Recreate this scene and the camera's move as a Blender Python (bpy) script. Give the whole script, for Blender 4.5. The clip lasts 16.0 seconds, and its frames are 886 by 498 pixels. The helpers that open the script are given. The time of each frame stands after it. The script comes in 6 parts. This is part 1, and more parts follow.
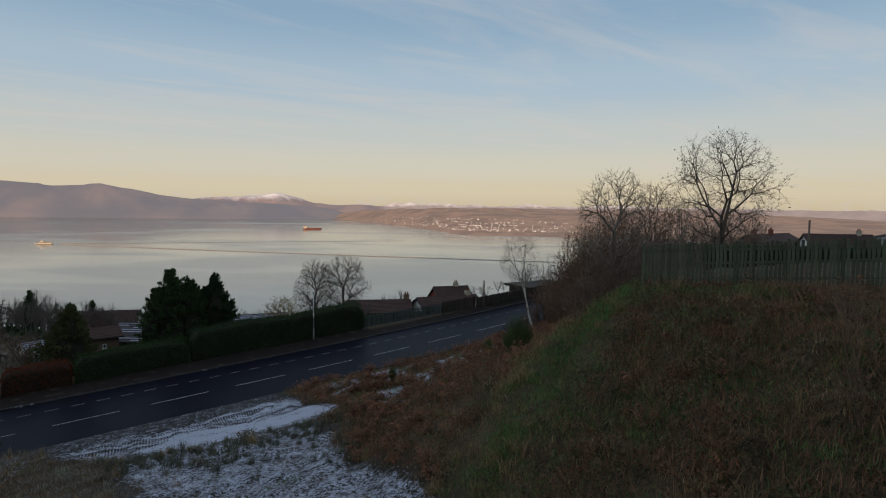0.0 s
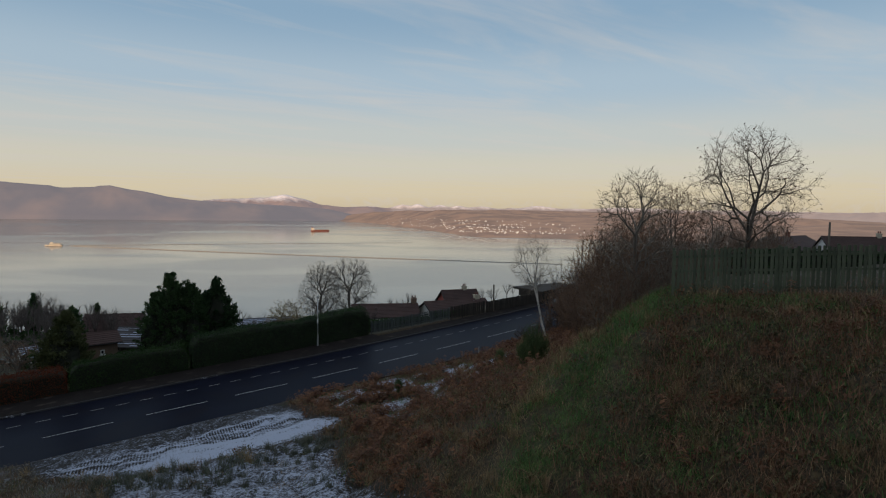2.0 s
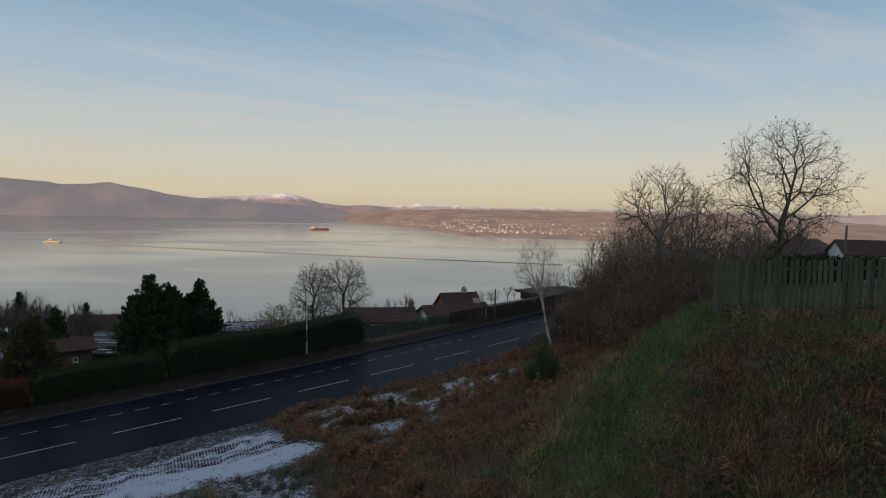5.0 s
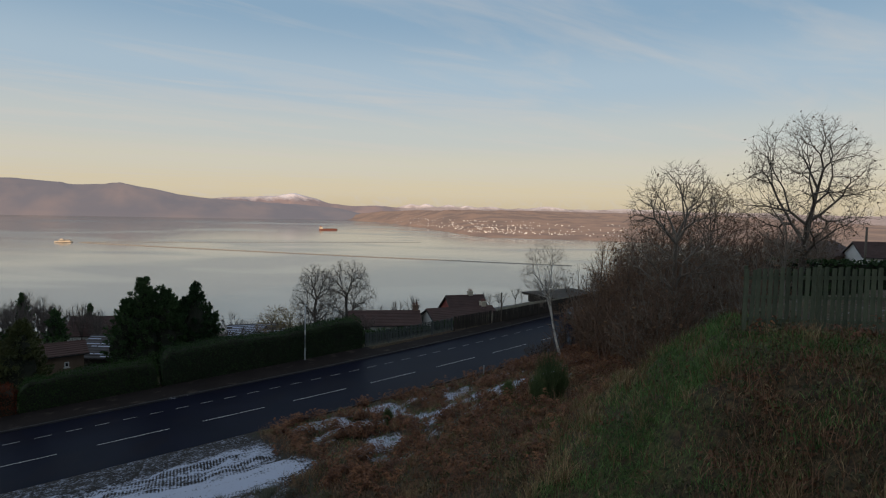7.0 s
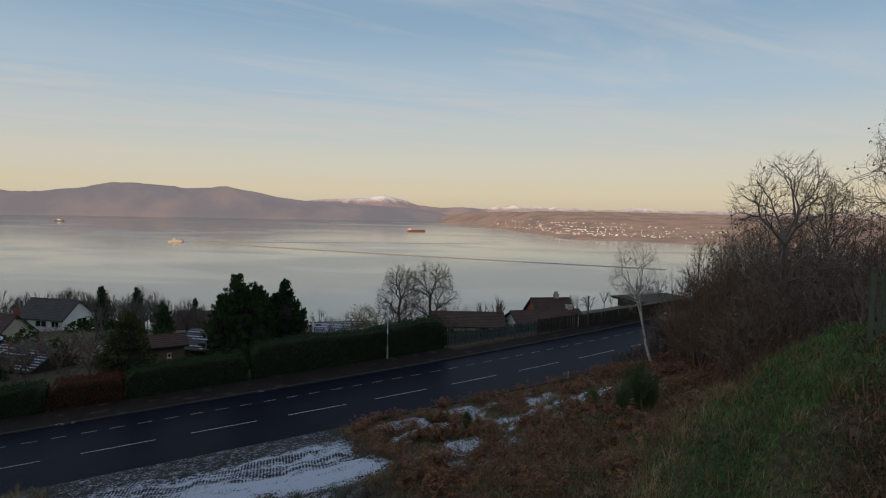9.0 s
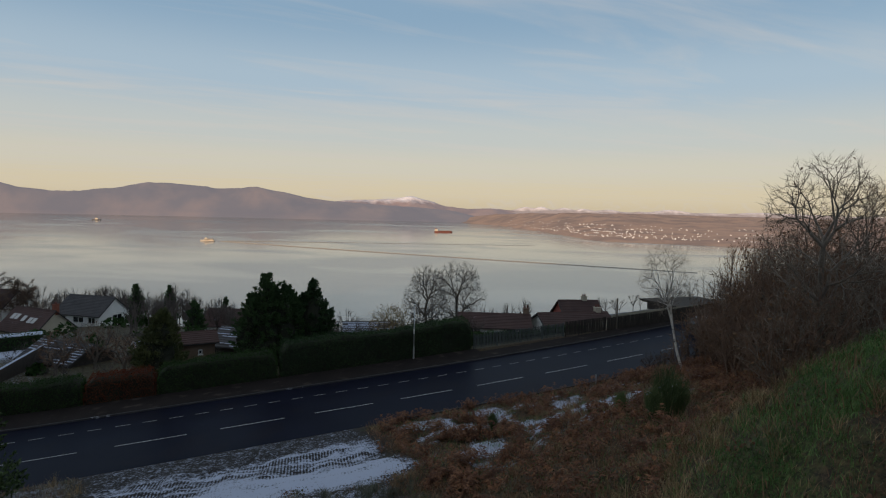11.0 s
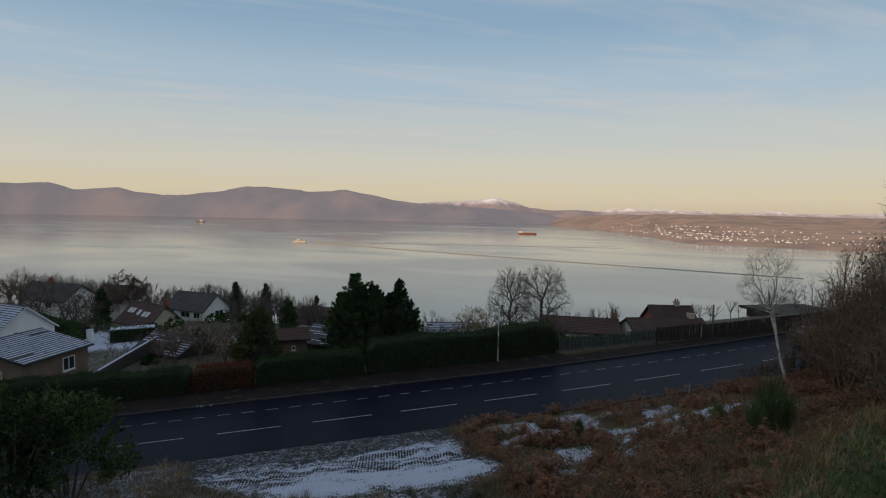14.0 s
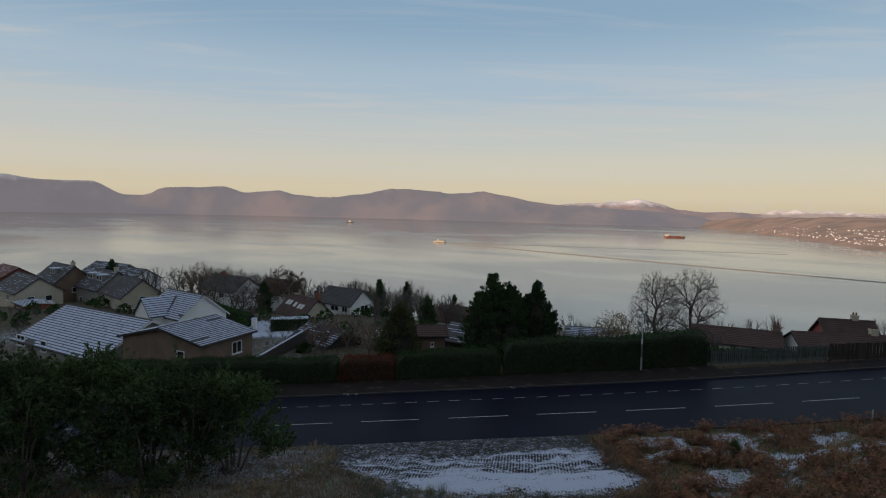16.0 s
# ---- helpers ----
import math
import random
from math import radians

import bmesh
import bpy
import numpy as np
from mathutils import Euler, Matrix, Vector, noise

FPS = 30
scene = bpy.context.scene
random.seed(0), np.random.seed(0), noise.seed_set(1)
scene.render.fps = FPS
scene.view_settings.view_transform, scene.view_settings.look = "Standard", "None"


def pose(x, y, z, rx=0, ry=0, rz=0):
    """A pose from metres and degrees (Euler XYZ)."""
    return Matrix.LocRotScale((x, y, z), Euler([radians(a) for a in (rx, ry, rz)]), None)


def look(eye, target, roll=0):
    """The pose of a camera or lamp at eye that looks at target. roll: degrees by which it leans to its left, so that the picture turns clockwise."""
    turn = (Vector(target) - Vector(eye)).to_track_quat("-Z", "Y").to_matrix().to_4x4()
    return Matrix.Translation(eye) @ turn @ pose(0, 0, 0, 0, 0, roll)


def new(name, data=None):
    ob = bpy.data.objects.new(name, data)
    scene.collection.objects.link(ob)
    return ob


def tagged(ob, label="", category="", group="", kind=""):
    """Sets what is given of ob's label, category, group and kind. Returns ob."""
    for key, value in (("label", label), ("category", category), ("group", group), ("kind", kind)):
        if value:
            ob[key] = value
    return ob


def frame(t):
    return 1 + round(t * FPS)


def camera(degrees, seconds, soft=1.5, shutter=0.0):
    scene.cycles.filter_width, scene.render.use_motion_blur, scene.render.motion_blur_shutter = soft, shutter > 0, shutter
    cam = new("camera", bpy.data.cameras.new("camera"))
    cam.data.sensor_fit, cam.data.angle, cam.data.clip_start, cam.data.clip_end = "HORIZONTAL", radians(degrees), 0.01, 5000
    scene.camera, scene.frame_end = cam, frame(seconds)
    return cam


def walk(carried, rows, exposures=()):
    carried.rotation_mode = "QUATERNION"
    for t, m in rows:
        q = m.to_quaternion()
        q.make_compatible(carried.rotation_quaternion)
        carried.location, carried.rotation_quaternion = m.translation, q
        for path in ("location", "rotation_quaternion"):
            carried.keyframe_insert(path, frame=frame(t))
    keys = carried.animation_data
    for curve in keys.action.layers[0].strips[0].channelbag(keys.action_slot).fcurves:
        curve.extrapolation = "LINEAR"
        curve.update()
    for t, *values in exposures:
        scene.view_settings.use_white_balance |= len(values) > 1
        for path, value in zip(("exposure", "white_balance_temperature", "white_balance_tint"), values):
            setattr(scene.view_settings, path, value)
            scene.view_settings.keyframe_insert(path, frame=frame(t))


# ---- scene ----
from random import Random

# the camera and its way
cam = camera(74.0, 16.0, soft=1.15)
PATH = [
    (0, (1.711, 1.765, 14.613), (1.47, 3.745, 14.475), 0.6),
    (0.5, (1.649, 2.204, 14.62), (1.395, 4.183, 14.482), 0.6),
    (1, (1.532, 2.712, 14.634), (1.273, 4.69, 14.497), 0.5),
    (1.5, (1.458, 3.258, 14.645), (1.193, 5.236, 14.509), 0.5),
    (2, (1.32, 3.877, 14.588), (1.054, 5.855, 14.456), 0.6),
    (2.5, (1.193, 4.503, 14.574), (0.929, 6.481, 14.443), 0.7),
    (3, (1.07, 5.18, 14.576), (0.807, 7.158, 14.445), 0.8),
    (3.5, (0.959, 5.808, 14.596), (0.7, 7.787, 14.464), 0.8),
    (4, (0.891, 6.468, 14.608), (0.632, 8.447, 14.475), 0.9),
    (6.5, (1.005, 9.319, 14.659), (0.723, 11.294, 14.524), 1.1),
    (7, (1.046, 9.835, 14.646), (0.752, 11.809, 14.513), 1.1),
    (7.5, (1.104, 10.247, 14.624), (0.776, 12.216, 14.49), 1.1),
    (8, (1.159, 10.564, 14.585), (0.762, 12.519, 14.451), 1.0),
    (8.5, (1.183, 10.675, 14.528), (0.689, 12.608, 14.395), 1.0),
    (9, (1.206, 10.765, 14.482), (0.625, 12.674, 14.349), 1.0),
    (11.5, (1.167, 10.812, 14.449), (0.482, 12.686, 14.318), 1.2),
    (12, (1.163, 10.832, 14.457), (0.445, 12.694, 14.326), 1.1),
    (12.5, (1.168, 10.835, 14.44), (0.411, 12.681, 14.309), 1.2),
    (13, (1.144, 10.736, 14.451), (0.342, 12.563, 14.321), 1.2),
    (13.5, (1.139, 10.7, 14.456), (0.287, 12.504, 14.326), 1.3),
    (14, (1.095, 10.749, 14.457), (0.167, 12.516, 14.326), 1.1),
    (14.5, (1.059, 10.811, 14.432), (0.03, 12.521, 14.299), 1.2),
    (15, (1.085, 10.735, 14.425), (-0.055, 12.373, 14.294), 1.0),
    (15.5, (1.067, 10.807, 14.382), (-0.161, 12.379, 14.249), 1.1),
    (16, (0.889, 10.853, 14.338), (-0.421, 12.358, 14.203), 1.2),
]
walk(cam, [(t, look(eye, target, roll)) for t, eye, target, roll in PATH])

# ---- the ground plan: s runs along the road, n across it towards the water ----
ROAD_X, ROAD_Y, COS, SIN, GRADE = -25.9, 39.56, 0.7635, 0.6458, 0.0697
SEA = -61.5
SUN_TURN, SUN_HEIGHT = 172.0, 5.0       # degrees to the left of +y, degrees above the horizon


def at(s, n):
    return ROAD_X + s * COS - n * SIN, ROAD_Y + s * SIN + n * COS


def plan(x, y):
    dx, dy = x - ROAD_X, y - ROAD_Y
    return dx * COS + dy * SIN, -dx * SIN + dy * COS


def ease(a, b, v):
    q = min(1.0, max(0.0, (v - a) / (b - a)))
    return q * q * (3 - 2 * q)


def road_height(s):
    if s < -10:
        return -10 * GRADE + (s + 10) * 0.045
    if s > 60:
        return 60 * GRADE + (s - 60) * 0.02
    return s * GRADE


def bend(s):
    """How far the middle of the road has swung towards the water."""
    if s < 12:
        return 0.0
    if s < 50:
        return 0.0018 * (s - 12) ** 2
    return 2.6 + (s - 50) * 0.137


def bank(x, y):
    """The grassy bank that climbs to the fence."""
    shift = 0.65 * (25 - y) if y < 25 else (0.04 * (y - 42) ** 2 if y > 42 else 0.0)
    q = max(0.0, x + 4.6 - min(shift, 14.0))
    up = 0.5 * q * q / (q + 0.25) if q > 0 else 0.0
    # past the end of the fence the crest drops away
    d = (x - 7.15) * -SIN + (y - 27.7) * COS
    cap = 8.0 - 5.6 * ease(-0.8, 6.5, d) - 1.4 * ease(6.5, 22, d)
    return up if up < cap - 0.6 else cap - 0.6 + 0.6 * (1 - math.exp(-(up - cap + 0.6) / 0.6))


def ground(x, y, rough=True):
    s, n = plan(x, y)
    rz = road_height(s)
    m = n - bend(s)
    if m > 9.5:
        d = m - 9.5
        fall = 0.0 + 0.055 * ease(-75, -20, s) + 0.16 * ease(-20, 38, s)
        z = rz - fall * d - 0.0006 * d * d
        if rough:
            z += 0.5 * noise.noise((x * 0.05, y * 0.05, 3.0)) * ease(12, 40, d)
        return max(z, SEA - 6)
    if m > -3.9:
        return rz - 0.22 * ease(-3.9, -3.4, m) * (1 - ease(8.6, 9.2, m))
    d = -m - 3.9
    z = rz + 0.16 * d
    hill = z + bank(x, y)
    top = 11.9 - 0.10 * max(0.0, y - 46) - 0.02 * max(0.0, x - 12)
    if hill > top - 1:
        over = hill - (top - 1)
        hill = top - 1 + over / (1 + over)
    # the hillside behind keeps the low sun off the near slope
    back = max(0.0, -n - 75)
    hill += 0.34 * back * ease(0, 60, back)
    if back > 170:
        hill -= 0.34 * (back - 170)
    if rough:
        k = ease(0.3, 5, d)
        hill += k * (0.28 * noise.noise((x * 0.35, y * 0.35, 0.0)) + 0.24 * noise.noise((x * 0.9, y * 0.9, 7.0)))
    return hill


# ---- world and light ----
world = bpy.data.worlds.new("sky")
scene.world = world
world.use_nodes = True
wn, wl = world.node_tree.nodes, world.node_tree.links
wn.clear()


def wnode(kind, **values):
    nd = wn.new(kind)
    for key, value in values.items():
        nd.inputs[key].default_value = value
    return nd


sky = wn.new("ShaderNodeTexSky")
sky.sky_type = "NISHITA"
sky.sun_disc = False
sky.sun_elevation = radians(SUN_HEIGHT)
sky.sun_rotation = radians(-SUN_TURN)
sky.air_density, sky.dust_density, sky.ozone_density = 1.0, 1.2, 1.0
coords = wn.new("ShaderNodeTexCoord")
split = wn.new("ShaderNodeSeparateXYZ")
wl.new(coords.outputs["Generated"], split.inputs[0])
# colour by height above the horizon: warm and pale low down, blue above
grade = wn.new("ShaderNodeValToRGB")
grade.color_ramp.interpolation = "EASE"
stops = [(0.0, (0.655, 0.550, 0.385)), (0.03, (0.70, 0.610, 0.440)), (0.07, (0.655, 0.622, 0.525)), (0.12, (0.565, 0.595, 0.585)), (0.20, (0.415, 0.53, 0.635)), (0.31, (0.265, 0.405, 0.555)), (0.40, (0.20, 0.345, 0.53)), (0.62, (0.30, 0.345, 0.40)), (1.0, (0.27, 0.295, 0.32))]
while len(grade.color_ramp.elements) < len(stops):
    grade.color_ramp.elements.new(0.5)
for el, (p, c) in zip(grade.color_ramp.elements, stops):
    el.position, el.color = p, (*c, 1)
wl.new(split.outputs["Z"], grade.inputs[0])
# thin streaks of high cloud, laid out on a plane far above
lift = wnode("ShaderNodeMath")
lift.operation = "MAXIMUM"
lift.inputs[1].default_value = 0.02
wl.new(split.outputs["Z"], lift.inputs[0])
flat = wn.new("ShaderNodeVectorMath")
flat.operation = "DIVIDE"
wl.new(coords.outputs["Generated"], flat.inputs[0])
three = wn.new("ShaderNodeCombineXYZ")
for axis in range(3):
    wl.new(lift.outputs[0], three.inputs[axis])
wl.new(three.outputs[0], flat.inputs[1])
swung = wn.new("ShaderNodeMapping")
swung.inputs["Rotation"].default_value = (0, 0, radians(-46))
wl.new(flat.outputs[0], swung.inputs[0])
turned = wn.new("ShaderNodeMapping")
turned.inputs["Location"].default_value = (3.4, 1.7, 0)
turned.inputs["Scale"].default_value = (0.30, 0.95, 1)
wl.new(swung.outputs[0], turned.inputs[0])
wisps = wnode("ShaderNodeTexNoise", Scale=1.25, Detail=8.0, Roughness=0.58, Distortion=0.9)
wl.new(turned.outputs[0], wisps.inputs["Vector"])
thin = wn.new("ShaderNodeMapRange")
thin.inputs[1].default_value, thin.inputs[2].default_value = 0.47, 0.78
thin.inputs[3].default_value, thin.inputs[4].default_value = 0.0, 0.62
wl.new(wisps.outputs["Fac"], thin.inputs[0])
clouded = wn.new("ShaderNodeMixRGB")
clouded.inputs[2].default_value = (0.66, 0.61, 0.57, 1)
wl.new(thin.outputs[0], clouded.inputs[0])
wl.new(grade.outputs[0], clouded.inputs[1])
blend = wn.new("ShaderNodeMixRGB")
blend.inputs[0].default_value = 0.88
dim = wn.new("ShaderNodeMixRGB")
dim.blend_type = "MULTIPLY"
dim.inputs[0].default_value = 1.0
dim.inputs[2].default_value = (0.10, 0.10, 0.10, 1)
wl.new(sky.outputs[0], dim.inputs[1])
wl.new(dim.outputs[0], blend.inputs[1])
wl.new(clouded.outputs[0], blend.inputs[2])
back = wnode("ShaderNodeBackground", Strength=1.0)
wl.new(blend.outputs[0], back.inputs[0])
wout = wn.new("ShaderNodeOutputWorld")
wl.new(back.outputs[0], wout.inputs[0])

sun = new("sun", bpy.data.lights.new("sun", "SUN"))
sun.data.energy, sun.data.angle, sun.data.color = 4.5, radians(0.6), (1.0, 0.70, 0.48)
sun_way = Vector((-math.sin(radians(SUN_TURN)) * math.cos(radians(SUN_HEIGHT)), math.cos(radians(SUN_TURN)) * math.cos(radians(SUN_HEIGHT)), math.sin(radians(SUN_HEIGHT))))
sun.matrix_world = look(sun_way * 300, (0, 0, 0))
scene.view_settings.exposure = 0.0


# ---- materials ----
def material(name, dark, light, scale=3.0, rough=0.8, bump=0.0, fine=40.0, metal=0.0, islands=0.0, spots=None, spot_scale=1.5, spot_edge=(0.55, 0.62), stretch=(1, 1, 1), glow=None, spec=0.5):
    """Two tones mixed by coarse and fine noise, with optional stains, relief and variation from piece to piece."""
    m = bpy.data.materials.new(name)
    m.use_nodes = True
    nd, ln = m.node_tree.nodes, m.node_tree.links
    shader = nd["Principled BSDF"]
    shader.inputs["Roughness"].default_value = rough
    shader.inputs["Metallic"].default_value = metal
    shader.inputs["Specular IOR Level"].default_value = spec
    place = nd.new("ShaderNodeTexCoord")
    mapped = nd.new("ShaderNodeMapping")
    mapped.inputs["Scale"].default_value = stretch
    ln.new(place.outputs["Object"], mapped.inputs[0])
    big = nd.new("ShaderNodeTexNoise")
    big.inputs["Scale"].default_value, big.inputs["Detail"].default_value = scale, 4.0
    small = nd.new("ShaderNodeTexNoise")
    small.inputs["Scale"].default_value, small.inputs["Detail"].default_value = fine, 3.0
    ln.new(mapped.outputs[0], big.inputs["Vector"])
    ln.new(mapped.outputs[0], small.inputs["Vector"])
    both = nd.new("ShaderNodeMath")
    both.operation = "ADD"
    ln.new(big.outputs["Fac"], both.inputs[0])
    ln.new(small.outputs["Fac"], both.inputs[1])
    last = both
    if islands:
        geo = nd.new("ShaderNodeNewGeometry")
        info = nd.new("ShaderNodeObjectInfo")
        plus = nd.new("ShaderNodeMath")
        plus.operation = "ADD"
        ln.new(geo.outputs["Random Per Island"], plus.inputs[0])
        ln.new(info.outputs["Random"], plus.inputs[1])
        wide = nd.new("ShaderNodeMath")
        wide.operation = "MULTIPLY_ADD"
        wide.inputs[1].default_value, wide.inputs[2].default_value = islands, -islands
        ln.new(plus.outputs[0], wide.inputs[0])
        last = nd.new("ShaderNodeMath")
        last.operation = "ADD"
        ln.new(both.outputs[0], last.inputs[0])
        ln.new(wide.outputs[0], last.inputs[1])
    span = nd.new("ShaderNodeMapRange")
    span.inputs[1].default_value, span.inputs[2].default_value = 0.65, 1.35
    ln.new(last.outputs[0], span.inputs[0])
    tone = nd.new("ShaderNodeMixRGB")
    tone.inputs[1].default_value, tone.inputs[2].default_value = (*dark, 1), (*light, 1)
    ln.new(span.outputs[0], tone.inputs[0])
    colour = tone
    if spots:
        patch = nd.new("ShaderNodeTexNoise")
        patch.inputs["Scale"].default_value, patch.inputs["Detail"].default_value = spot_scale, 6.0
        ln.new(mapped.outputs[0], patch.inputs["Vector"])
        edge = nd.new("ShaderNodeMapRange")
        edge.inputs[1].default_value, edge.inputs[2].default_value = spot_edge
        ln.new(patch.outputs["Fac"], edge.inputs[0])
        colour = nd.new("ShaderNodeMixRGB")
        colour.inputs[2].default_value = (*spots, 1)
        ln.new(edge.outputs[0], colour.inputs[0])
        ln.new(tone.outputs[0], colour.inputs[1])
    ln.new(colour.outputs[0], shader.inputs["Base Color"])
    if glow:
        shader.inputs["Emission Color"].default_value = (*glow, 1)
        shader.inputs["Emission Strength"].default_value = 1.0
    if bump:
        relief = nd.new("ShaderNodeBump")
        relief.inputs["Strength"].default_value, relief.inputs["Distance"].default_value = 0.6, bump
        ln.new(both.outputs[0], relief.inputs["Height"])
        ln.new(relief.outputs[0], shader.inputs["Normal"])
    return m


FROST = (0.62, 0.66, 0.74)
M = {}
# blue cast in base colour and specular tint imitates reflected sky
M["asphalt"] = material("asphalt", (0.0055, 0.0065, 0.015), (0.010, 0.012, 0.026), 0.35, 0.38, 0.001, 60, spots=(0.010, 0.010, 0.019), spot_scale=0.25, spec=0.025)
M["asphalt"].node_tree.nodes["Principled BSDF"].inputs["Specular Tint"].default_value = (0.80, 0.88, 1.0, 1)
M["paint"] = material("road_paint", (0.36, 0.36, 0.37), (0.68, 0.68, 0.67), 1.5, 0.7, 0.002, 30)
M["worn_paint"] = material("worn_road_paint", (0.10, 0.10, 0.11), (0.42, 0.42, 0.42), 2.5, 0.8, 0.002, 30)
M["kerb"] = material("kerb_stone", (0.030, 0.029, 0.032), (0.060, 0.058, 0.062), 2, 0.85, 0.004, 40, islands=0.25, spots=FROST, spot_scale=1.2, spot_edge=(0.66, 0.78))
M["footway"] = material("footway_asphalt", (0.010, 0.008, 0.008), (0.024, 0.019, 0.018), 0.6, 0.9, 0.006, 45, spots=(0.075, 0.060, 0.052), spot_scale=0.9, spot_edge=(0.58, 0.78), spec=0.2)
M["bark"] = material("bark", (0.07, 0.058, 0.048), (0.18, 0.15, 0.125), 2, 0.9, 0.01, 30, stretch=(1, 1, 0.3))
M["twig"] = material("twig", (0.10, 0.062, 0.044), (0.24, 0.152, 0.104), 1.0, 0.9, 0.0, 20, islands=0.3)
M["pale_twig"] = material("pale_twig", (0.17, 0.13, 0.10), (0.34, 0.27, 0.21), 1.0, 0.9, 0.0, 20, islands=0.3)
M["grey_twig"] = material("grey_twig", (0.15, 0.125, 0.10), (0.30, 0.25, 0.20), 1.0, 0.9, 0.0, 20, islands=0.3)
M["birch"] = material("birch_bark", (0.52, 0.48, 0.44), (0.82, 0.78, 0.72), 3, 0.7, 0.004, 14, stretch=(1, 1, 3.5), spots=(0.05, 0.045, 0.04), spot_scale=4.0, spot_edge=(0.58, 0.62))
M["pale_bark"] = material("pale_bark", (0.11, 0.092, 0.075), (0.25, 0.215, 0.18), 2, 0.85, 0.006, 25, stretch=(1, 1, 0.3))
M["wood_twig"] = material("dark_grey_twig", (0.050, 0.042, 0.040), (0.125, 0.103, 0.092), 0.6, 0.9, 0.0, 20, islands=0.4)
M["rush"] = material("frosted_rush", (0.045, 0.060, 0.036), (0.17, 0.175, 0.130), 0.8, 0.85, islands=0.5)
M["yellow_twig"] = material("yellow_twig", (0.22, 0.17, 0.075), (0.42, 0.33, 0.16), 0.8, 0.9, 0.0, 20, islands=0.4)
M["broom"] = material("green_broom", (0.050, 0.085, 0.030), (0.15, 0.20, 0.075), 0.8, 0.85, islands=0.4)
M["rust_twig"] = material("rusty_twig", (0.14, 0.070, 0.038), (0.32, 0.17, 0.085), 0.8, 0.9, 0.0, 20, islands=0.4)
M["old_leaf"] = material("withered_leaf", (0.06, 0.03, 0.015), (0.15, 0.075, 0.03), 1, 0.8, islands=0.5)
M["cypress"] = material("cypress_leaf", (0.013, 0.034, 0.014), (0.062, 0.108, 0.038), 0.6, 0.8, islands=0.35, spec=0.2)
M["cypress_gold"] = material("golden_cypress_leaf", (0.035, 0.045, 0.012), (0.10, 0.11, 0.030), 0.6, 0.7, islands=0.45)
M["hedge"] = material("hedge_leaf", (0.016, 0.040, 0.010), (0.044, 0.088, 0.022), 0.5, 0.8, islands=0.18, spec=0.2)
M["beech"] = material("copper_hedge_leaf", (0.085, 0.021, 0.010), (0.170, 0.044, 0.018), 0.8, 0.85, islands=0.2, spec=0.2)
M["laurel"] = material("evergreen_leaf", (0.009, 0.022, 0.009), (0.080, 0.120, 0.042), 0.7, 0.75, islands=0.5, spec=0.2)
# near-black green: the shade between leaves put into the base colour
M["core"] = material("painted_inner_shade", (0.010, 0.012, 0.007), (0.022, 0.024, 0.012), 2, 0.95)
M["grass"] = material("green_grass", (0.045, 0.105, 0.033), (0.185, 0.300, 0.095), 0.7, 0.8, islands=0.5, spec=0.2)
M["straw"] = material("dry_grass", (0.19, 0.128, 0.060), (0.54, 0.395, 0.215), 0.7, 0.8, islands=0.5)
M["bracken"] = material("dead_bracken", (0.095, 0.036, 0.018), (0.38, 0.175, 0.075), 0.9, 0.85, islands=0.5)
M["bramble"] = material("bramble", (0.100, 0.053, 0.033), (0.32, 0.172, 0.092), 0.9, 0.85, islands=0.5)
M["bramble_leaf"] = material("bramble_leaf", (0.042, 0.050, 0.022), (0.185, 0.165, 0.070), 0.8, 0.85, islands=0.6, spots=(0.165, 0.080, 0.044), spot_scale=0.9, spot_edge=(0.48, 0.56))
M["weed"] = material("dead_weed", (0.095, 0.049, 0.030), (0.29, 0.160, 0.092), 0.9, 0.85, islands=0.5)
M["frosty"] = material("frosted_grass", (0.20, 0.19, 0.17), (0.50, 0.50, 0.48), 0.9, 0.8, islands=0.5)
M["fence"] = material("green_stained_board", (0.046, 0.058, 0.036), (0.120, 0.138, 0.088), 1.5, 0.8, 0.003, 30, islands=0.5, stretch=(1, 1, 0.15))
M["pale_fence"] = material("weathered_board", (0.045, 0.056, 0.054), (0.105, 0.118, 0.115), 1.5, 0.85, 0.003, 30, islands=0.4)
M["dark_wood"] = material("dark_board", (0.020, 0.017, 0.014), (0.050, 0.040, 0.032), 2, 0.85, 0.003, 25, islands=0.4)
M["white_wall"] = material("white_render", (0.76, 0.75, 0.72), (0.86, 0.85, 0.82), 0.6, 0.85, 0.004, 50)
M["cream_wall"] = material("cream_render", (0.42, 0.37, 0.28), (0.56, 0.50, 0.39), 0.6, 0.85, 0.004, 50)
M["brown_wall"] = material("brown_brick", (0.13, 0.085, 0.060), (0.24, 0.165, 0.12), 0.9, 0.9, 0.006, 22)
M["grey_wall"] = material("grey_render", (0.22, 0.20, 0.18), (0.34, 0.32, 0.29), 0.8, 0.9, 0.004, 50)
M["red_wall"] = material("red_board", (0.26, 0.06, 0.05), (0.36, 0.085, 0.07), 0.8, 0.7, 0.003, 30)
M["brick"] = material("red_brick", (0.16, 0.050, 0.032), (0.30, 0.105, 0.065), 1.2, 0.9, 0.006, 22)
M["slate"] = material("dark_roof_tile", (0.035, 0.035, 0.040), (0.075, 0.073, 0.078), 0.8, 0.7, 0.004, 20, islands=0.3)
M["brown_tile"] = material("brown_roof_tile", (0.042, 0.022, 0.020), (0.085, 0.045, 0.040), 0.8, 0.75, 0.004, 20, islands=0.3)
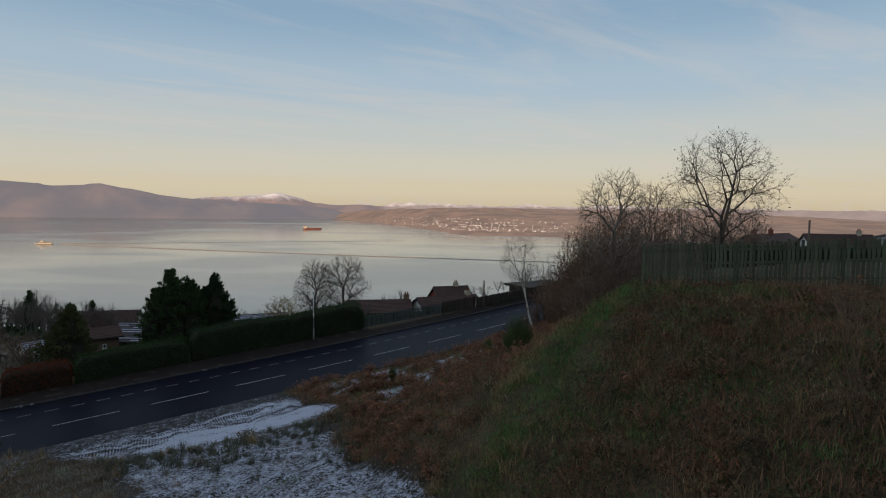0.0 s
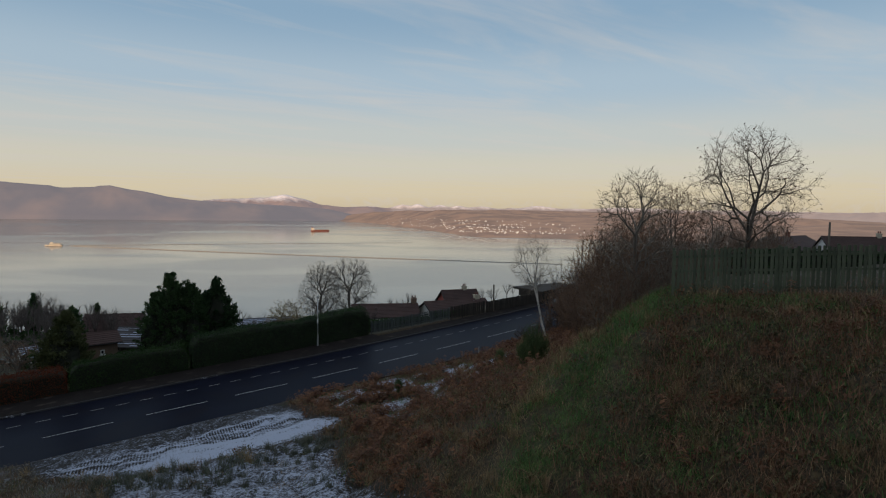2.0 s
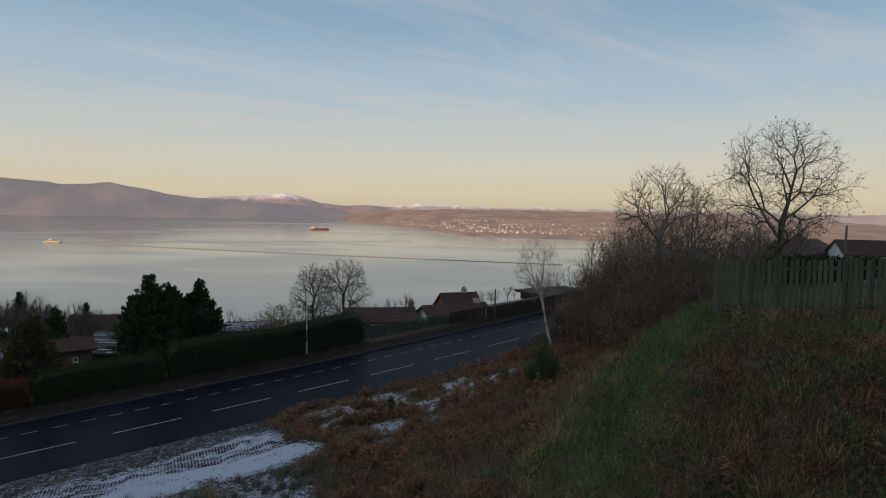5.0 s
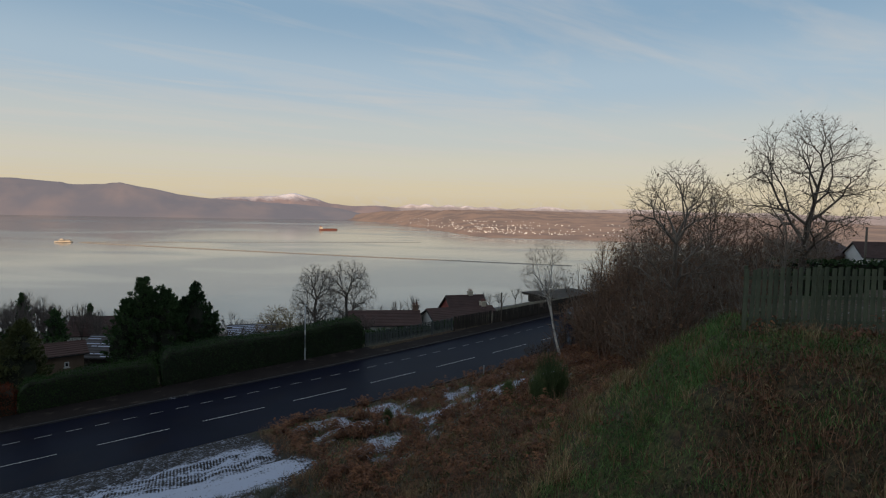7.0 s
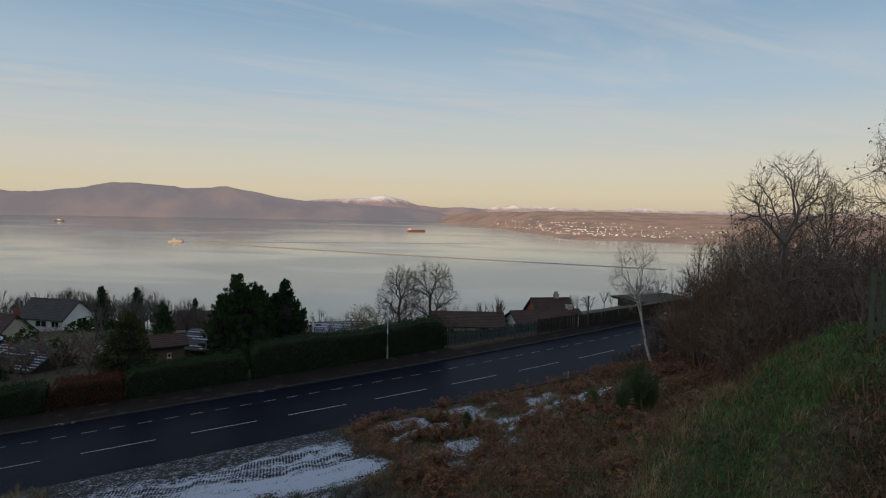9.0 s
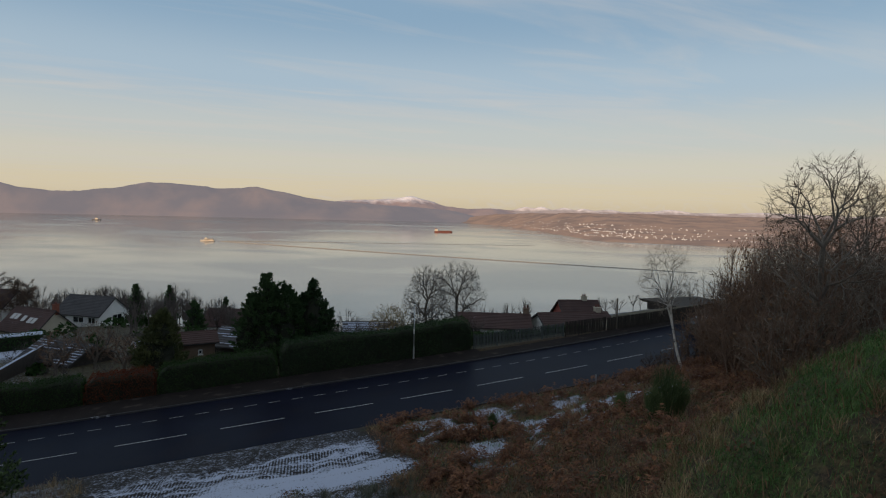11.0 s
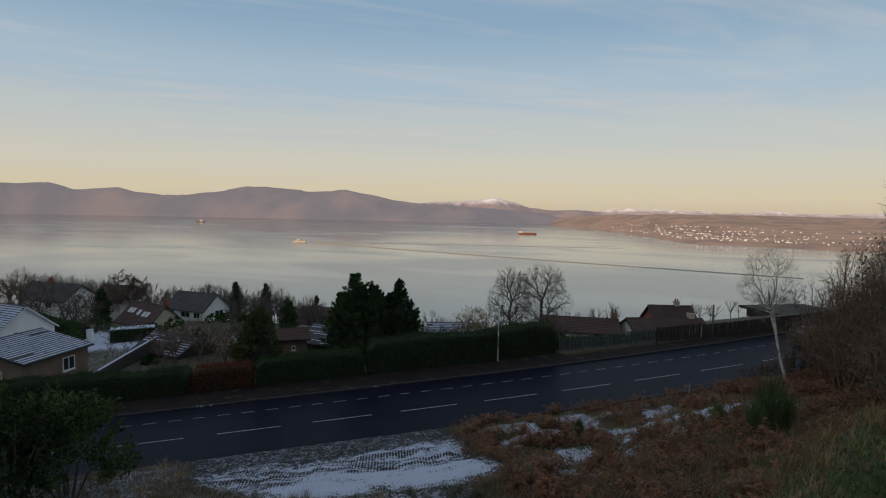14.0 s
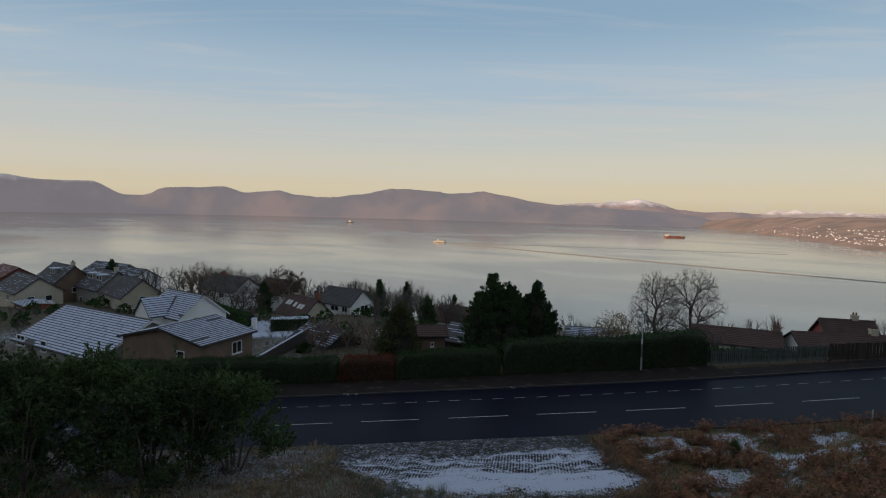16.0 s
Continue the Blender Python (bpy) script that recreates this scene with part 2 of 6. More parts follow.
M["red_tile"] = material("red_roof_tile", (0.10, 0.035, 0.028), (0.19, 0.07, 0.05), 0.8, 0.75, 0.004, 20, islands=0.3)
M["snow"] = material("snow", (0.38, 0.45, 0.60), (0.56, 0.62, 0.76), 1.2, 0.6, 0.01, 12)
M["trim"] = material("white_paint", (0.60, 0.60, 0.58), (0.78, 0.78, 0.75), 2, 0.5)
M["gutter"] = material("dark_fascia", (0.018, 0.016, 0.015), (0.035, 0.032, 0.03), 2, 0.5)
M["metal"] = material("galvanised_steel", (0.42, 0.43, 0.44), (0.58, 0.59, 0.60), 3, 0.55, 0.0, 30, metal=0.6)
M["band"] = material("pale_band", (0.7, 0.7, 0.68), (0.85, 0.85, 0.82), 3, 0.6)
M["pole_wood"] = material("creosoted_pole", (0.09, 0.075, 0.06), (0.19, 0.16, 0.13), 2, 0.9, 0.004, 20, stretch=(1, 1, 0.2))
M["hull_red"] = material("red_hull", (0.15, 0.050, 0.034), (0.20, 0.065, 0.042), 0.05, 0.7)
M["hull_white"] = material("cream_superstructure", (0.44, 0.39, 0.30), (0.56, 0.50, 0.40), 0.1, 0.6)
M["hull_dark"] = material("dark_hull", (0.03, 0.03, 0.04), (0.07, 0.07, 0.08), 0.1, 0.5)
M["rubber"] = material("tyre_rubber", (0.012, 0.012, 0.012), (0.025, 0.025, 0.025), 8, 0.9)
M["car_paint"] = material("black_car_paint", (0.010, 0.011, 0.015), (0.014, 0.015, 0.020), 0.5, 0.25)
M["lamp_lens"] = material("lamp_lens", (0.5, 0.5, 0.5), (0.7, 0.7, 0.7), 5, 0.2)
M["rear_lens"] = material("red_lens", (0.25, 0.02, 0.02), (0.35, 0.03, 0.03), 5, 0.25)

glass = bpy.data.materials.new("window_glass")
glass.use_nodes = True
gs = glass.node_tree.nodes["Principled BSDF"]
gs.inputs["Base Color"].default_value = (0.02, 0.024, 0.03, 1)
gs.inputs["Roughness"].default_value = 0.08
gs.inputs["Specular IOR Level"].default_value = 0.8
M["glass"] = glass


def far_material(name, dark, light, scale, haze_glow, snow=None, ragged=120.0):
    """A hillside kilometres off, its haze a glow added to the surface; snow lies above a given height."""
    m = bpy.data.materials.new(name)
    m.use_nodes = True
    nd, ln = m.node_tree.nodes, m.node_tree.links
    shader = nd["Principled BSDF"]
    shader.inputs["Roughness"].default_value = 0.95
    shader.inputs["Specular IOR Level"].default_value = 0.1
    place = nd.new("ShaderNodeNewGeometry")
    big = nd.new("ShaderNodeTexNoise")
    big.inputs["Scale"].default_value, big.inputs["Detail"].default_value = scale, 7.0
    ln.new(place.outputs["Position"], big.inputs["Vector"])
    span = nd.new("ShaderNodeMapRange")
    span.inputs[1].default_value, span.inputs[2].default_value = 0.40, 0.60
    ln.new(big.outputs["Fac"], span.inputs[0])
    tone = nd.new("ShaderNodeMixRGB")
    tone.inputs[1].default_value, tone.inputs[2].default_value = (*dark, 1), (*light, 1)
    ln.new(span.outputs[0], tone.inputs[0])
    colour = tone
    if snow:
        low, high = snow
        part_z = nd.new("ShaderNodeSeparateXYZ")
        ln.new(place.outputs["Position"], part_z.inputs[0])
        wob = nd.new("ShaderNodeMath")
        wob.operation = "MULTIPLY_ADD"
        wob.inputs[1].default_value = ragged
        crag = nd.new("ShaderNodeTexNoise")
        crag.inputs["Scale"].default_value, crag.inputs["Detail"].default_value = scale * 2.5, 8.0
        ln.new(place.outputs["Position"], crag.inputs["Vector"])
        ln.new(crag.outputs["Fac"], wob.inputs[0])
        ln.new(part_z.outputs["Z"], wob.inputs[2])
        line = nd.new("ShaderNodeMapRange")
        line.inputs[1].default_value, line.inputs[2].default_value = low + ragged / 2, high + ragged / 2
        ln.new(wob.outputs[0], line.inputs[0])
        colour = nd.new("ShaderNodeMixRGB")
        colour.inputs[2].default_value = (0.62, 0.60, 0.60, 1)
        ln.new(line.outputs[0], colour.inputs[0])
        ln.new(tone.outputs[0], colour.inputs[1])
    ln.new(colour.outputs[0], shader.inputs["Base Color"])
    # flat emission stands in for the light of the air between
    shader.inputs["Emission Color"].default_value = (*haze_glow, 1)
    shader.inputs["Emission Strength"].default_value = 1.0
    return m


# the third colour of each is the glow that imitates haze
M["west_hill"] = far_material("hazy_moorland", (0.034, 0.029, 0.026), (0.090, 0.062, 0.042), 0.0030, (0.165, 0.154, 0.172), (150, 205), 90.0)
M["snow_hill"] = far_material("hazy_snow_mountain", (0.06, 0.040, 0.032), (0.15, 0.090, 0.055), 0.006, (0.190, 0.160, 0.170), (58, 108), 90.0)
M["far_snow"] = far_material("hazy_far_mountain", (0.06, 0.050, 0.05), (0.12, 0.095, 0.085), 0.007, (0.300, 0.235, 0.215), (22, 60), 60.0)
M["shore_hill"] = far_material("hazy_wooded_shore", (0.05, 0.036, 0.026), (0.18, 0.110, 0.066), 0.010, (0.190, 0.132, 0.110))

# water: fine ripples and long calmer lanes
water = bpy.data.materials.new("sea_water")
water.use_nodes = True
nd, ln = water.node_tree.nodes, water.node_tree.links
ws = nd["Principled BSDF"]
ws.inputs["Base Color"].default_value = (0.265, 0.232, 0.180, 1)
ws.inputs["IOR"].default_value = 1.75
ws.inputs["Specular IOR Level"].default_value = 0.9
wg = nd.new("ShaderNodeNewGeometry")
wm = nd.new("ShaderNodeMapping")
wm.inputs["Rotation"].default_value = (0, 0, radians(-28))
wm.inputs["Scale"].default_value = (0.0030, 0.0052, 1)
ln.new(wg.outputs["Position"], wm.inputs[0])
lanes = nd.new("ShaderNodeTexNoise")
lanes.inputs["Scale"].default_value, lanes.inputs["Detail"].default_value, lanes.inputs["Distortion"].default_value = 1.0, 4.0, 0.8
ln.new(wm.outputs[0], lanes.inputs["Vector"])
lane_rough = nd.new("ShaderNodeMapRange")
lane_rough.inputs[1].default_value, lane_rough.inputs[2].default_value = 0.45, 0.68
lane_rough.inputs[3].default_value, lane_rough.inputs[4].default_value = 0.10, 0.20
# the breeze ruffles the water most near this shore
off_shore = nd.new("ShaderNodeVectorMath")
off_shore.operation = "LENGTH"
ln.new(wg.outputs["Position"], off_shore.inputs[0])
breeze = nd.new("ShaderNodeMapRange")
breeze.inputs[1].default_value, breeze.inputs[2].default_value = 450.0, 1150.0
breeze.inputs[3].default_value, breeze.inputs[4].default_value = 0.24, 0.0
ln.new(off_shore.outputs["Value"], breeze.inputs[0])
ruffled = nd.new("ShaderNodeMath")
ruffled.operation = "ADD"
ln.new(lanes.outputs["Fac"], ruffled.inputs[0])
ln.new(breeze.outputs[0], ruffled.inputs[1])
ln.new(ruffled.outputs[0], lane_rough.inputs[0])
ln.new(lane_rough.outputs[0], ws.inputs["Roughness"])
rip = nd.new("ShaderNodeTexNoise")
rip.inputs["Scale"].default_value, rip.inputs["Detail"].default_value = 0.12, 5.0
ln.new(wg.outputs["Position"], rip.inputs["Vector"])
wb = nd.new("ShaderNodeBump")
wb.inputs["Strength"].default_value, wb.inputs["Distance"].default_value = 0.004, 1.0
ln.new(rip.outputs["Fac"], wb.inputs["Height"])
ln.new(wb.outputs[0], ws.inputs["Normal"])
M["water"] = water

# earth: soil, moss, gravel and frost, by zones that follow the lie of the land
earth = bpy.data.materials.new("rough_ground")
earth.use_nodes = True
nd, ln = earth.node_tree.nodes, earth.node_tree.links
es = nd["Principled BSDF"]
es.inputs["Roughness"].default_value = 0.92
eg = nd.new("ShaderNodeNewGeometry")
zone = nd.new("ShaderNodeVertexColor")
zone.layer_name = "zone"
zs = nd.new("ShaderNodeSeparateColor")
ln.new(zone.outputs[0], zs.inputs[0])


def earth_noise(scale, detail=5.0, stretch=None):
    t = nd.new("ShaderNodeTexNoise")
    t.inputs["Scale"].default_value, t.inputs["Detail"].default_value = scale, detail
    if stretch:
        mp = nd.new("ShaderNodeMapping")
        mp.inputs["Rotation"].default_value = (0, 0, -math.atan2(SIN, COS))
        mp.inputs["Scale"].default_value = stretch
        ln.new(eg.outputs["Position"], mp.inputs[0])
        ln.new(mp.outputs[0], t.inputs["Vector"])
    else:
        ln.new(eg.outputs["Position"], t.inputs["Vector"])
    return t


def earth_mix(fac, a, b):
    mx = nd.new("ShaderNodeMixRGB")
    ln.new(fac, mx.inputs[0])
    for slot, c in ((1, a), (2, b)):
        if isinstance(c, tuple):
            mx.inputs[slot].default_value = (*c, 1)
        else:
            ln.new(c, mx.inputs[slot])
    return mx.outputs[0]


def earth_range(v, a, b, c=0.0, d=1.0):
    r = nd.new("ShaderNodeMapRange")
    r.inputs[1].default_value, r.inputs[2].default_value, r.inputs[3].default_value, r.inputs[4].default_value = a, b, c, d
    ln.new(v, r.inputs[0])
    return r.outputs[0]


def earth_math(op, a, b):
    mm = nd.new("ShaderNodeMath")
    mm.operation = op
    for slot, v in ((0, a), (1, b)):
        if isinstance(v, float):
            mm.inputs[slot].default_value = v
        else:
            ln.new(v, mm.inputs[slot])
    return mm.outputs[0]


n_big, n_mid, n_fine = earth_noise(0.35), earth_noise(1.6), earth_noise(5.5)
soil = earth_mix(n_mid.outputs["Fac"], (0.030, 0.018, 0.011), (0.095, 0.058, 0.034))
soil = earth_mix(earth_range(n_big.outputs["Fac"], 0.4, 0.65), soil, (0.060, 0.045, 0.024))
moss = earth_mix(n_mid.outputs["Fac"], (0.030, 0.060, 0.012), (0.10, 0.15, 0.030))
col = earth_mix(earth_math("MULTIPLY", zs.outputs[1], earth_range(n_mid.outputs["Fac"], 0.32, 0.55)), soil, moss)
n_speck = earth_noise(13.0, 4.0)
col = earth_mix(earth_range(n_speck.outputs["Fac"], 0.42, 0.62, 0.0, 0.75), col, (0.012, 0.010, 0.006))
col = earth_mix(earth_math("MULTIPLY", earth_range(n_fine.outputs["Fac"], 0.50, 0.68, 0.0, 0.55), earth_range(zs.outputs[2], 0.0, 0.4, 1.0, 0.0)), col, (0.16, 0.115, 0.055))
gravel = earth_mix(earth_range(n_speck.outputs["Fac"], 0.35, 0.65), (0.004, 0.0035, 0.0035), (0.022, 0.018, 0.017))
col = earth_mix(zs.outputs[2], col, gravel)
# snow: thick where the zone says so, broken by gravel and, along the lane, by wheel tracks with tread marks
speck = earth_math("ADD", earth_math("MULTIPLY", n_mid.outputs["Fac"], 0.26), earth_math("ADD", earth_math("MULTIPLY", n_fine.outputs["Fac"], 0.42), earth_math("MULTIPLY", n_speck.outputs["Fac"], 0.47)))
base_lie = earth_math("ADD", speck, earth_range(zs.outputs[0], 0.0, 1.0, -0.36, 0.17))
turn_map = nd.new("ShaderNodeMapping")
turn_map.inputs["Rotation"].default_value = (0, 0, -0.576)
ln.new(eg.outputs["Position"], turn_map.inputs[0])


def bands(axis, scale, distortion):
    wv = nd.new("ShaderNodeTexWave")
    wv.bands_direction = axis
    wv.inputs["Scale"].default_value, wv.inputs["Distortion"].default_value, wv.inputs["Detail"].default_value, wv.inputs["Detail Scale"].default_value = scale, distortion, 2.0, 0.6
    ln.new(turn_map.outputs[0], wv.inputs["Vector"])
    return wv.outputs["Fac"]


streak_map = nd.new("ShaderNodeMapping")
streak_map.inputs["Scale"].default_value = (0.05, 1.3, 1.0)
ln.new(turn_map.outputs[0], streak_map.inputs[0])
streaks = nd.new("ShaderNodeTexNoise")
streaks.inputs["Scale"].default_value, streaks.inputs["Detail"].default_value = 1.6, 4.0
ln.new(streak_map.outputs[0], streaks.inputs["Vector"])
ruts = earth_range(streaks.outputs["Fac"], 0.42, 0.54)
tread = earth_range(bands("X", 2.0, 0.9), 0.25, 0.75)
across = nd.new("ShaderNodeSeparateXYZ")
ln.new(turn_map.outputs[0], across.inputs[0])
wander = earth_math("ADD", across.outputs[1], earth_range(n_big.outputs["Fac"], 0.3, 0.7, -0.35, 0.35))
tracks = None
for middle in (39.7, 38.3, 37.5, 36.0, 34.2):
    away = nd.new("ShaderNodeMath")
    away.operation = "ABSOLUTE"
    ln.new(earth_math("SUBTRACT", wander, middle), away.inputs[0])
    one = earth_range(away.outputs[0], 0.08, 0.30, 1.0 if middle > 37 else 0.55, 0.0)
    tracks = one if tracks is None else earth_math("MAXIMUM", tracks, one)
in_lane = earth_math("MULTIPLY", earth_range(zs.outputs[0], 0.70, 0.78), earth_range(zs.outputs[0], 0.86, 0.95, 1.0, 0.75))
worn = earth_range(n_big.outputs["Fac"], 0.30, 0.50)
loose = earth_math("MULTIPLY", earth_math("MULTIPLY", ruts, worn), earth_range(zs.outputs[0], 0.86, 0.95, 0.8, 0.0))
pressed = earth_math("MULTIPLY", earth_math("MULTIPLY", earth_math("MAXIMUM", loose, tracks), earth_math("ADD", earth_math("MULTIPLY", tread, 0.55), 0.35)), in_lane)
cover = earth_math("SUBTRACT", base_lie, earth_math("MULTIPLY", pressed, 0.27))
col = earth_mix(earth_range(cover, 0.50, 0.65), col, (0.46, 0.52, 0.66))
ln.new(col, es.inputs["Base Color"])
eb = nd.new("ShaderNodeBump")
eb.inputs["Strength"].default_value, eb.inputs["Distance"].default_value = 0.8, 0.06
ln.new(earth_math("ADD", n_fine.outputs["Fac"], n_mid.outputs["Fac"]), eb.inputs["Height"])
ln.new(eb.outputs[0], es.inputs["Normal"])
M["earth"] = earth


# ---- builders ----
class Shape:
    """Collects the corners and faces of one mesh."""

    def __init__(self):
        self.v, self.f = [], []

    def face(self, *corners):
        i = len(self.v)
        self.v.extend(tuple(c) for c in corners)
        self.f.append(tuple(range(i, i + len(corners))))

    def box(self, x0, y0, z0, x1, y1, z1, turn=None, bevel=0.0):
        i = len(self.v)
        b = min(bevel, (x1 - x0) / 3, (y1 - y0) / 3)
        if b > 0:
            ring = [(x0 + b, y0), (x1 - b, y0), (x1, y0 + b), (x1, y1 - b), (x1 - b, y1), (x0 + b, y1), (x0, y1 - b), (x0, y0 + b)]
            c = [(x, y, z0) for x, y in ring] + [(x, y, z1 - b) for x, y in ring]
            mx, my = (x0 + x1) / 2, (y0 + y1) / 2
            c += [(x + (b if x < mx else -b), y + (b if y < my else -b), z1) for x, y in ring]
            fs = [tuple(range(7, -1, -1)), tuple(range(16, 24))]
            for k in (0, 8):
                fs += [(k + j, k + (j + 1) % 8, k + 8 + (j + 1) % 8, k + 8 + j) for j in range(8)]
        else:
            c = [(x0, y0, z0), (x1, y0, z0), (x1, y1, z0), (x0, y1, z0), (x0, y0, z1), (x1, y0, z1), (x1, y1, z1), (x0, y1, z1)]
            fs = [(3, 2, 1, 0), (4, 5, 6, 7), (0, 1, 5, 4), (1, 2, 6, 5), (2, 3, 7, 6), (3, 0, 4, 7)]
        if turn is not None:
            c = [tuple(turn @ Vector(p)) for p in c]
        self.v.extend(c)
        self.f.extend(tuple(i + j for j in q) for q in fs)
        return self

    def prism(self, outline, along, cap=True):
        """An outline of points pushed by the vector along."""
        i, k = len(self.v), len(outline)
        self.v.extend(tuple(p) for p in outline)
        self.v.extend((p[0] + along[0], p[1] + along[1], p[2] + along[2]) for p in outline)
        self.f.extend((i + j, i + (j + 1) % k, i + k + (j + 1) % k, i + k + j) for j in range(k))
        if cap:
            self.f.append(tuple(range(i + k - 1, i - 1, -1)))
            self.f.append(tuple(range(i + k, i + 2 * k)))
        return self

    def tube(self, a, b, ra, rb, k=5, cap=False):
        a, b = Vector(a), Vector(b)
        d = b - a
        if d.length < 1e-6:
            return self
        d.normalize()
        e = d.cross((0.31, 0.17, 0.93) if abs(d.z) < 0.9 else (0.9, 0.3, 0.1)).normalized()
        g = d.cross(e)
        i = len(self.v)
        for p, r in ((a, ra), (b, rb)):
            for j in range(k):
                w = 2 * math.pi * j / k
                q = p + e * (r * math.cos(w)) + g * (r * math.sin(w))
                self.v.append((q.x, q.y, q.z))
        self.f.extend((i + j, i + (j + 1) % k, i + k + (j + 1) % k, i + k + j) for j in range(k))
        if cap:
            self.f.append(tuple(range(i + k, i + 2 * k)))
            self.f.append(tuple(range(i + k - 1, i - 1, -1)))
        return self

    def spike(self, a, b, r):
        """A thin twig that runs to a point."""
        a, b = Vector(a), Vector(b)
        d = b - a
        e = d.cross((0.31, 0.17, 0.93)).normalized() * r
        g = d.normalized().cross(e)
        i = len(self.v)
        self.v.extend((tuple(a + e), tuple(a - e * 0.5 + g * 0.87), tuple(a - e * 0.5 - g * 0.87), tuple(b)))
        self.f.extend(((i, i + 1, i + 3), (i + 1, i + 2, i + 3), (i + 2, i, i + 3)))
        return self

    def mesh(self, name, mat, smooth=False):
        me = bpy.data.meshes.new(name)
        me.from_pydata(self.v, [], self.f)
        if mat:
            me.materials.append(mat)
        if smooth:
            me.polygons.foreach_set("use_smooth", [True] * len(me.polygons))
        me.update()
        return me


def part(name, shape, mat, parent=None, label="", smooth=False):
    ob = new(name, shape.mesh(name, mat, smooth))
    if parent is not None:
        ob.parent = parent
    if label:
        ob["label"] = label
    return ob


def thing(name, m, label, category, group="", kind=""):
    ob = new(name)
    ob.matrix_world = m
    return tagged(ob, label, category, group, kind)


def stand(s, n, turn=0.0, sink=0.0):
    """A pose on the ground at (s, n), turned from the road's direction."""
    x, y = at(s, n)
    return pose(x, y, ground(x, y) - sink, 0, 0, math.degrees(math.atan2(SIN, COS)) + turn)


# ---- the large structure ----
def spread(parts):
    """Grid lines from stretches (start, end, step)."""
    out = []
    for a, b, step in parts:
        k = max(1, round((b - a) / step))
        out += [a + (b - a) * j / k for j in range(k)]
    return out + [parts[-1][1]]


def snow_edge(s):
    """How far from the road the whole snow of the track's mouth reaches."""
    return -14.4 + 0.8 * max(0.0, 2.5 - s)


def zones(x, y):
    """Snow, moss and gravel on the ground, 0 to 1."""
    s, n = plan(x, y)
    m = n - bend(s)
    if m > -3.5:
        d = m - 9.5
        if d > 0:
            w = 0.40 + 0.40 * noise.noise((x * 0.06, y * 0.06, 1.0))
            yard = ease(-36, -32, s + 0.3 * (n - 40)) * (1 - ease(-19, -16, s + 0.3 * (n - 40))) * ease(37, 41, n) * (1 - ease(60, 66, n))
            return max(max(0, w) * ease(4, 12, d), yard), 0.3, yard
        return 0, 0, 0
    wob = 1.6 * noise.noise((x * 0.25, y * 0.25, 4.0)) + 0.6 * noise.noise((x * 0.9, y * 0.9, 9.0))
    # the mouth of the track: dark gravel beside the road, then rutted and whole snow
    low = snow_edge(s)
    mouth = ease(-5.5, -3.5, s + 0.25 * (m + 7) + 0.4 * wob) * (1 - ease(9.6, 11.4, s + 0.5 * wob + 0.06 * (m + 10))) * (1 - ease(-3.9, -3.5, m)) * ease(-0.8, 0.6, m - low + 0.5 * wob)
    whole = mouth * (1 - ease(-11.4, -10.2, m + 0.35 * wob))
    rutted = mouth * ease(-11.4, -10.4, m) * (1 - ease(-8.2, -6.4, m + 0.9 * wob))
    apron = (1 - ease(-0.8, 0.6, m - low + 0.4 * wob)) * ease(-3.0, -0.5, s + 0.5 * wob) * (1 - ease(-2.4, 0.2, x + 0.8 * wob + 4.8 + 0.6 * (y - 29))) * (1 - ease(-8, -5, m)) * ease(-45, -36, m)
    scrub = ease(10, 14, s) * (1 - ease(28, 36, s)) * (1 - ease(-6, -4, m)) * ease(-20, -14, m)
    frost = ease(-0.06, 0.10, 0.7 * noise.noise((x * 0.38, y * 0.38, 51.0)) + 0.45 * noise.noise((x * 0.95, y * 0.95, 57.0)))
    verge = (1 - ease(-6, -3.5, s)) * (1 - ease(-4.6, -4.0, m)) * ease(-13, -10, m)
    behind = ease(0.3, 1.5, (x - 7.15) * 0.309 + (y - 27.9) * 0.951) * ease(7.6, 9.5, x) * (1 - ease(40, 44, y))
    snow = max(0.98 * whole, 0.84 * rutted, 0.52 * mouth, 0.67 * apron, 1.0 * scrub * frost, 0.58 * verge, 0.38 * behind)
    crest = x - 3.6 - 0.54 * (y - 21.5)
    ridge = math.exp(-((crest + 1.3) / 1.8) ** 2) * ease(18, 21, y) * (1 - ease(31, 35, y))
    return snow, max(0.7 * ridge, 0.12), max(mouth, 0.8 * apron)


def build_ground():
    ss = spread([(-600, -120, 40), (-120, -45, 6), (-45, -14, 1.5), (-14, 38, 0.55), (38, 70, 1.5), (70, 160, 8), (160, 700, 45)])
    ns = spread([(-620, -130, 35), (-130, -56, 5), (-56, -3.9, 0.55), (-3.9, -3.3, 0.3), (-3.3, 8.4, 2.9), (8.4, 9.6, 0.3), (9.6, 60, 2.5), (60, 200, 10), (200, 470, 30)])
    verts, cols = [], []
    for n in ns:
        for s in ss:
            nn = n + bend(s)
            x, y = at(s, nn)
            verts.append((x, y, ground(x, y)))
            cols.append((*zones(x, y), 1.0))
    w = len(ss)
    faces = [(j * w + i, j * w + i + 1, (j + 1) * w + i + 1, (j + 1) * w + i) for j in range(len(ns) - 1) for i in range(w - 1)]
    me = bpy.data.meshes.new("ground")
    me.from_pydata(verts, [], faces)
    att = me.color_attributes.new("zone", "FLOAT_COLOR", "POINT")
    att.data.foreach_set("color", np.array(cols, dtype=np.float32).ravel())
    me.polygons.foreach_set("use_smooth", [True] * len(me.polygons))
    me.materials.append(M["earth"])
    return tagged(new("ground", me), "rough hillside of grass, soil, gravel and thin snow", "ground", kind="structure")


build_ground()

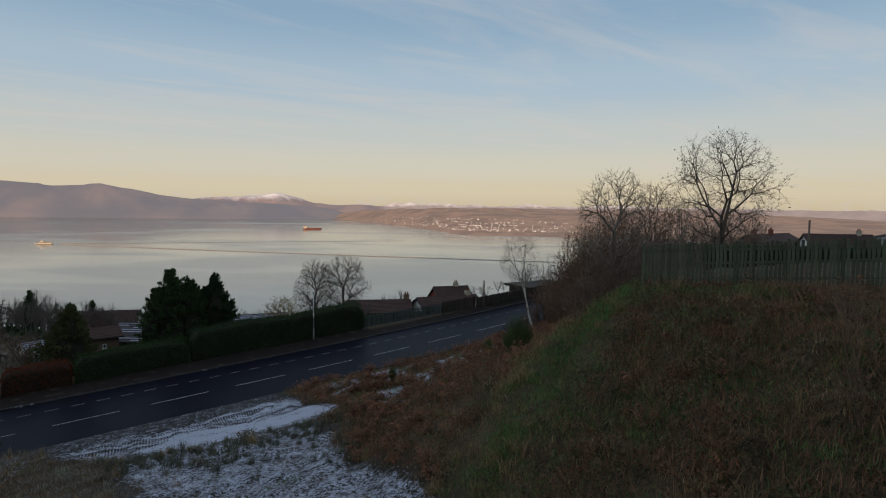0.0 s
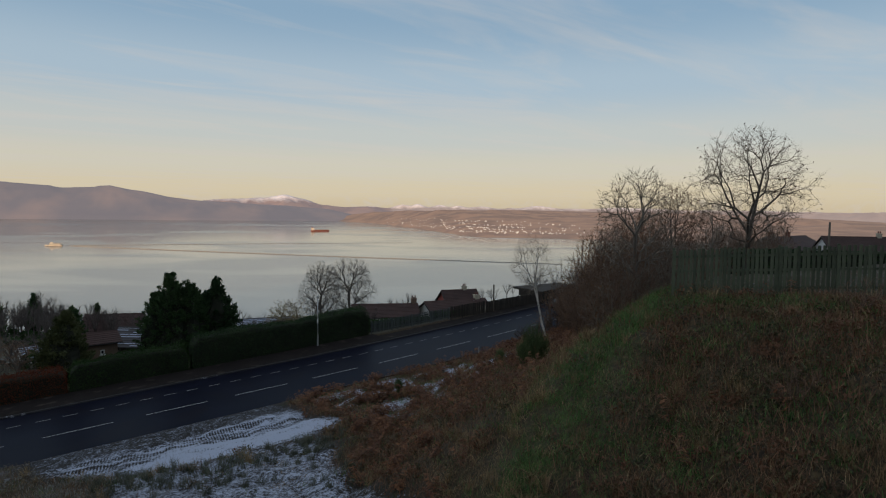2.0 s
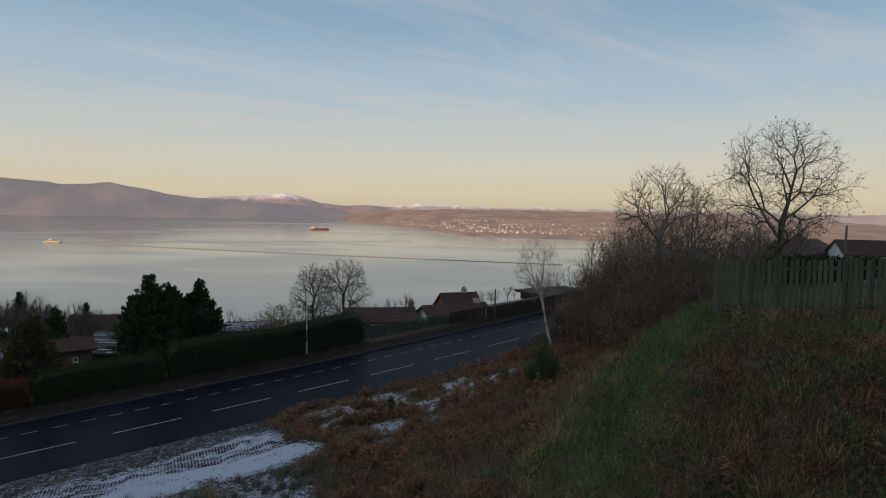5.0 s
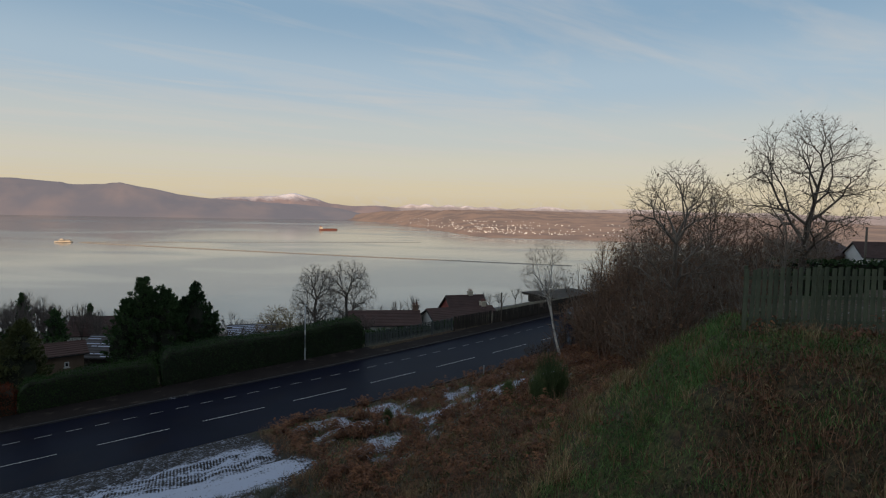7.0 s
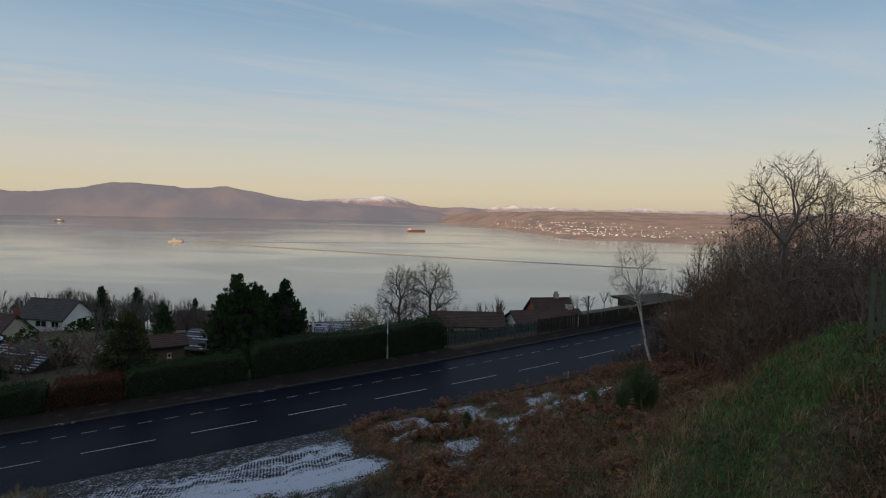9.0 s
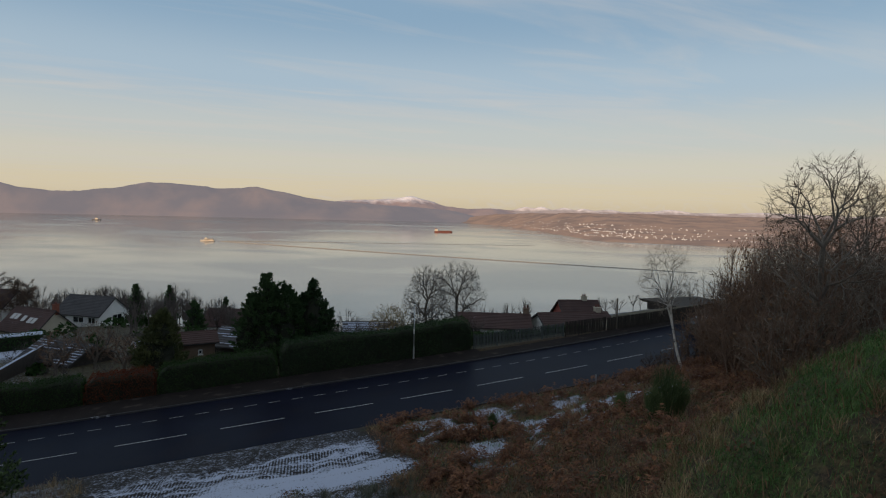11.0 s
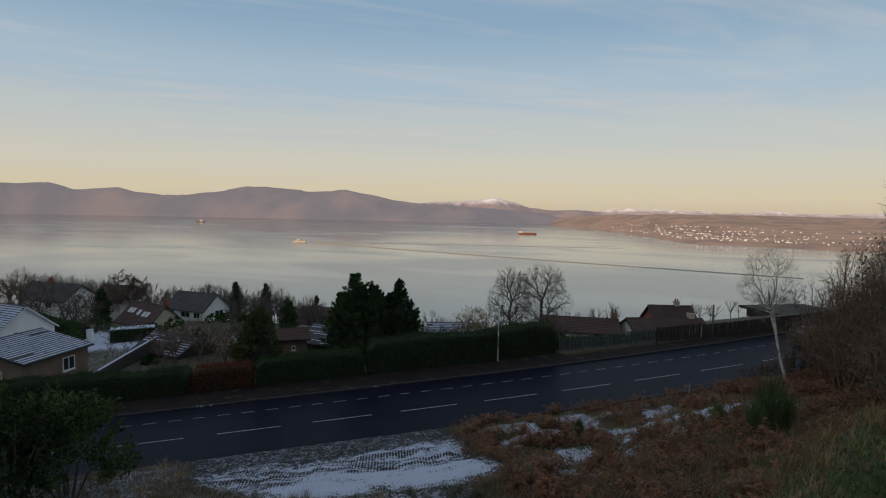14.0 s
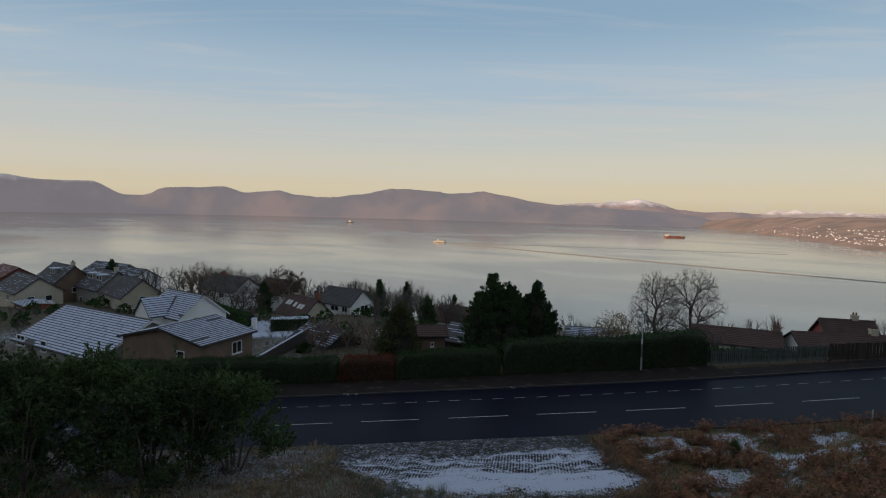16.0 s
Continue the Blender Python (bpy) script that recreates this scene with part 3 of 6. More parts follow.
# sea
sea = Shape()
rings = [200, 500, 900, 1500, 2400, 3600, 4950]
for r0, r1 in zip(rings, rings[1:]):
    for k in range(96):
        a0, a1 = 2 * math.pi * k / 96, 2 * math.pi * (k + 1) / 96
        sea.face((r0 * math.cos(a0), r0 * math.sin(a0), SEA), (r1 * math.cos(a0), r1 * math.sin(a0), SEA), (r1 * math.cos(a1), r1 * math.sin(a1), SEA), (r0 * math.cos(a1), r0 * math.sin(a1), SEA))
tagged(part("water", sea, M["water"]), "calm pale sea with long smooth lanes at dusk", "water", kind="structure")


# hills across the water: ridges along a bearing (degrees left of +y)
def crest_line(knots):
    """A smooth skyline through a few summits and saddles: bearing, height."""
    def height(a):
        if a >= knots[0][0]:
            return knots[0][1]
        for (a0, h0), (a1, h1) in zip(knots, knots[1:]):
            if a >= a1:
                q = (a0 - a) / (a0 - a1)
                q = 0.5 * q + 0.5 * q * q * (3 - 2 * q)
                return h0 + (h1 - h0) * q
        return knots[-1][1]
    return height


def hillside(near, far, crest, rough, seed):
    """The surface of a range: a point for a bearing and a depth from 0 at the shore to 1 behind the crest."""
    def spot(a, q):
        r = near(a) * (1 - q) + far(a) * q
        w = radians(a)
        x, y = -r * math.sin(w), r * math.cos(w)
        up = ease(-0.10, 0.74, q) ** 0.9 if q < 0.72 else 1 - 0.9 * ease(0.72, 1.0, q)
        if q < 0.06:
            up *= ease(0, 0.06, q)
        p = Vector((x * 0.0045, y * 0.0045, seed))
        fold = noise.fractal(p, 0.8, 2.1, 6)
        h = (crest(a) - SEA) * up * (1 + rough * fold * (1.6 if q < 0.62 else 0.35))
        return x, y, SEA - 1 + h
    return spot


def hills(name, label, a0, a1, steps, spot, mat, rows=40):
    k = steps + 1
    verts = [spot(a0 + (a1 - a0) * i / steps, j / rows) for j in range(rows + 1) for i in range(k)]
    faces = [(j * k + i, (j + 1) * k + i, (j + 1) * k + i + 1, j * k + i + 1) for j in range(rows) for i in range(steps)]
    me = bpy.data.meshes.new(name)
    me.from_pydata(verts, [], faces)
    me.materials.append(mat)
    me.polygons.foreach_set("use_smooth", [True] * len(me.polygons))
    return tagged(new(name, me), label, "hills", kind="structure")


def pushed_back(crest, near, far, old_near, old_far):
    """The same skyline on a range that stands farther away."""
    def height(a):
        k = (near(a) * 0.28 + far(a) * 0.72) / (old_near(a) * 0.28 + old_far(a) * 0.72)
        return 14.5 + (crest(a) - 14.5) * k
    return height


def west_near(a):
    return 3750 + 900 * ease(25, 68, a)


def west_far(a):
    return 4300 + 560 * ease(25, 68, a)


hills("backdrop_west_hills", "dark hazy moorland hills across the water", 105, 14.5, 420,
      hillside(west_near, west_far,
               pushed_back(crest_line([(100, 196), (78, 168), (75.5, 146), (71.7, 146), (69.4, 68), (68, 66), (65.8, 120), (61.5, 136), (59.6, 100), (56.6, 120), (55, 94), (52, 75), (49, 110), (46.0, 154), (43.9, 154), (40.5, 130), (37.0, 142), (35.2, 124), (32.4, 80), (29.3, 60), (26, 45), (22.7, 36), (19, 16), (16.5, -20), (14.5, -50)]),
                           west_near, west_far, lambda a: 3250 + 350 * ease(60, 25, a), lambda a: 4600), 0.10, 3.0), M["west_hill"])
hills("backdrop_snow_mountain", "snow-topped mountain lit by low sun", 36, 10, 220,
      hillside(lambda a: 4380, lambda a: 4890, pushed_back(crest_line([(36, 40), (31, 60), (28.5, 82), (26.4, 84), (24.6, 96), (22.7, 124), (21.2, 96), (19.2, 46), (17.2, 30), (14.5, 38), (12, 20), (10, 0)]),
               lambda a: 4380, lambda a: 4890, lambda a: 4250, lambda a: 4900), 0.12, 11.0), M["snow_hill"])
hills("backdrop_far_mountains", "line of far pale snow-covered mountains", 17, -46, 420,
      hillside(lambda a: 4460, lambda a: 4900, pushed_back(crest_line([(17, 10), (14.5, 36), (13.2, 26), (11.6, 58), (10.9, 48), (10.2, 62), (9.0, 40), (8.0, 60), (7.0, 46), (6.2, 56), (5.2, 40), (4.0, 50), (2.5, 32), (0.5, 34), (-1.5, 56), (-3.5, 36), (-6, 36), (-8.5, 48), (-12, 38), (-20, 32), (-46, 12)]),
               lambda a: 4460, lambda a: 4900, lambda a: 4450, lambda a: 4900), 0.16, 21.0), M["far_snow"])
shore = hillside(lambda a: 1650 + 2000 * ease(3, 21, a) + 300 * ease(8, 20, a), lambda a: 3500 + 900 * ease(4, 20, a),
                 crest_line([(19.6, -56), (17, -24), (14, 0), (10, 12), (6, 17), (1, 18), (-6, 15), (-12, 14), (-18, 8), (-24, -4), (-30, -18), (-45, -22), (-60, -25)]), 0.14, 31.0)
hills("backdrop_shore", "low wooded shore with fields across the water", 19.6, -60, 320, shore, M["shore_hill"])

# the village along the far shore
rv = Random(404)
village = Shape()
for _ in range(340):
    a = rv.uniform(-14, 13.5) if rv.random() < 0.5 else rv.gauss(4.0, 3.5)
    if not -14 < a < 13.5:
        continue
    street = rv.choice((0.07, 0.09, 0.13, 0.17, 0.22, 0.28))
    x, y, z = shore(a, street + rv.gauss(0, 0.006))
    w, d, h = rv.uniform(1.4, 3.4), rv.uniform(1.6, 2.4), rv.uniform(0.8, 1.5)
    m = pose(x, y, z, 0, 0, rv.uniform(-12, 25))
    village.box(-w / 2, -d / 2, -2, w / 2, d / 2, h, m)
    village.prism([tuple(m @ Vector(c)) for c in ((-w / 2, -d / 2, h), (-w / 2, d / 2, h), (-w / 2, 0, h + 0.8))], tuple(m.to_3x3() @ Vector((w, 0, 0))))
tagged(part("backdrop_village", village, M["white_wall"]), "pale houses scattered along the far shore", "village", kind="stuff")


# road, markings, kerbs and footway
def strip(shape, s0, s1, n0, n1, up, step=2.0, drop=0.0):
    """A band that follows the road between two offsets from its middle."""
    k = max(1, math.ceil((s1 - s0) / step))
    i = len(shape.v)
    for j in range(k + 1):
        s = s0 + (s1 - s0) * j / k
        for n in (n0, n1):
            x, y = at(s, n + bend(s))
            shape.v.append((x, y, road_height(s) + up))
            if drop:
                shape.v.append((x, y, road_height(s) + up - drop))
    if not drop:
        shape.f.extend((i + 2 * j, i + 2 * j + 2, i + 2 * j + 3, i + 2 * j + 1) for j in range(k))
    else:
        for j in range(k):
            a, b = i + 4 * j, i + 4 * j + 4
            shape.f += [(a, b, b + 2, a + 2), (a + 1, b + 1, b, a), (a + 2, b + 2, b + 3, a + 3)]
        for a in (i, i + 4 * k):
            shape.f.append((a, a + 2, a + 3, a + 1))
    return shape


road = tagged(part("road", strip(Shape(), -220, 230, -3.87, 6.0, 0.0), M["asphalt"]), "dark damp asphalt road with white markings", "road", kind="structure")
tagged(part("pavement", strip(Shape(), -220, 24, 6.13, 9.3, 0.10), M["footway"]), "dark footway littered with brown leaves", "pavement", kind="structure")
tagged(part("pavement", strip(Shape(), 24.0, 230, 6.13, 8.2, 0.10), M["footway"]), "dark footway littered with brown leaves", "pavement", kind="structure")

rnd = Random(5)
for k in range(-14, 22):
    s0 = 2.0 + 6 * k
    part("centre_dash", strip(Shape(), s0, s0 + 4.0, -0.036, 0.036, 0.005, 1.0), M["paint"], road)
for k in range(-40, 48):
    s0 = 0.35 + 1.62 * k
    part("edge_dash", strip(Shape(), s0, s0 + 0.8 + 0.1 * rnd.random(), 3.6, 3.69, 0.005, 1.0), M["worn_paint"], road)

kerb = tagged(new("kerb"), "weathered concrete kerb with traces of frost", "kerb", kind="structure")
for k in range(-60, 72):
    s0 = k * 0.93 + 0.01
    part("kerb_stone", strip(Shape(), s0, s0 + 0.915, 6.0, 6.125, 0.115, 1.0, 0.2), M["kerb"], kerb)
for k in range(13, 60):
    s0 = k * 0.93 + 0.01
    part("kerb_stone", strip(Shape(), s0, s0 + 0.915, -3.88, -3.755, 0.10, 1.0, 0.2), M["kerb"], kerb)


# ---- plants ----
def limbs(shape, twigs, leaves, rg, a, way, length, radius, depth, spec):
    """Grow one limb and its branches; fine wood goes to twigs, withered leaves to leaves."""
    steps = spec["steps"] if depth == 0 else (3 if depth < 3 else 2)
    p, d = Vector(a), Vector(way).normalized()
    r = radius
    last = len(spec["angle"]) - 1
    for j in range(steps):
        bent = Vector((rg.gauss(0, 1), rg.gauss(0, 1), rg.gauss(0, 1))) * spec["crook"] * (0.4 if depth == 0 else 1.0)
        d = (d + bent + Vector((0, 0, spec["rise"]))).normalized()
        q = p + d * (length / steps)
        r2 = max(spec["tip"], r * (spec["taper"] if depth else spec["taper"] ** (3 / steps)))
        (shape if depth < spec["wood"] else twigs).tube(p, q, r, r2, 7 if depth == 0 else (5 if depth == 1 else (4 if depth == 2 else 3)))
        if depth < spec["depth"]:
            count = spec["fork"][min(depth, len(spec["fork"]) - 1)]
            if depth == 0 and (j + 0.5) / steps < spec["bare"]:
                count = 0
            for _ in range(count):
                f = rg.random()
                b = p.lerp(q, f)
                w = rg.random() * 6.283
                side = d.orthogonal().normalized()
                side = Matrix.Rotation(w, 3, d) @ side
                ang = spec["angle"][min(depth, last)] * rg.uniform(0.75, 1.25)
                out = (d * math.cos(ang) + side * math.sin(ang)).normalized()
                grow = spec["shrink"][min(depth, len(spec["shrink"]) - 1)] * rg.uniform(0.7, 1.2)
                if depth == 0 and spec["bare"] < 0.6:
                    grow *= 1.25 - 0.9 * (j + f) / steps
                limbs(shape, twigs, leaves, rg, b, out, length * grow, max(spec["tip"], (r * (1 - f) + r2 * f) * 0.55), depth + 1, spec)
        elif leaves is not None and rg.random() < spec["leafy"]:
            u = Vector((rg.gauss(0, 1), rg.gauss(0, 1), rg.gauss(0, 1))).normalized() * 0.07
            v = u.orthogonal().normalized() * 0.05
            leaves.face(q - u, q + v, q + u, q - v)
        p, r = q, r2


def bare_tree(name, label, rg, m, height, spec, bark="bark", twig="twig", leaf="old_leaf", lean=(0, 0), stems=1, group=""):
    fine, leaves, woods = Shape(), Shape(), []
    for k in range(stems):
        wood = Shape()
        woods.append(wood)
        w = rg.random() * 6.283
        off = 0.0 if stems == 1 else 0.10 + 0.12 * rg.random()
        tilt = 0.0 if stems == 1 else spec.get("open", 0.28)
        limbs(wood, fine, leaves, rg, (off * math.cos(w), off * math.sin(w), -0.3), (lean[0] + tilt * math.cos(w), lean[1] + tilt * math.sin(w), 1), height * spec["trunk"] * (0.8 + 0.3 * rg.random()), height * spec["girth"], 0, spec)
    high = max(v[2] for sh in (fine, *woods) for v in sh.v)
    k = height / high
    for sh in (fine, leaves, *woods):
        sh.v = [(x * k, y * k, z * k) for x, y, z in sh.v]
    t = thing(name, m, label, "tree" if height > 5 else "shrub", group)
    for wood in woods:
        part("trunk" if stems == 1 else "stem", wood, M[bark], t, smooth=True)
    part("crown", fine, M[twig], t, "fine bare twigs")
    if leaves.f:
        part("withered_leaves", leaves, M[leaf], t, "few brown leaves left on the twigs")
    return t


OPEN_TREE = dict(steps=3, crook=0.035, rise=0.012, taper=0.82, tip=0.006, depth=4, wood=3, fork=[8, 3, 3, 3], bare=0.60, angle=[0.42, 0.48, 0.55, 0.6], shrink=[1.45, 0.45, 0.50, 0.5], leafy=0.02, trunk=0.36, girth=0.0115)


def fan_tree(name, label, rg, m, height, wide, low, tips, bark="bark", twig="twig", stems=1, leafy=0.0, fine=0.006, group="", flat=1.0, lean=(0.0, 0.0), hang=0.15):
    """A bare tree whose limbs divide again and again towards tips spread through a rounded crown."""
    pts = []
    mid, half = (low + 1.0) / 2 * height, (1.0 - low) / 2 * height
    phase = rg.random() * 50
    while len(pts) < tips:
        v = Vector((rg.uniform(-1, 1), rg.uniform(-1, 1), rg.uniform(-1, 1)))
        d = v.length
        if d > 1 or d < 0.25 or rg.random() > 0.25 + 0.75 * d ** 2:
            continue
        out = 1 + 0.35 * noise.noise((v.x / d * 1.7 + phase, v.y / d * 1.7, v.z / d * 1.7))
        narrow = 1.0 if v.z > -0.1 else 1 + 0.45 * (v.z + 0.1)
        pts.append(Vector((v.x * wide * out * narrow + lean[0] * height * 0.6, v.y * wide * flat * out * narrow + lean[1] * height * 0.6, mid + v.z * half * (0.9 + 0.1 * out))))
    woods, twigs, leaves = [Shape() for _ in range(stems)], Shape(), Shape()

    def grow(p, group_pts, wood, depth):
        k = len(group_pts)
        r = fine * k ** 0.46
        if k <= 2:
            for q in group_pts:
                bow = p.lerp(q, 0.55) + Vector((rg.gauss(0, 0.05), rg.gauss(0, 0.05), rg.uniform(-0.05, 0.12)))
                twigs.tube(p, bow, r, fine, 3)
                twigs.spike(bow, q, fine)
                way = (q - p).normalized()
                for _ in range(4):
                    b = p.lerp(q, rg.uniform(0.25, 1.0))
                    side = (way * 0.9 + Vector((rg.gauss(0, 0.5), rg.gauss(0, 0.5), rg.gauss(0.15, 0.4)))).normalized()
                    e = b + side * rg.uniform(0.03, 0.075) * (height * 0.6 + 2.0)
                    twigs.spike(b, e, fine * 0.9)
                    if rg.random() < leafy:
                        u = Vector((rg.gauss(0, 1), rg.gauss(0, 1), rg.gauss(0, 1))).normalized() * 0.09
                        w = u.orthogonal().normalized() * 0.06
                        leaves.face(e - u, e + w, e + u, e - w)
            return
        axis = Vector((rg.gauss(0, 1), rg.gauss(0, 1), rg.gauss(0, 0.6)))
        mean = sum(group_pts, Vector()) / k
        spreadv = max(group_pts, key=lambda q: (q - mean).length) - mean
        axis = (spreadv.normalized() + axis * 0.25).normalized()
        order = sorted(group_pts, key=lambda q: (q - mean).dot(axis))
        cut = max(1, min(k - 1, int(k * rg.uniform(0.35, 0.65))))
        for sub_pts in (order[:cut], order[cut:]):
            c = sum(sub_pts, Vector()) / len(sub_pts)
            f = rg.uniform(0.30, 0.46) if k > 12 else 0.5
            q = p + (c - p) * f + Vector((rg.gauss(0, 1), rg.gauss(0, 1), rg.gauss(0, 1))) * (c - p).length * 0.025
            r2 = fine * len(sub_pts) ** 0.46
            (wood if len(sub_pts) > 10 else twigs).tube(p, q, min(r, r2 * 1.25), r2, 6 if k > 60 else (5 if k > 10 else 3))
            grow(q, sub_pts, wood, depth + 1)

    if stems == 1:
        lots = [pts]
    else:
        pts.sort(key=lambda q: math.atan2(q.y, q.x))
        n = len(pts) // stems
        lots = [pts[j * n:(j + 1) * n] for j in range(stems)]
    for wood, lot in zip(woods, lots):
        r = fine * len(lot) ** 0.46
        c = sum(lot, Vector()) / len(lot)
        foot = Vector((0.0 if stems == 1 else c.x * 0.12, 0.0 if stems == 1 else c.y * 0.12, -0.3))
        fork = Vector((c.x * hang, c.y * hang, max(0.15, low * 0.8) * height)) if stems == 1 else Vector((c.x * 0.3, c.y * 0.3, 0.12 * height))
        bow = foot.lerp(fork, 0.5) + Vector((rg.gauss(0, 0.03), rg.gauss(0, 0.03), 0)) * (fork - foot).length
        wood.tube(foot, bow, r * 1.35, r * 1.15, 8)
        wood.tube(bow, fork, r * 1.15, r, 8)
        grow(fork, lot, wood, 0)
    t = thing(name, m, label, "tree" if height > 5 else "shrub", group)
    for wood in woods:
        part("trunk" if stems == 1 else "stem", wood, M[bark], t, smooth=True)
    part("crown", twigs, M[twig], t, "fine bare twigs")
    if leaves.f:
        part("withered_leaves", leaves, M["old_leaf"], t, "few brown leaves left on the twigs")
    return t


def leaf_cloud(shape, rg, places, size, flat=0.0, droop=0.0, slim=0.35):
    """Small four-sided leaves or sprays at random turns."""
    for x, y, z in places:
        u = Vector((rg.gauss(0, 1), rg.gauss(0, 1), rg.gauss(0, 1 - flat) - droop)).normalized()
        v = u.cross((rg.gauss(0, 1), rg.gauss(0, 1), rg.gauss(0, 1))).normalized()
        k = size * (0.6 + 0.8 * rg.random())
        p = Vector((x, y, z))
        shape.face(p - v * k * slim, p + u * k * 0.55, p + v * k * slim, p - u * k * 0.45)


def conifer(name, label, rg, m, tips, mat, count, lumpy=0.3, size=0.26, reach=1.0):
    """An evergreen of one or more pointed crowns (x, y, height, radius), made of plumes that sweep out and up."""
    t = thing(name, m, label, "tree")
    total = sum(h * r for _, _, h, r in tips)
    crown, core = Shape(), Shape()
    for tx, ty, height, radius in tips:
        part("trunk", Shape().tube((tx * 0.3, ty * 0.3, -0.4), (tx, ty, height * 0.9), height * 0.022, 0.03, 7), M["bark"], t)
        phase = rg.random() * 9

        def width(q, w):
            base = radius * (1 - q ** 2.0) ** 0.85 * (0.66 + 0.34 * min(1, q * 4))
            lump = 1 + lumpy * noise.noise((math.cos(w) * 1.3 + phase, math.sin(w) * 1.3, q * height * 0.5))
            return base * max(0.35, lump)

        # dark sheet inside the plumes, coloured as the shade deep in the crown
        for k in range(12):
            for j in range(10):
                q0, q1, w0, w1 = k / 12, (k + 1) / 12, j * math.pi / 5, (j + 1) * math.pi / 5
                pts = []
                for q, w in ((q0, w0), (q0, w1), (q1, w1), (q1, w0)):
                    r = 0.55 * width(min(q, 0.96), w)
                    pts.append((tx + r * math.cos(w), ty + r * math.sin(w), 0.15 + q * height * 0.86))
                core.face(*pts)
        plumes = max(30, int(height * radius * 7.5))
        each = max(12, int(count * height * radius / total / plumes))
        for k in range(plumes):
            q = 0.02 + 0.94 * rg.random() ** 1.15
            w = rg.random() * 6.283
            wide = width(q, w)
            root = Vector((tx + 0.30 * wide * math.cos(w), ty + 0.30 * wide * math.sin(w), q * height * 0.95))
            out = wide * rg.uniform(0.70, 1.03) * reach - 0.30 * wide
            rise = rg.uniform(0.35, 0.85) * (0.30 + 0.16 * radius) + 0.25 * q
            axis = Vector((out * math.cos(w + rg.gauss(0, 0.12)), out * math.sin(w + rg.gauss(0, 0.12)), rise))
            thick = 1.0
            if k < 3:
                thick = 0.45
                root, axis = Vector((tx + rg.gauss(0, 0.12), ty + rg.gauss(0, 0.12), height * 0.86)), Vector((rg.gauss(0, 0.15), rg.gauss(0, 0.15), height * rg.uniform(0.08, 0.14)))
            fat = (0.24 * axis.length + 0.22) * thick
            way = axis.normalized()
            for _ in range(each):
                f = rg.random() ** 0.8
                g = fat * (1.05 - f) ** 0.75
                p = root + axis * f + Vector((rg.gauss(0, g * 0.55), rg.gauss(0, g * 0.55), rg.gauss(0, g * 0.45) - 0.10 * g))
                u = (way * 0.8 + Vector((rg.gauss(0, 0.5), rg.gauss(0, 0.5), rg.gauss(0.15, 0.4)))).normalized()
                v = u.cross((rg.gauss(0, 1), rg.gauss(0, 1), rg.gauss(0, 1))).normalized()
                z = size * rg.uniform(0.6, 1.4)
                crown.face(p - v * z * 0.24, p + u * z * 0.65, p + v * z * 0.24, p - u * z * 0.45)
    part("inner_shade", core, M["core"], t)
    part("crown", crown, M[mat], t)
    return t


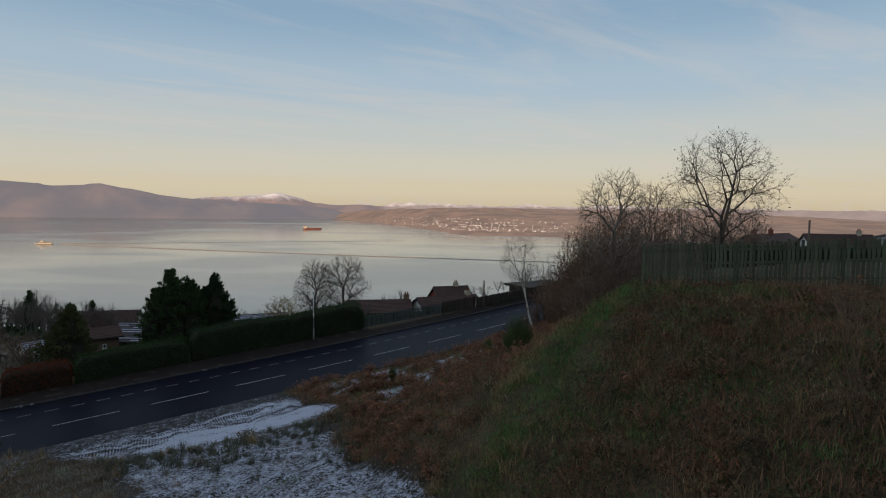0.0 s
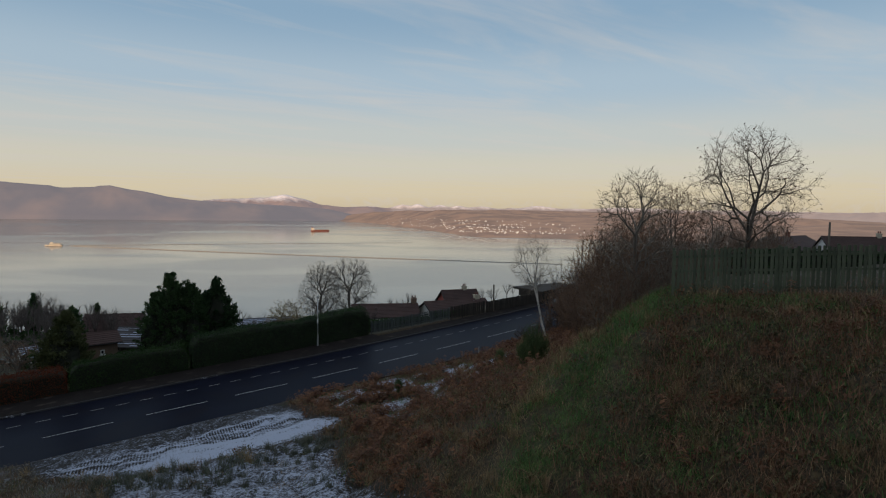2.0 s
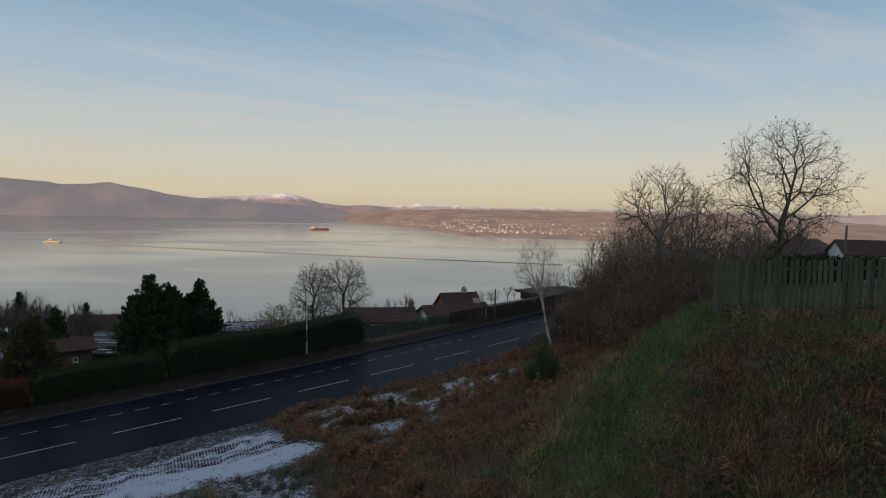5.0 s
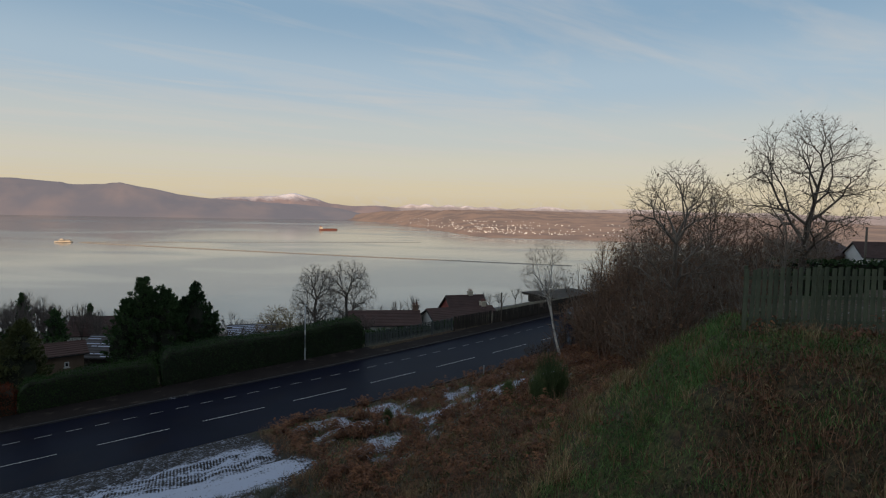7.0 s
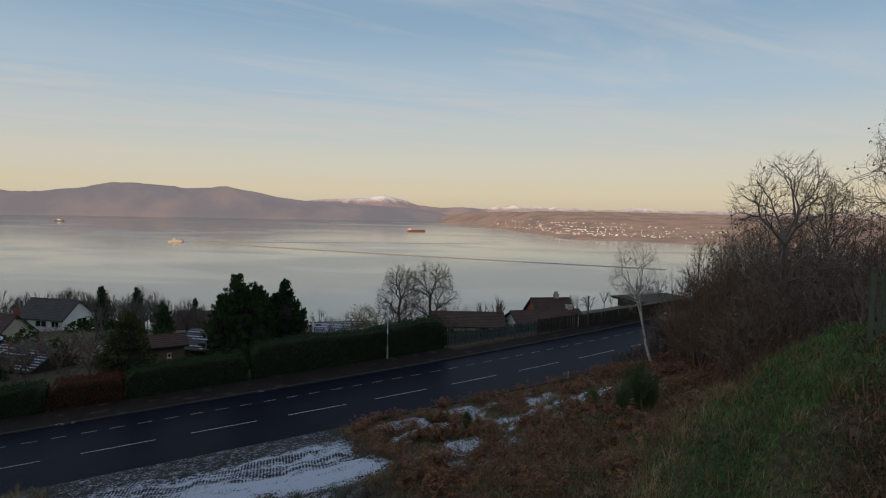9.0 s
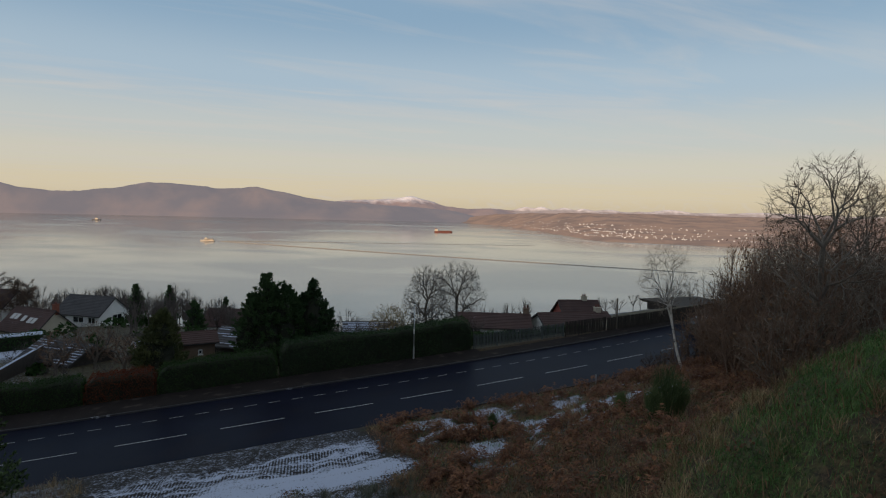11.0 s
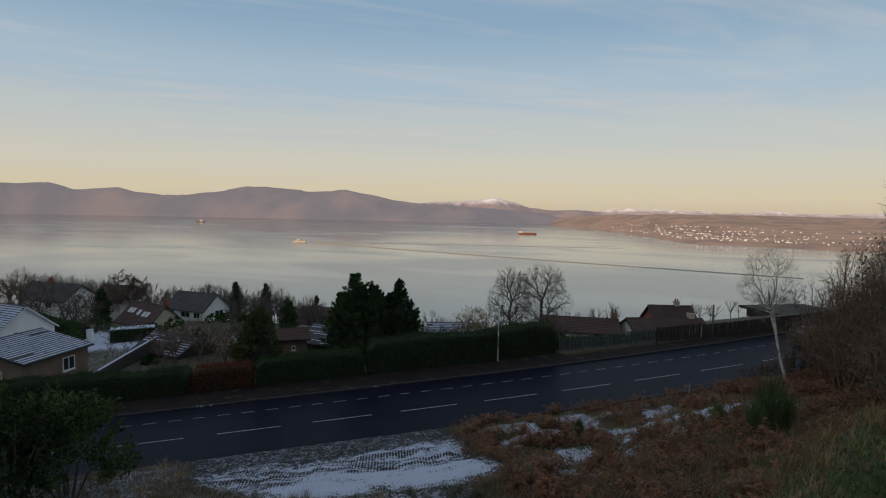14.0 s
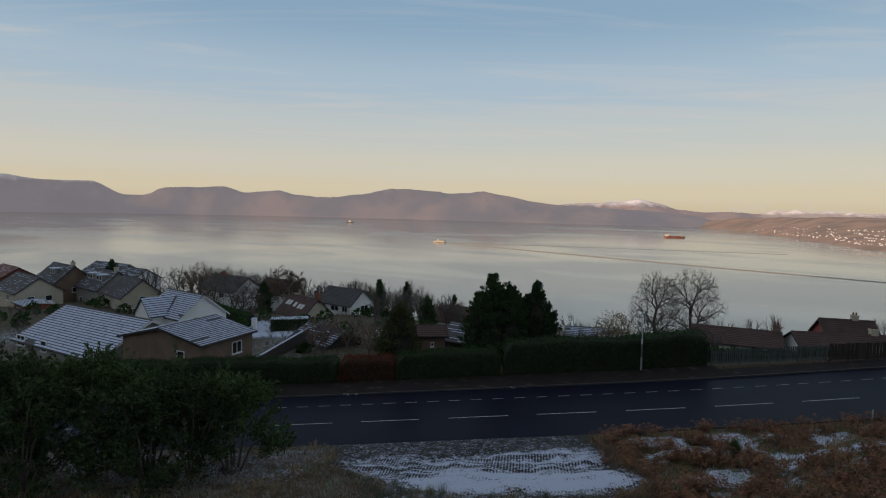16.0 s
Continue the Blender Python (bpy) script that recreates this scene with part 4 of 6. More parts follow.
def hedge(name, label, rg, s0, s1, n0, n1, high, mat, density=300, size=0.078):
    """A clipped hedge with rounded shoulders that follows the road."""
    t = thing(name, Matrix.Identity(4), label, "hedge", "hedges along the road")
    leaves, core = Shape(), Shape()
    c = 0.45
    wide = n1 - n0

    def skin(s, p, inset=0.0):
        """A point of the clipped face: p runs up the front, over the shoulder and across the top."""
        tall = high + 0.16 * noise.noise((s * 0.22, 3.0, n0)) + 0.10 * noise.noise((s * 0.9, 8.0, n0))
        bulge = 0.16 * noise.noise((s * 0.55, p * 0.6, 2.0)) + 0.09 * noise.noise((s * 1.9, p * 1.7, 5.0)) - inset
        if p < high - c:
            n, up, on, ou = n0, p * (tall - c) / (high - c), -1.0, 0.0
        elif p < high - c + 1.571 * c:
            w = (p - high + c) / c
            n, up, on, ou = n0 + c - c * math.cos(w), tall - c + c * math.sin(w), -math.cos(w), math.sin(w)
        else:
            n, up, on, ou = n0 + c + (p - high + c - 1.571 * c), tall, 0.0, 1.0
        taper = min(1.0, 0.6 + min(s - s0, s1 - s) * 1.1)
        return n + on * bulge, (up + ou * bulge) * (taper if up > 0.5 else 1.0)

    length = high - c + 1.571 * c + wide - c
    # dark sheet just under the leaves stands in for the shade inside
    k = max(2, round((s1 - s0) / 0.6))
    prev = None
    for j in range(k + 1):
        s = s0 + 0.12 + (s1 - s0 - 0.24) * j / k
        z = road_height(s)
        row = [(*at(s, n0 + 0.14 + bend(s)), z - 0.3)]
        for p in (0.3, high - c, high - c + 0.8 * c, high - c + 1.571 * c, length):
            n, up = skin(s, p, 0.14)
            row.append((*at(s, n + bend(s)), z + up))
        row.append((*at(s, n1 - 0.1 + bend(s)), z - 1.5))
        if prev:
            for a in range(len(row) - 1):
                core.face(prev[a], row[a], row[a + 1], prev[a + 1])
        if j in (0, k):
            core.face(*row)
        prev = row
    places = []
    for _ in range(int((s1 - s0) * length * density)):
        s = s0 + (s1 - s0) * rg.random()
        n, up = skin(s, length * rg.random(), rg.gauss(0.03, 0.045))
        if rg.random() < 0.03:
            s, n, up = (s0 + 0.1 if rg.random() < 0.5 else s1 - 0.1), n0 + wide * rg.random(), high * 0.9 * rg.random()
        places.append((*at(s, n + bend(s)), road_height(s) + up))
    # soft new shoots that break the line of the top
    for _ in range(int((s1 - s0) * 16)):
        s = s0 + (s1 - s0) * rg.random()
        n, up = skin(s, rg.uniform(high - c * 0.5, length))
        for j in range(5):
            places.append((*at(s + rg.gauss(0, 0.03), n + bend(s) + rg.gauss(0, 0.03)), road_height(s) + up + 0.045 * j))
    leaf_cloud(leaves, rg, places, size)
    part("inner_shade", core, M["core"], t)
    part("leaves", leaves, M[mat], t)
    return t


rg = Random(11)
hedge("hedge", "dense clipped green hedge beside the footway", rg, -46.0, -7.5, 9.4, 11.4, 2.0, "hedge")
hedge("hedge", "copper-brown clipped beech hedge beside the footway", rg, -7.45, -2.6, 9.4, 11.3, 1.9, "beech")
hedge("hedge", "low clipped green hedge beside the footway", rg, -2.55, 6.4, 9.4, 11.4, 2.1, "hedge")
hedge("hedge", "tall dark conifer hedge behind the lamp post", rg, 6.55, 23.8, 9.5, 11.6, 2.7, "cypress", 300)

# dark cypresses behind the hedge
conifer("cypress_tree", "tall dark green cypress with uneven spreading crown", rg, stand(6.2, 17.5), [(0.0, 0, 8.9, 3.1), (-1.4, 0.3, 7.0, 2.5), (1.4, -0.2, 8.1, 2.5), (2.2, 0.4, 7.2, 2.2)], "cypress", 60000, 0.5, 0.19)
conifer("cypress_tree", "slimmer dark green cypress beside a taller one", rg, stand(10.6, 18.0), [(-0.2, 0, 8.3, 2.0), (-1.2, 0.4, 6.8, 2.1), (0.8, 0.2, 6.2, 1.9)], "cypress", 36000, 0.5, 0.19)
conifer("cypress_tree", "golden-green conical cypress behind the hedge", rg, stand(-2.7, 15.0), [(0, 0, 6.3, 2.6), (-0.7, 0.3, 4.8, 2.1)], "cypress_gold", 32000, 0.4, 0.18)

# the birch at the roadside
bx, by = 3.6, 54.7
fan_tree("birch_tree", "slender white-barked birch with bare twigs", Random(3), pose(bx, by, ground(bx, by)), 9.0, 2.0, 0.40, 560, "birch", "grey_twig", fine=0.0042, lean=(-0.26, 0), hang=0.55)
# bare trees of the copse behind the bank
for x, y, top, wide, low, tips, seed, label in (
        (16.3, 46.0, 20.5, 3.9, 0.26, 1500, 21, "wide bare tree with a few brown leaves"), (7.8, 38.2, 17.2, 2.6, 0.24, 1000, 22, "bare tree with a pale grey trunk"),
        (11.6, 47.0, 16.9, 2.2, 0.25, 420, 23, "bare upright tree in the copse"), (13.2, 51.0, 17.0, 2.4, 0.25, 420, 24, "bare upright tree in the copse"),
        (9.6, 50.0, 15.4, 2.2, 0.25, 360, 25, "bare young tree in the copse"), (6.4, 52.0, 12.0, 2.0, 0.2, 300, 26, "bare young tree at the edge of the copse"),
        (13.0, 43.5, 14.8, 2.0, 0.2, 300, 27, "bare young tree in the copse"), (9.8, 31.8, 15.2, 0.9, 0.3, 90, 28, "pale-stemmed sapling behind the fence")):
    z = ground(x, y)
    fan_tree("bare_tree", label, Random(seed), pose(x, y, z), top - z, wide, low, tips, "pale_bark" if seed in (22, 28) else "bark", "grey_twig" if seed in (21, 22, 28) else "twig", leafy=0.05 if seed == 21 else 0.01, fine=0.0066 if seed < 23 else 0.0062, group="copse")
rg = Random(31)
for k in range(62):
    y = rg.uniform(37, 60)
    x = rg.uniform(6.0 if y < 43 else 4.8, 1.7 + 0.285 * (y - 1.8))
    fan_tree("thicket_shrub", "tangled bare shrub with brown twigs", rg, pose(x, y, ground(x, y)), rg.uniform(3.6, 6.0), rg.uniform(1.6, 2.3), 0.08, 150, "twig", "twig" if rg.random() < 0.75 else "grey_twig", stems=4, leafy=0.06, fine=0.0085, group="thicket")
# young trees that fill the copse
for k in range(20):
    y = rg.uniform(41, 58)
    x = rg.uniform(6.6, min(14.2, 1.7 + 0.262 * (y - 1.8)))
    fan_tree("copse_tree", "slender young bare tree in the copse", rg, pose(x, y, ground(x, y)), rg.uniform(6.5, 9.0), rg.uniform(1.6, 2.2), 0.10, 260, "bark", "twig" if rg.random() < 0.6 else "rust_twig", stems=3, leafy=0.08, fine=0.0075, group="copse")
# the thicket that hides the road's far end
for k in range(58):
    s = rg.uniform(33, 68)
    off = rg.uniform(5.5, 15.0)
    x, y = at(s, bend(s) - off)
    if math.hypot(x - 3.6, y - 54.7) < 2.2:
        continue
    fan_tree("thicket_shrub", "tangled bare roadside shrub with brown twigs", rg, pose(x, y, ground(x, y)), rg.uniform(3.6, 5.2) + (2.4 if off > 8.0 else 0.6), rg.uniform(1.7, 2.5), 0.08, 150, "twig", "twig" if rg.random() < 0.7 else "grey_twig", stems=4, leafy=0.06, fine=0.0095, group="thicket")
# shrubs that lean over the road's near edge past the birch
for k in range(22):
    s = 32.6 + 1.0 * k + rg.uniform(-0.4, 0.4)
    x, y = at(s, bend(s) - rg.uniform(4.9, 6.2))
    if math.hypot(x - 3.6, y - 54.7) < 1.2:
        continue
    fan_tree("thicket_shrub", "tall bare roadside shrub with dark twigs" if s > 36 else "low bare roadside shrub with brown twigs", rg, pose(x, y, ground(x, y)), rg.uniform(4.4, 6.4) if s > 36 else rg.uniform(1.5, 2.6), rg.uniform(1.5, 2.1) if s > 36 else 1.1, 0.06, 170 if s > 36 else 120, "twig", "twig" if k % 3 else "wood_twig", stems=4, leafy=0.08, fine=0.0095, group="thicket")
# a pair of bare trees behind the tall hedge
for s, n, h, w, seed in ((27.4, 33.0, 10.4, 3.0, 43), (32.4, 34.5, 11.0, 4.0, 44)):
    fan_tree("bare_tree", "bare garden tree with a fan of upright twigs", Random(seed), stand(s, n), h, w, 0.10, 1700, "bark", "wood_twig", fine=0.0082, group="garden trees")


# ---- timber fence on the bank ----
def build_fence():
    fx, fy, turn = 7.2, 27.9, -18.0
    t = thing("fence", pose(fx, fy, 0, 0, 0, turn), "tall green-stained timber board fence on the bank", "fence")
    rg = Random(8)
    length = 12.6

    def foot(d):
        return 11.30 + 0.066 * d

    board = [Shape().box(-0.054, -0.011, 0, 0.054, 0.011, 1.80 + 0.03 * v, bevel=0.004).mesh("board", M["fence"]) for v in range(-1, 2)]
    d = 0.06
    while d < length:
        ob = new("board", board[rg.randrange(3)])
        ob.parent = t
        ob.matrix_basis = pose(d, -0.05, foot(d) + 0.02, rg.gauss(0, 0.4), rg.gauss(0, 0.5), rg.gauss(0, 1.2))
        d += 0.150 + 0.008 * rg.gauss(0, 1)
    for k in range(8):
        d = k * 1.8 + 0.04
        part("post", Shape().box(d - 0.05, -0.032, foot(d) - 0.5, d + 0.05, 0.05, foot(d) + 1.90, bevel=0.01), M["fence"], t)
    for up in (0.30, 0.95, 1.5):
        for k in range(7):
            a, b = k * 1.8 + 0.092, (k + 1) * 1.8 - 0.012
            rail = Shape()
            za, zb = foot(a) + up, foot(b) + up
            rail.prism([(a, -0.036, za), (a, 0.03, za), (a, 0.03, za + 0.09), (a, -0.036, za + 0.09)], (b - a, 0, zb - za))
            part("rail", rail, M["fence"], t)


build_fence()


# ---- street furniture ----
def build_lamp_post(s, n):
    t = thing("lamp_post", stand(s, n), "slim grey steel lamp post with a pale band", "lamp post")
    z = 0.0
    part("post", Shape().tube((0, 0, -0.4), (0, 0, 1.2), 0.075, 0.075, 10).tube((0, 0, 1.2), (0, 0, 4.9), 0.05, 0.04, 10, True), M["metal"], t, smooth=True)
    part("band", Shape().tube((0, 0, 2.35), (0, 0, 2.75), 0.058, 0.058, 10), M["band"], t, "pale notice band")
    part("lantern", Shape().box(-0.08, -0.32, 4.86, 0.08, 0.10, 4.98, bevel=0.03), M["metal"], t)


build_lamp_post(17.9, 9.15)


# ---- houses ----
def gable_roof(house, L, W, eave, ridge, mat, snow, rg, over=0.35):
    """Two slopes of overlapping tile courses, ridge along x, with barge boards; snow lies in broken rows on the courses."""
    rise, run = ridge - eave, W / 2
    slope = math.hypot(rise, run)
    length = slope * (1 + over / run)
    rows = max(4, round(length / 0.36))
    tiles, white = Shape(), Shape()
    for side in (-1, 1):
        def spot(f, up):
            d = f * length
            return side * d * run / slope, ridge - d * rise / slope + up
        outline = []
        for j in range(rows):
            outline += [(-L / 2 - over, *spot(j / rows, 0.02)), (-L / 2 - over, *spot((j + 1) / rows, 0.06))]
        outline += [(-L / 2 - over, *spot(1, -0.06)), (-L / 2 - over, *spot(0, -0.06))]
        tiles.prism(outline if side > 0 else outline[::-1], (L + 2 * over, 0, 0))
        for j in range(rows if snow > 0 else 0):
            a, end = -L / 2 - over + 0.05, L / 2 + over - 0.05
            ya, za = spot((j + 0.12) / rows, 0.035)
            yb, zb = spot((j + 0.18 + 0.72 * min(1, snow + 0.05)) / rows, 0.066)
            while a < end - 0.2:
                b = min(end, a + rg.uniform(0.5, 3.2) * (0.3 + snow))
                if rg.random() < snow + (0.12 if 0.7 < snow < 0.9 else 0.0):
                    white.face((a, ya, za), (b, ya, za), (b, yb, zb), (a, yb, zb))
                a = b + rg.uniform(0.02, 0.12)
    ridge_cap = Shape().prism([(-L / 2 - over, -0.14, ridge - 0.02), (-L / 2 - over, 0, ridge + 0.12), (-L / 2 - over, 0.14, ridge - 0.02)], (L + 2 * over, 0, 0))
    roof = part("roof", tiles, M[mat], house)
    part("ridge_tiles", ridge_cap, M[mat], roof)
    if white.f:
        part("roof_snow", white, M["snow"], roof, "thin rows of snow on the tiles")
    for x in (-L / 2 - over - 0.03, L / 2 + over):
        for side in (-1, 1):
            yb, zb = side * length * run / slope, ridge - length * rise / slope
            part("barge_board", Shape().prism([(x, 0, ridge + 0.03), (x, yb, zb + 0.05), (x, yb, zb - 0.17), (x, 0, ridge - 0.19)], (0.03, 0, 0)), M["trim" if snow > 0.83 else "gutter"], roof)
    for side in (-1, 1):
        yb, zb = side * length * run / slope, ridge - length * rise / slope
        part("gutter", Shape().box(-L / 2 - over, min(yb, yb + side * 0.10), zb - 0.10, L / 2 + over, max(yb, yb + side * 0.10), zb), M["gutter"], roof)
    return roof


def window(house, L, W, side, u, z, w, h, frame="trim"):
    """A framed window set on one wall: S, N, E or W."""
    k = {"S": (0, -W / 2), "N": (180, W / 2), "E": (90, L / 2), "W": (-90, -L / 2)}[side]
    m = pose(0, 0, 0, 0, 0, k[0]) @ pose(u, -abs(k[1]) - 0.02, z)
    win = part("window", Shape().box(-w / 2 + 0.06, 0.0, 0.06, w / 2 - 0.06, 0.012, h - 0.06), M["glass"], house)
    win.matrix_basis = m
    fr = Shape()
    for x0, z0, x1, z1 in ((-w / 2, 0, -w / 2 + 0.08, h), (w / 2 - 0.08, 0, w / 2, h), (-w / 2 + 0.08, 0, w / 2 - 0.08, 0.08), (-w / 2 + 0.08, h - 0.08, w / 2 - 0.08, h)):
        fr.box(x0, -0.05, z0, x1, 0.03, z1)
    if w > 1.2:
        fr.box(-0.035, -0.045, 0.08, 0.035, 0.03, h - 0.08)
    part("window_frame", fr, M[frame], win)
    part("window_sill", Shape().box(-w / 2 - 0.06, -0.13, -0.07, w / 2 + 0.06, 0.02, -0.005), M[frame], win)


def chimney(house, x, y, z0, z1, mat="brick", w=0.7):
    c = part("chimney", Shape().box(x - w / 2, y - w / 2, z0, x + w / 2, y + w / 2, z1).box(x - w / 2 - 0.06, y - w / 2 - 0.06, z1, x + w / 2 + 0.06, y + w / 2 + 0.06, z1 + 0.12), M[mat], house)
    for dx in (-0.16, 0.16):
        part("chimney_pot", Shape().tube((x + dx, y, z1 + 0.12), (x + dx, y, z1 + 0.5), 0.11, 0.09, 8, True), M["red_tile"], c)


def dormer(house, x, W, eave, ridge, w=2.4, mat="slate", side=-1):
    y = side * W * 0.30
    zb = ridge - (ridge - eave) * 0.60
    d = part("dormer", Shape().box(x - w / 2, min(y, y - side * 1.9), zb - 0.3, x + w / 2, max(y, y - side * 1.9), zb + 1.25), M["grey_wall"], house)
    part("dormer_roof", Shape().box(x - w / 2 - 0.2, min(y + side * 0.25, y - side * 2.1), zb + 1.25, x + w / 2 + 0.2, max(y + side * 0.25, y - side * 2.1), zb + 1.40), M["snow"], d)
    for dx in (-w / 4, w / 4):
        g = part("dormer_window", Shape().box(x + dx - w / 4 + 0.14, y + side * 0.035, zb + 0.28, x + dx + w / 4 - 0.14, y + side * 0.02 + 0.0, zb + 1.05) if side > 0 else Shape().box(x + dx - w / 4 + 0.14, y - 0.035, zb + 0.28, x + dx + w / 4 - 0.14, y - 0.012, zb + 1.05), M["glass"], d)
        fr = Shape()
        x0, x1 = x + dx - w / 4 + 0.06, x + dx + w / 4 - 0.06
        for a in ((x0, zb + 0.2, x0 + 0.09, zb + 1.13), (x1 - 0.09, zb + 0.2, x1, zb + 1.13), (x0 + 0.09, zb + 0.2, x1 - 0.09, zb + 0.28), (x0 + 0.09, zb + 1.05, x1 - 0.09, zb + 1.13)):
            fr.box(a[0], y - 0.06 if side < 0 else y + 0.01, a[1], a[2], y - 0.005 if side < 0 else y + 0.06, a[3])
        part("window_frame", fr, M["trim"], d)


def house(label, s, n, turn, L, W, eave, ridge, wall="white_wall", roof="slate", snow=0.0, wins=(), chimneys=(), dormers=(), skylights=(), wing=None, base=None, name="house", group="houses below the road"):
    """Walls with gables, roof, openings; eave and ridge are heights above the sea of the road's datum."""
    x, y = at(s, n)
    z = ground(x, y) if base is None else base
    rgh = Random(int(s * 7 + n * 13 + 1000))
    h = thing(name, pose(x, y, z, 0, 0, math.degrees(math.atan2(SIN, COS)) + turn), label, "house", group)
    e, r = eave - z, ridge - z
    walls = Shape()
    for x0 in (-L / 2, L / 2 - 0.3):
        walls.prism([(x0, -W / 2, -1.2), (x0, W / 2, -1.2), (x0, W / 2, e), (x0, 0, r - 0.05), (x0, -W / 2, e)], (0.3, 0, 0))
    for y0 in (-W / 2, W / 2 - 0.3):
        walls.box(-L / 2 + 0.3, y0 + 0.002, -1.2, L / 2 - 0.3, y0 + 0.298, e)
    part("wall", walls, M[wall], h)
    gable_roof(h, L, W, e, r, roof, snow, rgh)
    for w in wins:
        window(h, L, W, *w)
    for cx, cy, top, mat in chimneys:
        chimney(h, cx, cy, r - abs(cy) / (W / 2) * (r - e) - 0.4, r + top, mat)
    for dx in dormers:
        dormer(h, dx, W, e, r)
    for sx, f in skylights:
        yy, zz = -W / 2 * f, r - (r - e) * f
        tilt = Matrix.Translation((sx, yy, zz + 0.10)) @ pose(0, 0, 0, math.degrees(math.atan2(r - e, W / 2)))
        sl = part("skylight", Shape().box(-0.40, -0.55, 0, 0.40, 0.55, 0.05, tilt, 0.02), M["lamp_lens"], h, "pale roof window")
    if wing:
        wx, wl, ww, we, wr, wmat = wing
        # a gable wing pushed out of the long side that faces the road
        wv = Shape()
        y0, y1 = -W / 2 - wl, -W / 2 + 0.02
        wv.prism([(wx - ww / 2, y0, -1.2), (wx + ww / 2, y0, -1.2), (wx + ww / 2, y0, e + we), (wx, y0, e + wr), (wx - ww / 2, y0, e + we)], (0, wl, 0))
        part("wing", wv, M[wmat], h)
        tiles, white = Shape(), Shape()
        slope = math.hypot(wr - we, ww / 2)
        rows = max(3, round(slope / 0.36))
        outline = []
        for side in (-1, 1):
            half = []
            for j in range(rows + 1):
                for f, up in ((j / rows, 0.03), ((j + 1) / rows, 0.075)):
                    half.append((wx + side * f * ww / 2, y0 - 0.3, e + wr - f * (wr - we) + up))
            outline += half[::-1] if side < 0 else half
        f = (rows + 1) / rows
        outline += [(wx + f * ww / 2, y0 - 0.3, e + wr - f * (wr - we) - 0.05), (wx, y0 - 0.3, e + wr - 0.06), (wx - f * ww / 2, y0 - 0.3, e + wr - f * (wr - we) - 0.05)]
        tiles.prism(outline, (0, wl + 0.3 + W / 2 * 0.75, 0))
        for side in (-1, 1):
            for j in range(rows + 1):
                if rgh.random() < 0.3 + snow:
                    f2, f3 = (j + 0.12) / rows, (j + 0.88) / rows
                    a = (wx + side * f2 * ww / 2, e + wr - f2 * (wr - we) + 0.045)
                    b = (wx + side * f3 * ww / 2, e + wr - f3 * (wr - we) + 0.080)
                    far = y0 + wl + W / 2 * max(0.0, (wr - we) * 0 + 0.7 - j / rows * 0.7)
                    white.face((a[0], y0 - 0.25, a[1]), (b[0], y0 - 0.25, b[1]), (b[0], far, b[1]), (a[0], far, a[1]))
        wo = part("wing_roof", tiles, M[roof], h)
        if white.f:
            part("roof_snow", white, M["snow"], wo)
    return h


house("long bungalow with snow-covered tiled roof", -37.2, 26.6, -30, 16.4, 11.4, -1.2, 1.85, "grey_wall", "slate", 0.985,
      [("S", -7, 0.9, 1.8, 1.2), ("S", -2, 0.9, 1.2, 1.2), ("E", -1, 0.9, 1.6, 1.2)])
house("brown brick bungalow with ribbed snow on its low roof", -23.9, 18.0, 70, 7.0, 9.6, 1.62, 2.75, "brown_wall", "slate", 0.80,
      [("S", 1.2, 1.2, 1.4, 1.2), ("W", 2.4, 1.0, 0.9, 1.2)], base=-1.4)
house("white two-storey house with snowy roof and round gable window", -37.0, 46.0, -36, 9.4, 7.2, -1.4, 1.4, "white_wall", "slate", 0.85,
      [("E", 1.2, 2.6, 0.8, 0.9), ("E", -1.2, 3.0, 0.6, 0.6), ("S", 3.2, 2.0, 1.0, 1.0), ("S", -3.4, 0.9, 1.2, 1.1)], wing=(-1.0, 2.2, 4.2, 0.2, 2.4, "white_wall"), base=-5.2)
house("white modern house with dark slate roof and glazed gable", -20.6, 86.0, -36, 10.0, 7.0, -5.8, -3.0, "white_wall", "slate", 0.0,
      [("E", 0.6, 1.0, 2.2, 2.6), ("S", -3.4, 2.4, 1.8, 1.1), ("S", 0.4, 2.4, 2.4, 1.1), ("S", 3.4, 2.4, 1.6, 1.1), ("S", -3.4, 0.5, 1.8, 1.1)], base=-9.8)
house("brown-roofed house with row of skylights and brick chimney", -26.6, 74.0, -42, 9.0, 6.6, -6.2, -3.2, "cream_wall", "brown_tile", 0.05,
      [("E", 1.4, 0.8, 1.2, 1.1), ("E", -1.4, 0.8, 1.2, 1.1)], chimneys=[(4.2, 0.4, 0.9, "brick")], skylights=[(-3.2, 0.45), (-2.2, 0.45), (-0.4, 0.5), (1.2, 0.55), (2.2, 0.55)], base=-8.6)
house("cream gabled terraced house with dark roof", -83.0, 77.0, -38, 13.0, 8.0, -3.2, -0.5, "cream_wall", "slate", 0.30,
      [("E", 1.5, 2.8, 1.2, 1.1), ("E", -1.5, 2.8, 1.2, 1.1), ("S", -3, 3.0, 1.6, 1.1), ("S", 2, 3.0, 1.6, 1.1)], base=-8.0)
house("brick-fronted house with wide dormer window", -83.0, 88.0, -38, 12.0, 8.0, -2.8, 0.6, "brown_wall", "slate", 0.30,
      [("S", -3, 0.9, 1.8, 1.2), ("S", 2.5, 0.9, 2.0, 1.2), ("E", 0, 2.6, 1.2, 1.1)], dormers=(0.5,), chimneys=[(5.2, 0, 0.7, "cream_wall")], base=-7.6)
